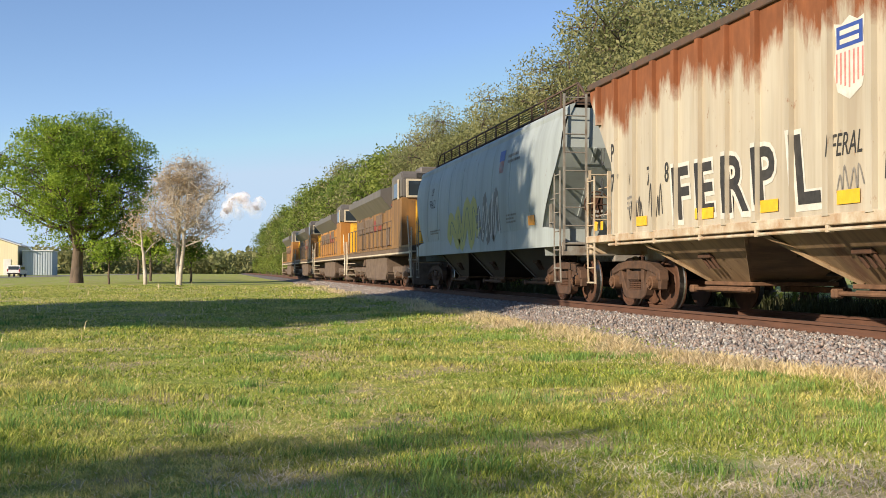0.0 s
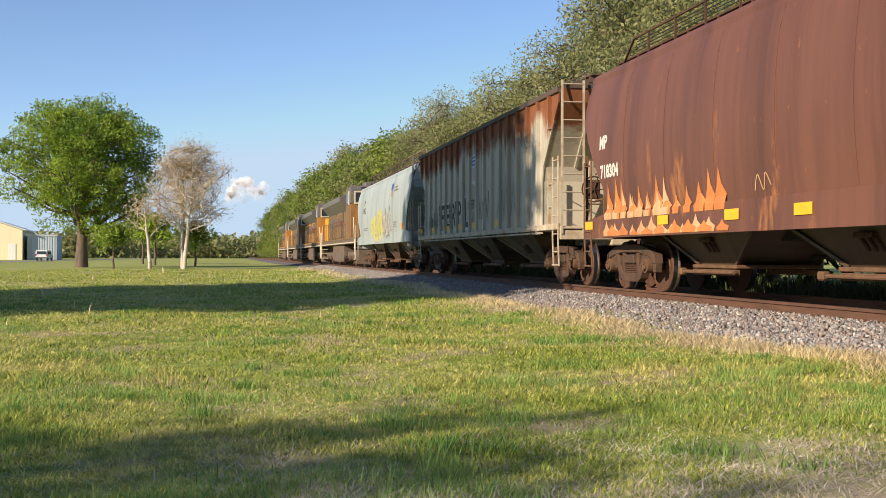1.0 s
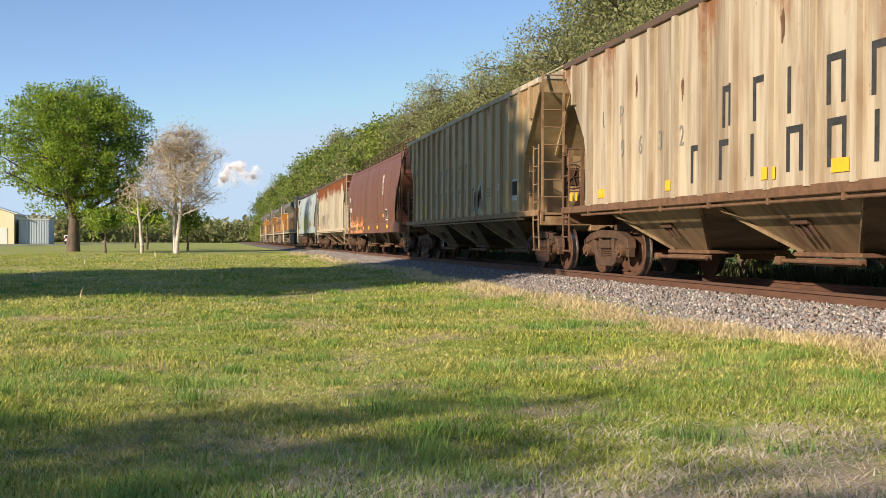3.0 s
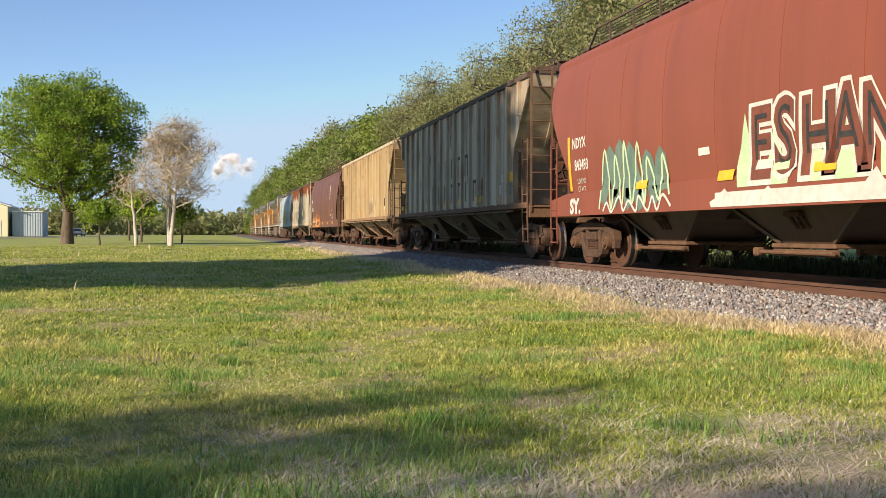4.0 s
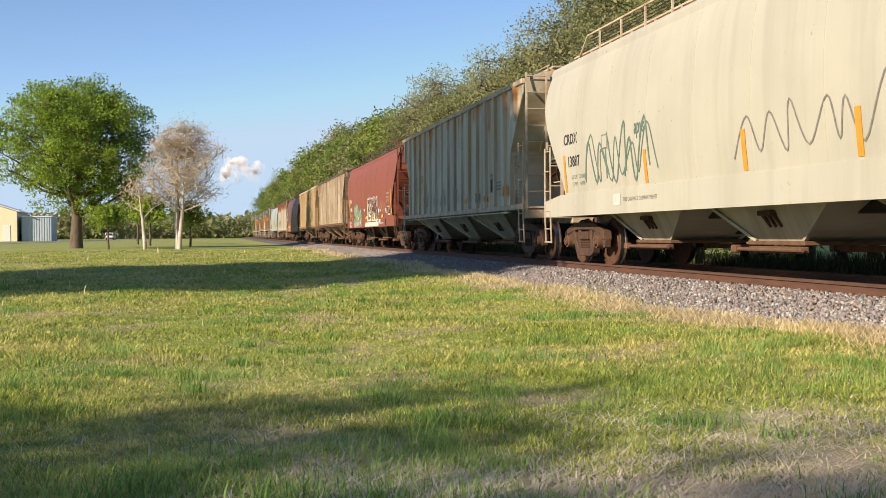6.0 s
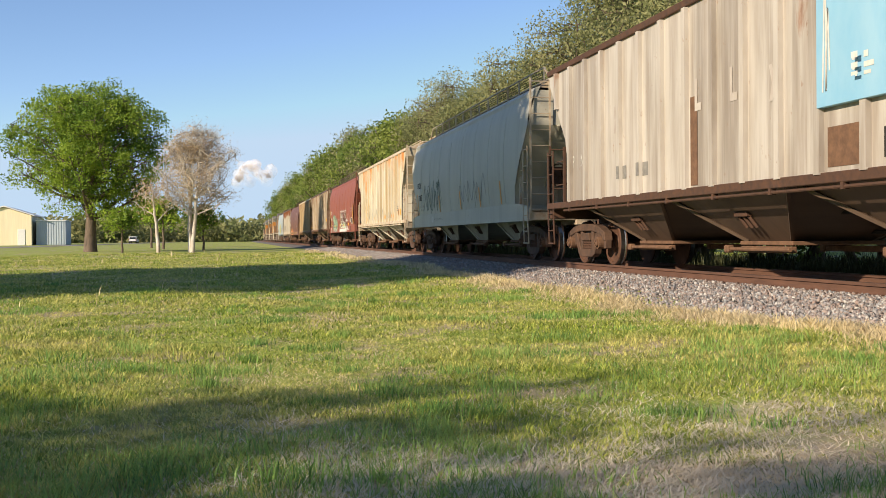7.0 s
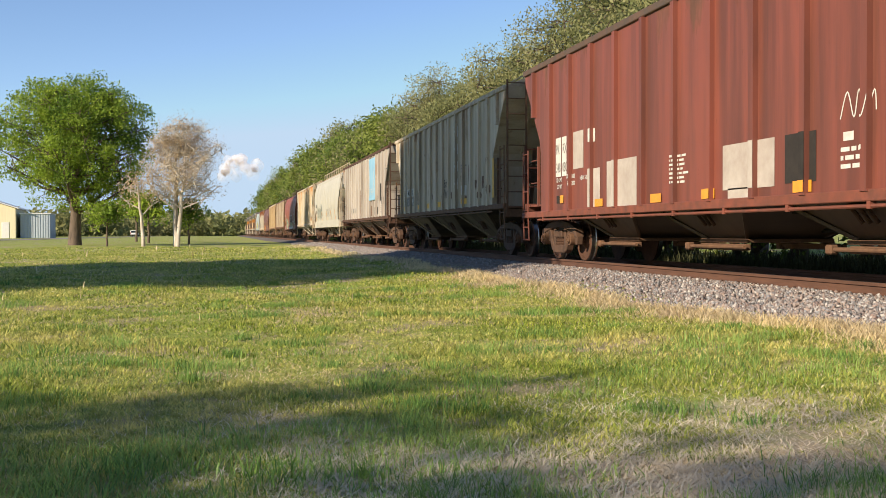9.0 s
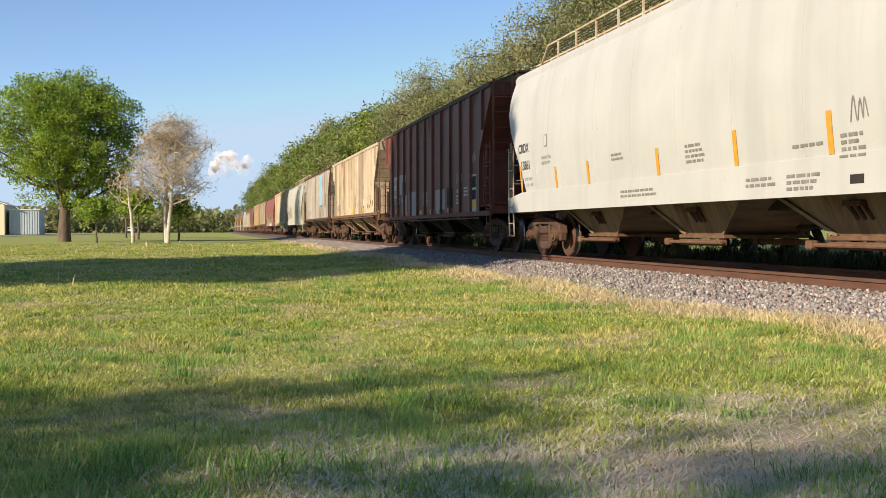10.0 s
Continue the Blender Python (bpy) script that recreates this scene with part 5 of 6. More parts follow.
# locomotives, cab towards the cars
LOCO_YELLOW = car_paint("armour_yellow_paint", (0.50, 0.225, 0.035), (0.30, 0.14, 0.045), (0.16, 0.08, 0.04), 0.38, 0.1, 0.8, seed=20.3)
LOCO_BRIGHT = car_paint("fresh_yellow_paint", (0.78, 0.42, 0.03), (0.62, 0.32, 0.03), (0.3, 0.14, 0.05), 0.0, 0.0, 0.3, seed=21.1)
LOCO_GREY = car_paint("grey_hood_paint", (0.17, 0.155, 0.14), (0.10, 0.09, 0.08), (0.14, 0.08, 0.05), 0.2, 0.0, 0.5, seed=22.4)
LOCO_UNDER = plain("dusty_underframe", (0.17, 0.12, 0.085), (0.09, 0.062, 0.045), 4, 0.85, 0, 0.4, 0.01)
RAIL_WHITE = plain("white_handrail_paint", (0.62, 0.55, 0.42), (0.45, 0.38, 0.28), 5, 0.6)
LOCO_RED = plain("dull_red_lettering", (0.24, 0.035, 0.025), (0.17, 0.04, 0.03), 5, 0.6)
LL = 21.4


def locomotive(label, paint):
    c = new("locomotive")
    tagged(c, label, "locomotive", "locomotives of the train")
    h = LL / 2
    bm = bmesh.new()
    block(bm, (-1.5, -h + 0.5, 1.30), (1.5, h - 0.5, 1.62), 0.02)
    block(bm, (-0.4, -h + 0.5, 0.8), (0.4, h - 0.5, 1.3), 0.02)
    part("frame", bm, LOCO_UNDER, c)
    bm = bmesh.new()
    block(bm, (-1.52, -h + 0.6, 1.58), (1.52, h - 0.6, 1.66))
    part("walkway", bm, paint, c)
    bm = bmesh.new()
    block(bm, (-1.05, -h + 5.0, 1.66), (1.05, h - 1.2, 3.75), 0.05)
    hood = part("hood", bm, paint, c)
    for k, y in enumerate(np.arange(-h + 5.6, h - 1.6, 0.86)):
        for s in (-1, 1):
            top = 3.45 if k % 5 else 2.75
            part("hood_door", block(bmesh.new(), (s * 1.065 - 0.035, y - 0.39, 1.80), (s * 1.065 + 0.035, y + 0.39, top), 0.012), paint, hood)
    part("hood_stripe", block(bmesh.new(), (-1.112, -h + 5.2, 3.52), (1.112, h - 1.4, 3.58)), LOCO_RED, hood)
    for k, y in enumerate((0.2, 1.1, 2.0, 2.9, 3.8)):
        part("name_bar", block(bmesh.new(), (-1.112, y - 0.3, 2.55), (-1.085, y + 0.3, 3.1), 0.004), LOCO_RED, hood)
    for s in (-1, 1):
        for y, w, z0, z1 in ((-h + 6.3, 0.8, 2.7, 3.5), (-h + 8.6, 0.5, 1.8, 2.6), (0.6, 0.9, 2.8, 3.3), (4.0, 1.5, 2.6, 3.25), (7.2, 1.2, 2.6, 3.25)):
            part("grille", block(bmesh.new(), (s * 1.095 - 0.03, y - w, z0), (s * 1.095 + 0.03, y + w, z1), 0.008), LOCO_UNDER, c)
    for s in (-1, 1):
        part("sill_stripe", block(bmesh.new(), (s * 1.505 - 0.012, -h + 0.6, 1.34), (s * 1.505 + 0.012, h - 0.6, 1.40)), RAIL_WHITE, c)
    bm = bmesh.new()
    slab(bm, [(-h + 5.0, 3.75), (h - 1.2, 3.75), (h - 1.2, 4.2), (h - 1.6, 4.35), (-h + 5.0, 4.35)], -1.0, 1.0)
    for y in (3.0, 5.2):
        rod(bm, (0, y, 4.3), (0, y, 4.45), 0.6, n=16)
    bmesh.ops.recalc_face_normals(bm, faces=bm.faces)
    part("hood_roof", bm, LOCO_GREY, c)
    bm = bmesh.new()
    for s in (-1, 1):
        vs = [bm.verts.new(p) for y in (-3.0, h - 2.0) for p in ((s * 1.02, y, 3.3), (s * 1.58, y, 3.95), (s * 1.58, y, 4.25), (s * 1.0, y, 4.40))]
        for q in ((0, 1, 5, 4), (1, 2, 6, 5), (2, 3, 7, 6), (0, 3, 2, 1), (4, 5, 6, 7)):
            bm.faces.new([vs[i] for i in q])
    bmesh.ops.recalc_face_normals(bm, faces=bm.faces)
    part("radiator_wing", bm, LOCO_GREY, c)
    bm = bmesh.new()
    slab(bm, [(-h + 2.6, 1.66), (-h + 5.0, 1.66), (-h + 5.0, 3.55), (-h + 2.6, 3.55)], -1.5, 1.5)
    bmesh.ops.recalc_face_normals(bm, faces=bm.faces)
    cab = part("cab", bm, paint, c)
    bm = bmesh.new()
    slab(bm, [(-h + 2.6, 3.55), (-h + 5.2, 3.55), (-h + 5.2, 4.55), (-h + 3.0, 4.62), (-h + 2.62, 4.3)], -1.48, 1.48)
    bmesh.ops.recalc_face_normals(bm, faces=bm.faces)
    bmesh.ops.bevel(bm, geom=list(bm.edges), offset=0.06, segments=2, affect="EDGES")
    part("cab_roof", bm, LOCO_GREY, c)
    for x0, x1 in ((-1.25, -0.1), (0.1, 1.25)):
        part("cab_window", block(bmesh.new(), (x0, -h + 2.555, 3.62), (x1, -h + 2.63, 4.22), 0.008), GLASS, cab)
    for s in (-1, 1):
        part("cab_window", block(bmesh.new(), (s * 1.48 - 0.03, -h + 3.3, 3.6), (s * 1.48 + 0.03, -h + 4.5, 4.2), 0.008), GLASS, cab)
    for x0, x1 in ((-1.32, -0.04), (0.04, 1.32)):
        bm = bmesh.new()
        for lo, hi in (((x0, 3.55), (x1, 3.63)), ((x0, 4.2), (x1, 4.28)), ((x0, 3.63), (x0 + 0.08, 4.2)), ((x1 - 0.08, 3.63), (x1, 4.2))):
            block(bm, (lo[0], -h + 2.53, lo[1]), (hi[0], -h + 2.64, hi[1]))
        part("window_frame", bm, RAIL_WHITE, cab)
    part("number_board", block(bmesh.new(), (-0.9, -h + 2.6, 4.32), (0.9, -h + 2.72, 4.52), 0.01), BLACK_INK, cab)
    part("air_conditioner", block(bmesh.new(), (-0.6, -h + 3.4, 4.58), (0.6, -h + 4.6, 4.86), 0.06), LOCO_GREY, c)
    part("exhaust_stack", block(bmesh.new(), (-0.5, 0.4, 4.3), (0.5, 1.6, 4.62), 0.05), DARK, c)
    part("engine_intake", block(bmesh.new(), (-1.12, -h + 5.1, 3.6), (1.12, -h + 7.2, 4.42), 0.08), LOCO_GREY, c)
    bm = bmesh.new()
    block(bm, (-1.56, -h + 3.15, 3.5), (-1.50, -h + 3.28, 4.3), 0.01)
    part("sun_visor", bm, RAIL_WHITE, cab)
    bm = bmesh.new()
    slab(bm, [(-h + 1.3, 1.66), (-h + 2.6, 1.66), (-h + 2.6, 3.5), (-h + 1.6, 3.35), (-h + 1.3, 3.1)], -0.95, 0.95)
    bmesh.ops.recalc_face_normals(bm, faces=bm.faces)
    bmesh.ops.bevel(bm, geom=list(bm.edges), offset=0.05, segments=2, affect="EDGES")
    nose = part("nose", bm, LOCO_BRIGHT, c)
    bm = bmesh.new()
    block(bm, (-0.55, -h + 1.275, 2.35), (0.55, -h + 1.29, 2.5))
    block(bm, (-0.16, -h + 1.27, 2.2), (0.16, -h + 1.285, 2.66))
    part("winged_emblem", bm, RAIL_WHITE, nose)
    bm = bmesh.new()
    for s in (-1, 1):
        for y in np.arange(-h + 5.2, h - 1.0, 1.35):
            rod(bm, (s * 1.47, y, 1.66), (s * 1.47, y, 2.75), 0.022, n=6)
        rod(bm, (s * 1.47, -h + 5.2, 2.75), (s * 1.47, h - 1.0, 2.75), 0.022, n=6)
    part("handrail", bm, LOCO_UNDER, c)
    for e in (-1, 1):
        for s in (-1, 1):
            bm = bmesh.new()
            for k in range(4):
                block(bm, (min(s * 1.1, s * 1.52), min(e * (h - 1.0), e * (h - 0.45)), 0.42 + k * 0.32), (max(s * 1.1, s * 1.52), max(e * (h - 1.0), e * (h - 0.45)), 0.46 + k * 0.32))
            rod(bm, (s * 1.5, e * (h - 0.45), 0.45), (s * 1.5, e * (h - 1.3), 2.75), 0.028, n=6)
            rod(bm, (s * 1.5, e * (h - 0.42), 0.45), (s * 1.5, e * (h - 0.42), 2.3), 0.028, n=6)
            part("step_rail", bm, RAIL_WHITE, c)
    bm = bmesh.new()
    slab(bm, [(-3.4, 0.55), (-3.1, 0.25), (3.1, 0.25), (3.4, 0.55), (3.4, 1.28), (-3.4, 1.28)], -1.35, 1.35)
    bmesh.ops.recalc_face_normals(bm, faces=bm.faces)
    bmesh.ops.bevel(bm, geom=list(bm.edges), offset=0.05, segments=2, affect="EDGES")
    part("fuel_tank", bm, LOCO_UNDER, c)
    bm = bmesh.new()
    for s in (-1, 1):
        rod(bm, (s * 1.25, -3.0, 1.42), (s * 1.25, 0.2, 1.42), 0.2, n=14)
        rod(bm, (s * 1.25, 0.5, 1.42), (s * 1.25, 2.6, 1.42), 0.2, n=14)
    part("air_tank", bm, LOCO_UNDER, c)
    bm = bmesh.new()
    part("pilot", block(bm, (-1.45, -h + 0.3, 0.15), (1.45, -h + 0.5, 0.95), 0.03), LOCO_UNDER, c)
    part("pilot", block(bmesh.new(), (-1.45, h - 0.5, 0.15), (1.45, h - 0.3, 0.95), 0.03), LOCO_UNDER, c)
    for e in (-1, 1):
        coupler(c, e, LL)
        y = e * (h - 4.0)
        base = truck(c, y, (-1.95, 0.0, 1.95))
        bm = bmesh.new()
        for s in (-1, 1):
            beam(bm, (s * 1.12, -2.6, 0.72), (s * 1.12, 2.6, 0.72), 0.16, 0.26, (1, 0, 0), 0.03)
            for k in (-1, 0, 1):
                beam(bm, (s * 1.13, k * 1.95 + 0.5, 0.78), (s * 1.13, k * 1.95 + 0.2, 0.35), 0.1, 0.16, (1, 0, 0), 0.02)
                rod(bm, (s * 1.18, k * 1.95 - 0.75, 0.55), (s * 1.18, k * 1.95 - 0.45, 0.55), 0.12, n=10)
        part("truck_frame", bm, LOCO_UNDER, base)
    return c


LOCO_DIRTY = car_paint("grimy_yellow_paint", (0.29, 0.15, 0.045), (0.11, 0.065, 0.035), (0.09, 0.05, 0.03), 0.55, 0.1, 1.0, seed=23.7)
locos = [
    locomotive("grimy brown-yellow diesel locomotive with grey roof and rear-facing cab", LOCO_DIRTY),
    locomotive("yellow diesel locomotive with grey roof and rear-facing cab", LOCO_YELLOW),
    locomotive("grimy brown-yellow diesel locomotive with grey roof and rear-facing cab", LOCO_DIRTY),
    locomotive("yellow diesel locomotive with grey roof and rear-facing cab", LOCO_YELLOW),
]


# ---- trees ----
BARK = plain("grey_brown_bark", (0.17, 0.125, 0.09), (0.08, 0.06, 0.045), 5, 0.95, 0, 0.8, 0.03, (1, 1, 0.25))
BARK_PALE = plain("pale_sycamore_bark", (0.62, 0.57, 0.48), (0.34, 0.27, 0.20), 3, 0.85, 0, 0.3, 0.02, (1, 1, 0.4))
LEAF_ELM = leafy("fresh_green_leaves", ((0.19, 0.30, 0.035), (0.44, 0.54, 0.07), (0.10, 0.18, 0.026)), 0.42, 0.5, 0.5)
LEAF_WOOD = leafy("olive_spring_leaves", ((0.19, 0.25, 0.05), (0.33, 0.37, 0.08), (0.13, 0.20, 0.045)), 0.42, 0.55, 0.12)
LEAF_BUD = leafy("grey_olive_budding_leaves", ((0.27, 0.27, 0.11), (0.40, 0.38, 0.18), (0.20, 0.23, 0.09)), 0.42, 0.6, 0.12)
LEAF_TAN = leafy("tan_budding_leaves", ((0.52, 0.37, 0.21), (0.70, 0.54, 0.33), (0.44, 0.31, 0.19)), 0.35, 0.7, 0.5)


def tubes(segs, n):
    """Tapered limbs of n sides: rows of (a, b, ra, rb)."""
    a, b = np.array([s[0] for s in segs]), np.array([s[1] for s in segs])
    ra, rb = np.array([s[2] for s in segs]), np.array([s[3] for s in segs])
    d = b - a
    d /= np.linalg.norm(d, axis=1)[:, None] + 1e-9
    ref = np.where(np.abs(d[:, 2:3]) > 0.9, [[1.0, 0, 0]], [[0, 0, 1.0]])
    x = np.cross(d, ref)
    x /= np.linalg.norm(x, axis=1)[:, None]
    y = np.cross(d, x)
    ang = np.arange(n) * 2 * math.pi / n
    ring = x[:, None, :] * np.cos(ang)[None, :, None] + y[:, None, :] * np.sin(ang)[None, :, None]
    v = np.concatenate([a[:, None, :] + ring * ra[:, None, None], b[:, None, :] + ring * rb[:, None, None]], axis=1).reshape(-1, 3)
    k = np.arange(n)
    f = np.stack([k, (k + 1) % n, (k + 1) % n + n, k + n], axis=1)
    f = (f[None] + (np.arange(len(segs)) * 2 * n)[:, None, None]).reshape(-1, 4)
    return v, f


def leaves(centres, spread, per, size, rng):
    n = len(centres) * per
    p = np.repeat(centres, per, axis=0) + np.clip(rng.normal(0, 1, (n, 3)), -1.35, 1.35) * np.array(spread)
    a = rng.normal(0, 1, (n, 3))
    a /= np.linalg.norm(a, axis=1)[:, None]
    b = np.cross(a, rng.normal(0, 1, (n, 3)))
    b /= np.linalg.norm(b, axis=1)[:, None]
    s = size * rng.uniform(0.6, 1.3, (n, 1))
    v = np.stack([p - a * s, p + b * s * 0.45, p + a * s, p - b * s * 0.45], axis=1).reshape(-1, 3)
    return v, np.arange(n * 4).reshape(-1, 4)


def make_tree(name, h, radius, base, girth, seed, leaf, bark, label, limbs=12, twigs=9, per=40, size=0.16, spread=0.5, stems=1, lean=0.0, top=0.5, limb_r=0.3):
    """A tapered trunk that forks into limbs and twigs, with a clump of leaves at every twig's end."""
    rng = np.random.default_rng(seed)
    segs, ends = [], []
    heart = np.array([lean * h * 0.3, 0.0, base * 0.8 + (h - base * 0.8) * 0.5])
    girdle = np.array([radius, radius, (h - base * 0.8) * 0.5])

    def hold(e):
        """Keeps a twig's end within the crown's lumpy round outline."""
        d = (e - heart) / girdle
        k = np.linalg.norm(d) + 1e-6
        rim = 0.90 + 0.24 * noise.noise(Vector(d / k) * 2.1 + Vector((seed, 0, 0)))
        if k > rim:
            e = heart + (e - heart) * rim / k * rng.uniform(0.86, 1.0)
        return e
    for st in range(stems):
        foot = np.array([rng.uniform(-0.4, 0.4), rng.uniform(-0.4, 0.4), 0.0]) if stems > 1 else np.zeros(3)
        p, r = foot - [0, 0, 0.1], girth
        spine = []
        steps = 9
        for k in range(steps):
            q = foot + np.array([lean * (k + 1) / steps * h * 0.5, 0, 0]) + np.array([rng.normal(0, 0.05 * h / 10), rng.normal(0, 0.05 * h / 10), (k + 1) / steps * h * 0.86])
            if stems > 1:
                q[:2] += foot[:2] * (k + 1) * 0.5
            r2 = girth * (1 - (k + 1) / steps) ** 0.8 + 0.03
            segs.append((p, q, r * (1.25 if k == 0 else 1), r2))
            spine.append((q, r2))
            p, r = q, r2
        for k in range(limbs):
            f = (k + rng.uniform(0, 1)) / limbs
            z0 = base / h + f * (0.84 - base / h)
            i = min(steps - 1, max(0, int(z0 / 0.86 * steps)))
            start, rr = spine[i]
            az = k * 2.4 + rng.uniform(-0.5, 0.5)
            g = (start[2] - base) / max(0.1, h - base)
            out = radius * math.sqrt(max(0.08, 1 - ((g - (1 - top) * 0.75) / (0.85)) ** 2)) * rng.uniform(0.7, 1.0)
            tip = start + np.array([math.cos(az) * out, math.sin(az) * out, rng.uniform(0.10, 0.34) * (h - start[2]) + 0.3])
            tip = hold(tip)
            mid = start + (tip - start) * 0.5 + np.array([0, 0, -0.04 * out + rng.normal(0, 0.15)])
            rl = max(0.035, rr * limb_r * 1.5)
            segs.append((start, mid, rl, rl * 0.6))
            segs.append((mid, tip, rl * 0.6, 0.025))
            for _ in range(twigs):
                t = rng.uniform(0.25, 1.0)
                b0 = start + (mid - start) * t * 2 if t < 0.5 else mid + (tip - mid) * (t - 0.5) * 2
                e = b0 + rng.normal(0, 1, 3) * np.array([0.2, 0.2, 0.17]) * radius * 0.9 + [0, 0, 0.06 * radius]
                if e[2] < base * 0.7:
                    e[2] = base * 0.7 + rng.uniform(0, 0.5)
                e = hold(e)
                segs.append((b0, e, 0.03, 0.010))
                ends.append(e)
        for _ in range(twigs * 2):
            e = spine[-2][0] + rng.normal(0, 1, 3) * np.array([0.22, 0.22, 0.13]) * radius
            e = hold(e)
            segs.append((spine[-3][0], e, 0.03, 0.01))
            ends.append(e)
    root = new(name)
    stout = [s for s in segs if s[2] > 0.031]
    fine = [s for s in segs if s[2] <= 0.031]
    v, f = tubes(stout, 6)
    v2, f2 = tubes(fine, 3)
    fast_mesh("trunk", np.concatenate([v, v2]), np.concatenate([f, f2 + len(v)]), bark, root)
    v, f = leaves(np.array(ends), (spread, spread, spread * 0.75), per, size, rng)
    fast_mesh("crown", v, f, leaf, root)
    return tagged(root, label, "tree")


def put(ob, x, y, turn=0.0, sc=1.0):
    ob.scale = (sc, sc, sc)
    ob.matrix_basis = pose(x, y, lie(x, y) - 0.05, 0, 0, turn) @ Matrix.Diagonal((sc, sc, sc, 1))
    return ob


elm = make_tree("elm_tree", 14.2, 7.0, 1.7, 0.50, 11, LEAF_ELM, BARK, "large round green elm tree on the lawn", 44, 20, 80, 0.115, 0.40, top=0.70)
put(elm, -11.5, 90.0, 0, 1.0)
syc = make_tree("sycamore_tree", 9.8, 3.5, 2.2, 0.15, 12, LEAF_TAN, BARK_PALE, "pale-barked budding sycamore tree with tan twigs", 20, 20, 13, 0.05, 0.32, stems=3, lean=0.2, top=0.75)
put(syc, -2.9, 78.0, 0, 1.0)
birch = make_tree("sycamore_tree", 6.0, 1.7, 2.2, 0.14, 13, LEAF_TAN, BARK_PALE, "slender leaning tree with a white trunk", 8, 8, 8, 0.09, 0.4, lean=-0.14)
put(birch, -5.25, 77.0, 0, 0.95)
sapling = make_tree("young_tree", 4.4, 1.9, 1.5, 0.09, 14, LEAF_ELM, BARK, "small young green tree on the lawn", 9, 8, 22, 0.16, 0.4)
put(sapling, -8.4, 84.0, 0, 0.8)
for x, y, a, s in ((-2.6, 93, 80, 0.9), (-7.0, 110, 160, 1.2), (-9.5, 128, 200, 1.3)):
    put(copy_thing(sapling, pose(0, 0, 0)), x, y, a, s)

# trees beyond the left of the view, whose shade falls on the lawn and the passing cars
shade = make_tree("elm_tree", 21.5, 8.6, 2.2, 0.45, 15, LEAF_ELM, BARK, "tall leafy elm tree beside the lawn", 44, 22, 52, 0.38, 0.95, top=0.6)
put(shade, -19.5, 16.4)
for hh, rr, sd, x, y, many in ((9.4, 2.5, 16, -16.2, -4.7, 5), (10.8, 4.0, 17, -15.1, -9.3, 13)):
    low = make_tree("elm_tree", hh, rr, 1.6, 0.26, sd, LEAF_ELM, BARK, "leafy round-topped elm tree behind the lawn", 26, 16, many, 0.18, 0.50, top=0.7)
    put(low, x, y, 130)

# the woods behind the track
def wood_tree(seed, h, radius, base, leaf, words_, per, size):
    return make_tree("woodland_tree", h, radius, base, 0.19, seed, leaf, BARK, words_ + " woodland tree behind the track", 20, 13, per, size, 0.44, top=0.6)


wood_kinds = [
    wood_tree(21, 12.5, 4.2, 1.0, LEAF_WOOD, "olive-green spring", 110, 0.10),
    wood_tree(22, 11.0, 3.8, 0.9, LEAF_WOOD, "olive-green spring", 110, 0.10),
    wood_tree(23, 13.5, 4.0, 1.6, LEAF_BUD, "grey-green budding", 56, 0.085),
    wood_tree(24, 10.5, 3.6, 0.8, LEAF_BUD, "grey-green budding", 80, 0.09),
]
far_kinds = [
    wood_tree(25, 12.5, 4.2, 1.0, LEAF_WOOD, "olive-green spring", 34, 0.15),
    wood_tree(26, 11.0, 3.8, 0.9, LEAF_WOOD, "olive-green spring", 34, 0.15),
    wood_tree(27, 13.0, 4.0, 1.4, LEAF_BUD, "grey-green budding", 28, 0.13),
    wood_tree(28, 10.5, 3.6, 0.8, LEAF_BUD, "grey-green budding", 28, 0.135),
]
bush = make_tree("shrub", 4.6, 2.6, 0.2, 0.07, 25, LEAF_WOOD, BARK, "leafy green shrub at the edge of the woods", 11, 9, 30, 0.12, 0.45, stems=2, top=0.7)
rw = random.Random(5)
spots = []
y = 14.0
while y < 330:
    for row, x0 in enumerate((16.5, 21.0)):
        spots.append((row, x0 + rw.uniform(-1.2, 1.2) - max(0, (y - 150) * 0.012), y + rw.uniform(-2, 2) + row * 2.4))
    y += 4.9 + max(0, (y - 60) * 0.012)
first = set()
for row, x, y in spots:
    k = rw.choice((0, 0, 1, 1, 2, 3)) if y > 90 else rw.choice((2, 3, 2)) if y > 45 else rw.choice((0, 1, 2, 2, 3))
    sc = rw.uniform(0.86, 1.06) * (1.08 if y < 62 else 1.02 if y < 85 else 1.24 if y < 110 else 1.32)
    if 52 < y < 62 and x > 18:
        k, sc = 2, 1.28
    near = y < 88 and (row == 0 or y < 62)
    t = (wood_kinds if near else far_kinds)[k]
    ob = t if t.name not in first else copy_thing(t, pose(0, 0, 0))
    first.add(t.name)
    tagged(put(ob, x, y, rw.uniform(0, 360), sc), group="woodland trees")
y = 10.0
fresh = True
while y < 330:
    ob = bush if fresh else copy_thing(bush, pose(0, 0, 0))
    fresh = False
    tagged(put(ob, 13.6 + rw.uniform(-0.6, 0.9) - max(0, (y - 150) * 0.010), y, rw.uniform(0, 360), rw.uniform(0.75, 1.15)), group="shrubs along the woods")
    y += rw.uniform(2.6, 4.2) + max(0, (y - 60) * 0.01)


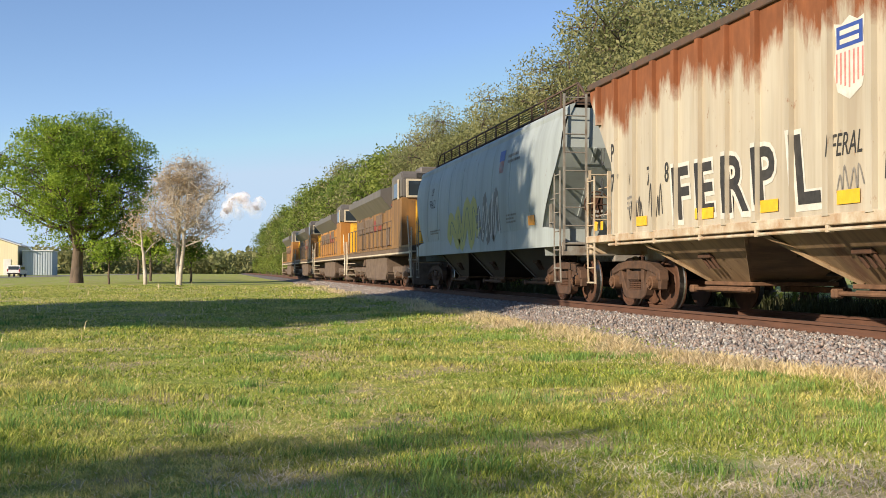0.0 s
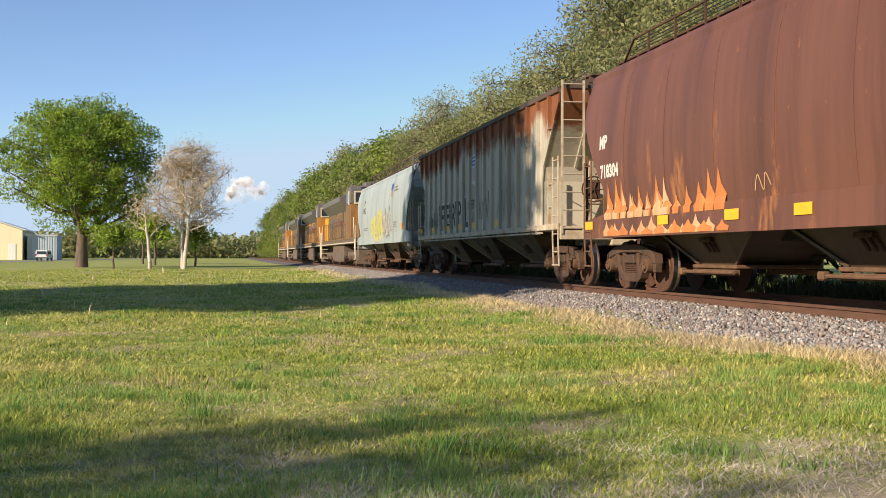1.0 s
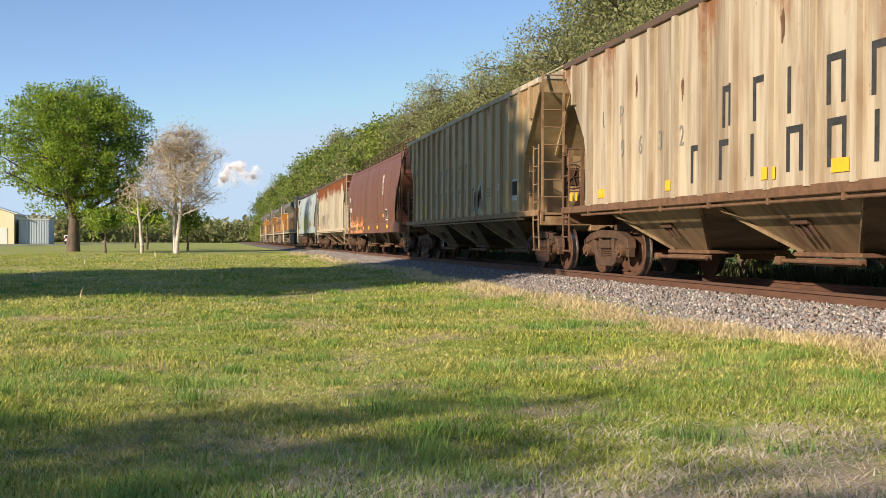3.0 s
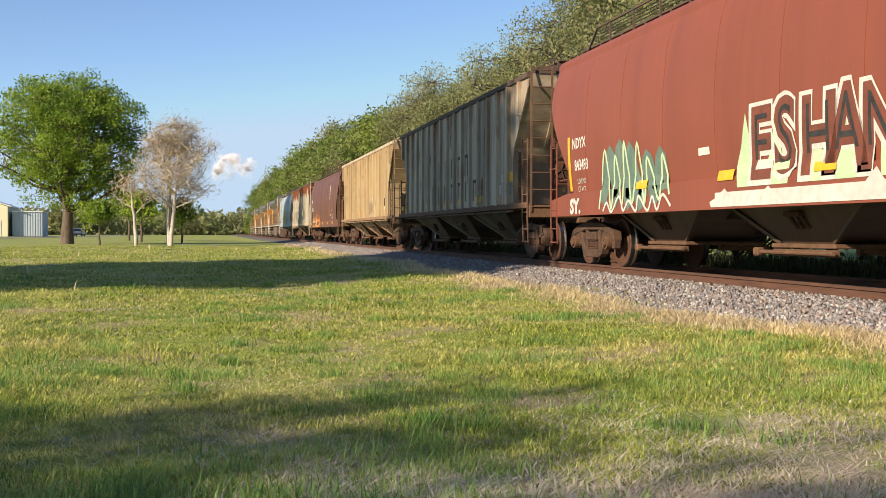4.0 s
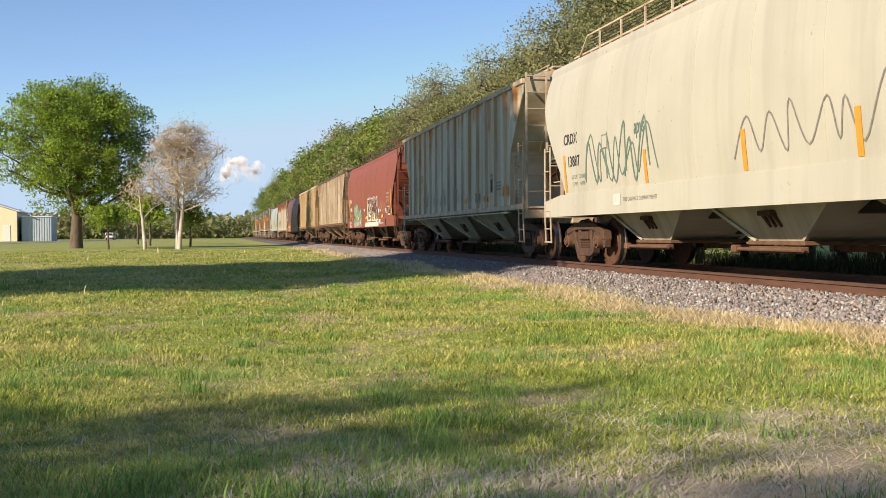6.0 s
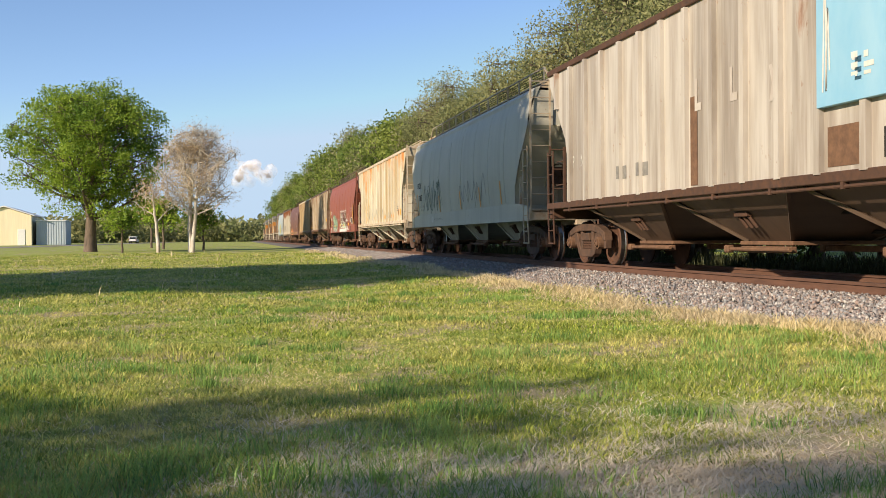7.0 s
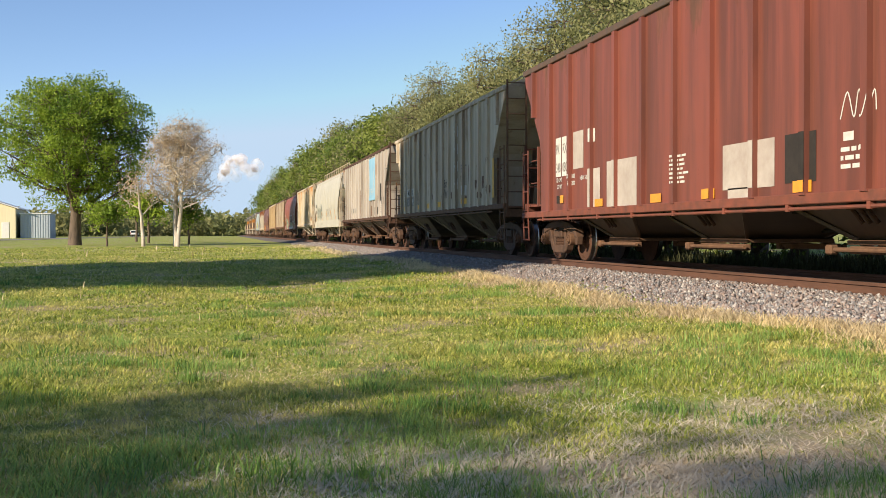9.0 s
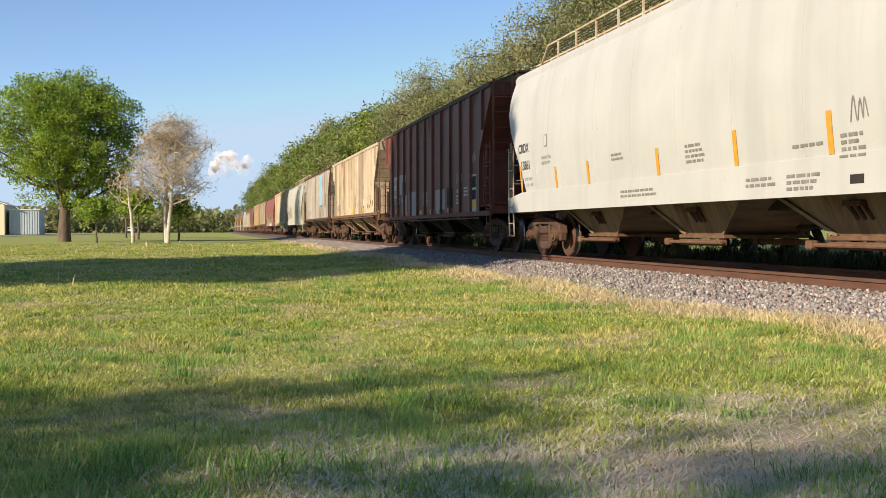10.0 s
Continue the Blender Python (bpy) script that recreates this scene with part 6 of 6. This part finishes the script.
def far_woods():
    rng = np.random.default_rng(31)
    n = 620
    x = rng.uniform(-150, 40, n)
    y = 400 + rng.uniform(-40, 60, n) - np.abs(x) * 0.3
    hgt = rng.uniform(5.0, 9.5, n)
    c = np.repeat(np.stack([x, y, hgt], 1), 12, axis=0)
    c[:, 2] *= rng.uniform(0.05, 0.95, len(c))
    c[:, :2] += rng.normal(0, 2.6, (len(c), 2))
    v, f = leaves(c, (1.5, 1.5, 0.9), 6, 1.0, rng)
    tagged(fast_mesh("far_woods", v, f, LEAF_BUD), "hazy grey-green line of distant woods", "woods", kind="stuff")


far_woods()

# ---- road, barn, shed, car, cloud ----
ASPHALT = plain("pale_road_surface", (0.30, 0.28, 0.25), (0.22, 0.20, 0.18), 3, 0.9, 0, 0.2, 0.01, (1, 1, 1), "World")


def make_road():
    bm = bmesh.new()
    line = [(-46, 60), (-36, 120), (-31.2, 170), (-26.5, 260), (-22.5, 340), (-16, 430)]
    rows = []
    for k, (x, y) in enumerate(line):
        a, b = Vector(line[max(0, k - 1)]), Vector(line[min(len(line) - 1, k + 1)])
        d = (b - a).normalized()
        rows.append([bm.verts.new((x + s * d.y * 3.4, y - s * d.x * 3.4, 0.02)) for s in (-1, 1)])
    for a, b in zip(rows, rows[1:]):
        bm.faces.new((a[0], a[1], b[1], b[0]))
    tagged(part("road", bm, ASPHALT), "pale grey country road across the field", "road", kind="structure")


make_road()
CREAM_METAL = plain("cream_metal_siding", (0.84, 0.74, 0.50), (0.76, 0.66, 0.43), 2, 0.6, 0, 0.2, 0.01, (4, 4, 0.2))
GREY_METAL = plain("grey_metal_siding", (0.46, 0.52, 0.56), (0.38, 0.43, 0.47), 2, 0.6, 0, 0.2, 0.01, (4, 4, 0.2))
ROOF_METAL = plain("white_metal_roof", (0.82, 0.80, 0.76), (0.74, 0.72, 0.68), 2, 0.5, 0, 0.1)


def make_barn():
    b = new("barn")
    tagged(b, "cream metal barn with a white gabled roof", "barn")
    bm = bmesh.new()
    w, d, e, p = 3.3, 14.0, 3.9, 5.0
    front = [(-w, 0), (w, 0), (w, e), (0, p), (-w, e)]
    rows = [[bm.verts.new((x, y, z)) for x, z in front] for y in (0, d)]
    bm.faces.new(rows[0])
    bm.faces.new(rows[1][::-1])
    for i in range(5):
        bm.faces.new((rows[0][(i + 1) % 5], rows[0][i], rows[1][i], rows[1][(i + 1) % 5]))
    part("wall", bm, CREAM_METAL, b)
    bm = bmesh.new()
    for s in (-1, 1):
        beam(bm, (s * (w + 0.4) / 2, -0.3, (e + p) / 2 + 0.06), (s * (w + 0.4) / 2, d + 0.3, (e + p) / 2 + 0.06), math.hypot(w + 0.4, p - e + 0.1), 0.12, (s * w, 0, e - p))
    part("roof", bm, ROOF_METAL, b)
    bm = bmesh.new()
    block(bm, (1.6, -0.06, 0), (2.5, 0.0, 2.1), 0.01)
    part("door", bm, ROOF_METAL, b)
    b.matrix_basis = pose(-45.4, 226.0, 0, 0, 0, 4) @ Matrix.Diagonal((1.55, 1.55, 1.55, 1))
    s = new("shed")
    tagged(s, "grey corrugated metal shed beside the barn", "shed")
    bm = bmesh.new()
    block(bm, (0, 0, 0), (3.7, 9, 3.2), 0.03)
    part("wall", bm, GREY_METAL, s)
    bm = bmesh.new()
    for k in range(11):
        block(bm, (0.1 + k * 0.32, -0.05, 0.05), (0.24 + k * 0.32, 0.0, 3.15), 0.01)
    part("siding_rib", bm, GREY_METAL, s)
    bm = bmesh.new()
    block(bm, (-0.1, -0.15, 3.2), (3.8, 9.15, 3.32), 0.02)
    part("roof", bm, ROOF_METAL, s)
    s.matrix_basis = pose(-39.7, 228.0, 0, 0, 0, 4) @ Matrix.Diagonal((1.55, 1.55, 1.55, 1))


make_barn()
CAR_WHITE = plain("white_car_paint", (0.74, 0.74, 0.72), (0.66, 0.66, 0.64), 4, 0.35, 0, 0.02)
TAIL_RED = plain("red_tail_lamp", (0.4, 0.02, 0.02), (0.3, 0.02, 0.02), 9, 0.3)


def make_pickup():
    c = new("utility_vehicle")
    tagged(c, "white utility vehicle driving away along the road", "car")
    bm = bmesh.new()
    slab(bm, [(-2.4, 0.4), (2.4, 0.4), (2.45, 0.9), (1.2, 1.05), (0.7, 1.72), (-2.25, 1.75), (-2.42, 1.0)], -0.95, 0.95)
    bmesh.ops.recalc_face_normals(bm, faces=bm.faces)
    bmesh.ops.bevel(bm, geom=list(bm.edges), offset=0.07, segments=2, affect="EDGES")
    body = part("body", bm, CAR_WHITE, c)
    bm = bmesh.new()
    block(bm, (-0.75, -2.44, 1.08), (0.75, -2.34, 1.6), 0.02)
    for s in (-1, 1):
        block(bm, (s * 0.955 - 0.015, -2.0, 1.1), (s * 0.955 + 0.015, 0.6, 1.58), 0.006)
    part("window", bm, GLASS, body)
    for s in (-1, 1):
        bm = bmesh.new()
        block(bm, (s * 0.86 - 0.08, -2.46, 0.8), (s * 0.86 + 0.08, -2.40, 1.2), 0.01)
        part("tail_lamp", bm, TAIL_RED, body)
    bm = bmesh.new()
    block(bm, (-0.92, -2.5, 0.42), (0.92, -2.38, 0.6), 0.02)
    part("bumper", bm, DARK, c)
    for s in (-1, 1):
        for y in (-1.5, 1.5):
            bm = bmesh.new()
            turned(bm, [(0.72, 0.22), (0.72, 0.36), (0.93, 0.36), (0.93, 0.22)], 18, s)
            bmesh.ops.recalc_face_normals(bm, faces=bm.faces)
            o = part("wheel", bm, RUBBER, c)
            o.matrix_basis = pose(0, y, 0.36)
    return c


pickup = make_pickup()


def make_cloud():
    m, t, p = nodes_of("cloud_white_glow")
    p.inputs["Base Color"].default_value = (0.82, 0.80, 0.80, 1)
    p.inputs["Roughness"].default_value = 1.0
    p.inputs["Specular IOR Level"].default_value = 0.0
    # weak pinkish glow, added to lighten the cloud's dark side
    p.inputs["Emission Color"].default_value = (1.0, 0.84, 0.86, 1)
    p.inputs["Emission Strength"].default_value = 0.18
    soft = span(t, noise_at(t, 0.03, (1, 1, 1), (0, 0, 0), 5), 0.3, 0.7, 0.09, 0.36)
    # alpha drops towards the base, standing in for haze
    co = t.nodes.new("ShaderNodeTexCoord")
    sp = t.nodes.new("ShaderNodeSeparateXYZ")
    t.links.new(co.outputs["Object"], sp.inputs[0])
    t.links.new(calc(t, "MULTIPLY", soft, span(t, sp.outputs["Z"], -60, 25, 0.05, 1.0)), p.inputs["Alpha"])
    bm = bmesh.new()
    r = random.Random(8)
    for k in range(34):
        u = r.uniform(-1, 1)
        top = 34 * (1 - abs(u - 0.15) ** 1.4)
        z = r.uniform(-50, top)
        s = r.uniform(10, 20) * (0.7 if z > 10 else 1)
        bmesh.ops.create_icosphere(bm, subdivisions=2, radius=s, matrix=Matrix.Translation((u * 52, r.uniform(-20, 20), z)))
    for v in bm.verts:
        v.co += noise.noise_vector(v.co * 0.07) * 5
    for f in bm.faces:
        f.smooth = True
    ob = part("cloud", bm, m)
    ob.matrix_basis = pose(58, 3065, 200)
    tagged(ob, "small white cumulus cloud low over the horizon", "cloud", kind="structure")


make_cloud()


# ---- grass, weeds, stones ----
def patchy(x, y, scale, seed):
    return np.array([noise.noise(Vector((a * scale + seed, b * scale - seed, seed * 0.37))) for a, b in zip(x, y)])


def heights(x, y):
    roll = 0.05 * np.sin(x * 0.35 + 0.6) * np.sin(y * 0.23 + 1.0) + 0.03 * np.sin(x * 0.9 + y * 0.5)
    rise = np.where(x < 12, 0.10 * np.clip((x - 2.5) / 3.0, 0, 1), 0.10)
    return (roll + rise) * np.clip(1.0 - (y - 70.0) / 60.0, 0, 1) - 0.02


def blades(name, x, y, tall, wide, lean, material, rng, label):
    n = len(x)
    z = heights(x, y)
    az = rng.uniform(0, 2 * math.pi, n)
    dx, dy = np.cos(az), np.sin(az)
    h = tall * rng.uniform(0.55, 1.25, n)
    l = h * lean * rng.uniform(0.3, 1.6, n)
    wx, wy = -np.sin(az) * wide * 0.5, np.cos(az) * wide * 0.5
    base = np.stack([x, y, z - 0.01], 1)
    mid = base + np.stack([dx * l * 0.35, dy * l * 0.35, h * 0.6], 1)
    tip = base + np.stack([dx * l, dy * l, h], 1)
    w = np.stack([wx, wy, np.zeros(n)], 1)
    v = np.stack([base - w, base + w, mid + w * 0.75, tip, mid - w * 0.75], axis=1).reshape(-1, 3)
    i = np.arange(n)[:, None, None] * 5
    ob = fast_mesh(name, v, (i + np.array([[[0, 1, 2], [0, 2, 4], [4, 2, 3]]])).reshape(-1, 3), material)
    return tagged(ob, label, "grass", kind="stuff")


def fan(rng, n, r0, r1, power=1.0):
    """Spots over the lawn in front of the camera's place, thinning with distance."""
    u = rng.uniform(0, 1, n)
    r = r0 * (r1 / r0) ** (u ** power)
    a = np.radians(rng.uniform(-17, 44, n))
    return r * np.sin(a), r * np.cos(a), r


STRAW_BLADE = leafy("bleached_straw_blades", ((0.86, 0.76, 0.60), (0.62, 0.52, 0.38), (0.80, 0.72, 0.58)), 0.25, 0.6, 0.9)


def clumps(rng, cx, cy, s, per):
    """Spots round each centre, for tufts of per blades."""
    n = len(cx) * per
    return np.repeat(cx, per) + rng.normal(0, 1, n) * np.repeat(s, per), np.repeat(cy, per) + rng.normal(0, 1, n) * np.repeat(s, per)


# dull weeds, their colour lowered further for the shade the train throws
WEED_BLADE = leafy("shade_darkened_weed_blades", ((0.06, 0.07, 0.035), (0.15, 0.14, 0.07), (0.10, 0.11, 0.05)), 0.3, 0.6, 0.8)


def lay_grass():
    rng = np.random.default_rng(41)
    x, y, r = fan(rng, 430000, 2.6, 75.0, 0.9)
    ragged = EDGE + 0.16 * np.sin(y * 0.9) + 0.12 * np.sin(y * 2.3 + 1)
    ok = x < ragged + rng.normal(0, 0.08, len(x))
    x, y, r, ragged = x[ok], y[ok], r[ok], ragged[ok]
    dry = patchy(x, y, 0.55, 3.1) + 0.6 * patchy(x, y, 1.7, 8.3)
    straw_here = np.clip((5.0 - r) / 0.9, 0, 1) * np.clip((x - 0.15) / 0.4, 0, 1)
    edge = np.exp(-((ragged - 0.28 - x) / 0.42) ** 2)
    chance = 0.12 + np.clip((dry - 0.06) * 2.0, 0, 0.6) * 0.7 + straw_here * np.clip(1.0 + 1.6 * dry, 0.25, 1.0) + edge * 0.95
    straw = rng.uniform(0, 1, len(x)) < chance
    far = np.maximum(1.0, r / 5.5)
    g = ~straw
    lush = patchy(x[g], y[g], 0.9, 6.6) + 0.5 * patchy(x[g], y[g], 3.1, 2.2)
    blades("lawn_grass", x[g], y[g], 0.038 * (1 + 0.7 * np.clip(lush, -0.6, 1)) * far[g] ** 0.22, 0.0066 * far[g] ** 0.9, 1.2, GREEN_BLADE, rng, "short green lawn grass with yellowish patches")
    e = edge[straw]
    blades("dry_grass", x[straw], y[straw], (0.024 + 0.075 * e) * far[straw] ** 0.2, 0.0062 * far[straw] ** 0.9, 2.6 - 1.4 * e, DRY_BLADE, rng, "straw-coloured dry grass along the ballast and in bare patches")
    # darker taller tufts
    cx, cy, cr = fan(rng, 620, 2.9, 26.0, 1.0)
    ok = (cx < EDGE - 0.7) & (patchy(cx, cy, 0.6, 12.0) > -0.05)
    cx, cy, cr = cx[ok], cy[ok], cr[ok]
    per = 100
    tx, ty = clumps(rng, cx, cy, rng.uniform(0.05, 0.15, len(cx)) * 1.2, per)
    f = np.repeat(np.maximum(1, cr / 6), per)
    blades("grass_tuft", tx, ty, np.repeat(rng.uniform(0.045, 0.085, len(cx)), per) * f ** 0.2, 0.005 * f ** 0.8, 0.8, TUFT_BLADE, rng, "darker taller grass tufts standing in the lawn")
    # bleached mown straw lying in the bare patches
    n = 150000
    sx, sy, sr = fan(rng, n, 2.9, 9.5, 1.0)
    bare = patchy(sx, sy, 0.9, 15.0) + 0.5 * patchy(sx, sy, 2.4, 5.0)
    want = np.clip(0.45 + 1.8 * bare, 0, 1) * np.clip((7.4 - sr) / 3.0, 0.05, 1) * np.clip((sx + 0.3) / 0.7, 0.08, 1)
    want = np.maximum(want, 0.85 * np.clip((5.0 - sr) / 0.9, 0, 1) * np.clip((sx - 0.15) / 0.4, 0, 1) * np.clip(0.8 + bare, 0.2, 1))
    ok = (sx < EDGE - 0.3) & (rng.uniform(0, 1, n) < want)
    sx, sy, sr = sx[ok], sy[ok], sr[ok]
    blades("loose_straw", sx, sy, 0.030 * rng.uniform(0.4, 1.4, len(sx)), 0.0070 * np.maximum(1, sr / 6), 3.0, STRAW_BLADE, rng, "bleached mown straw lying in the bare patches of the lawn")
    # coarse clumps with broad blades
    cx, cy, cr = fan(rng, 85, 3.3, 11.0, 1.0)
    ok = (cx < EDGE - 0.8) & (patchy(cx, cy, 0.9, 15.0) < 0.18)
    cx = np.concatenate([cx[ok], [2.22, 2.4, 1.06, 1.39, 0.19, -0.02, 0.9, 2.6, 0.5, -0.3]])
    cy = np.concatenate([cy[ok], [5.38, 5.2, 4.47, 3.8, 4.0, 4.57, 6.45, 4.86, 3.9, 4.3]])
    per = 110
    tx, ty = clumps(rng, cx, cy, rng.uniform(0.05, 0.11, len(cx)) * 1.2, per)
    blades("coarse_grass", tx, ty, np.repeat(rng.uniform(0.06, 0.11, len(cx)), per), 0.0068, 0.9, TUFT_BLADE, rng, "coarse broad-bladed grass clumps standing in the lawn")
    # pale seed stalks and tall rough grass towards the woods
    n = 26000
    wx, wy = rng.uniform(11.2, 14.5, n), 5 + 75 * rng.uniform(0, 1, n) ** 1.5
    blades("rough_grass", wx, wy, 0.42 * rng.uniform(0.4, 1.2, n), 0.014 + 0.0006 * wy, 0.4, WEED_BLADE, rng, "tall rough grass between track and woods")
    n = 320
    wx, wy, wr = fan(rng, n, 12, 70, 1.0)
    ok = wx < EDGE - 0.5
    blades("seed_stalk", wx[ok], wy[ok], 0.11 + 0.003 * wr[ok], 0.006 * np.maximum(1, wr[ok] / 7), 0.3, DRY_BLADE, rng, "pale seed stalks standing above the lawn")


lay_grass()


def stone_shapes(rng, n=9):
    """Angular crushed stones."""
    out = []
    for k in range(n):
        bm = bmesh.new()
        for _ in range(11):
            p = rng.uniform(-1, 1, 3)
            p /= max(abs(p)) ** 0.6
            bm.verts.new(p * (0.52, 0.46, 0.42))
        bmesh.ops.convex_hull(bm, input=bm.verts)
        bmesh.ops.delete(bm, geom=[v for v in bm.verts if not v.link_faces], context="VERTS")
        bmesh.ops.triangulate(bm, faces=bm.faces)
        bm.verts.index_update()
        out.append((np.array([v.co[:] for v in bm.verts]), np.array([[v.index for v in f.verts] for f in bm.faces])))
        bm.free()
    return out


def lay_stones():
    rng = np.random.default_rng(51)
    shapes = stone_shapes(rng)
    singles = []
    for k, (sv, sf) in enumerate(shapes):
        me = bpy.data.meshes.new("stone")
        me.from_pydata([tuple(p) for p in sv], [], [tuple(int(i) for i in f) for f in sf])
        me.materials.append(STONE)
        singles.append(me)
    V, F, at = [], [], 0
    n = 46000
    y = 7.5 + 75 * rng.uniform(0, 1, n) ** 2.0
    x = TRACK - rng.uniform(0.80, 3.0, n)
    d = TRACK - x
    ok = rng.uniform(0, 1, n) < np.where(d > 2.7, 0.5, 1.0)
    x, y = x[ok], y[ok]
    size = rng.uniform(0.036, 0.070, len(x)) * np.maximum(1, y / 26) ** 0.7
    near = 0
    for a, b, s in zip(x, y, size):
        m = Euler(rng.uniform(0, 6.28, 3)).to_matrix()
        z = max(bed_height(a), lie(a, b) - 0.01) + rng.uniform(-0.012, 0.016)
        k = int(rng.integers(len(shapes)))
        sc = s * np.array([1.0, rng.uniform(0.7, 1.0), rng.uniform(0.6, 0.9)])
        if 11.0 < b < 13.5 and 1.5 < TRACK - a < 2.6 and near < 300:
            o = new("stone", singles[k])
            o.parent = bed
            o.matrix_basis = Matrix.Translation((a, b, z)) @ m.to_4x4() @ Matrix.Diagonal((*sc, 1))
            near += 1
            continue
        sv, sf = shapes[k]
        V.append((sv * sc) @ np.array(m).T + (a, b, z))
        F.append(sf + at)
        at += len(sv)
    tagged(fast_mesh("ballast_stone", np.concatenate(V), np.concatenate(F), STONE, bed), kind="stuff")


lay_stones()


# ---- what moves ----
SPEED = 18.52
LEAD = 24.6          # where the last gap stands at the end
TRUCK_R = 0.458


def motions():
    for k, c in enumerate(cars):
        y = LEAD + (len(cars) - 1 - k) * PITCH - PITCH / 2
        walk(c, [(t, pose(TRACK, y + SPEED * (t - 10), RAIL)) for t in (0, 2.5, 5, 7.5, 10)])
    y = LEAD + (len(cars) - 1) * PITCH + LL / 2
    for k, c in enumerate(locos):
        walk(c, [(t, pose(TRACK, y + k * LL + SPEED * (t - 10), RAIL)) for t in (0, 2.5, 5, 7.5, 10)])
    spin = math.degrees(SPEED / FPS / 0.458)
    turns = [(f / FPS, -spin * f) for f in range(301)]
    for o, a in wheelsets:
        walk(o, [(t, pose(0, a, TRUCK_R, r)) for t, r in turns])
    walk(pickup, [(t, pose(-31.0 + 0.8 * t, 174.0 + 15.6 * t, 0.03, 0, 0, -3)) for t in (0, 5, 10)])


motions()
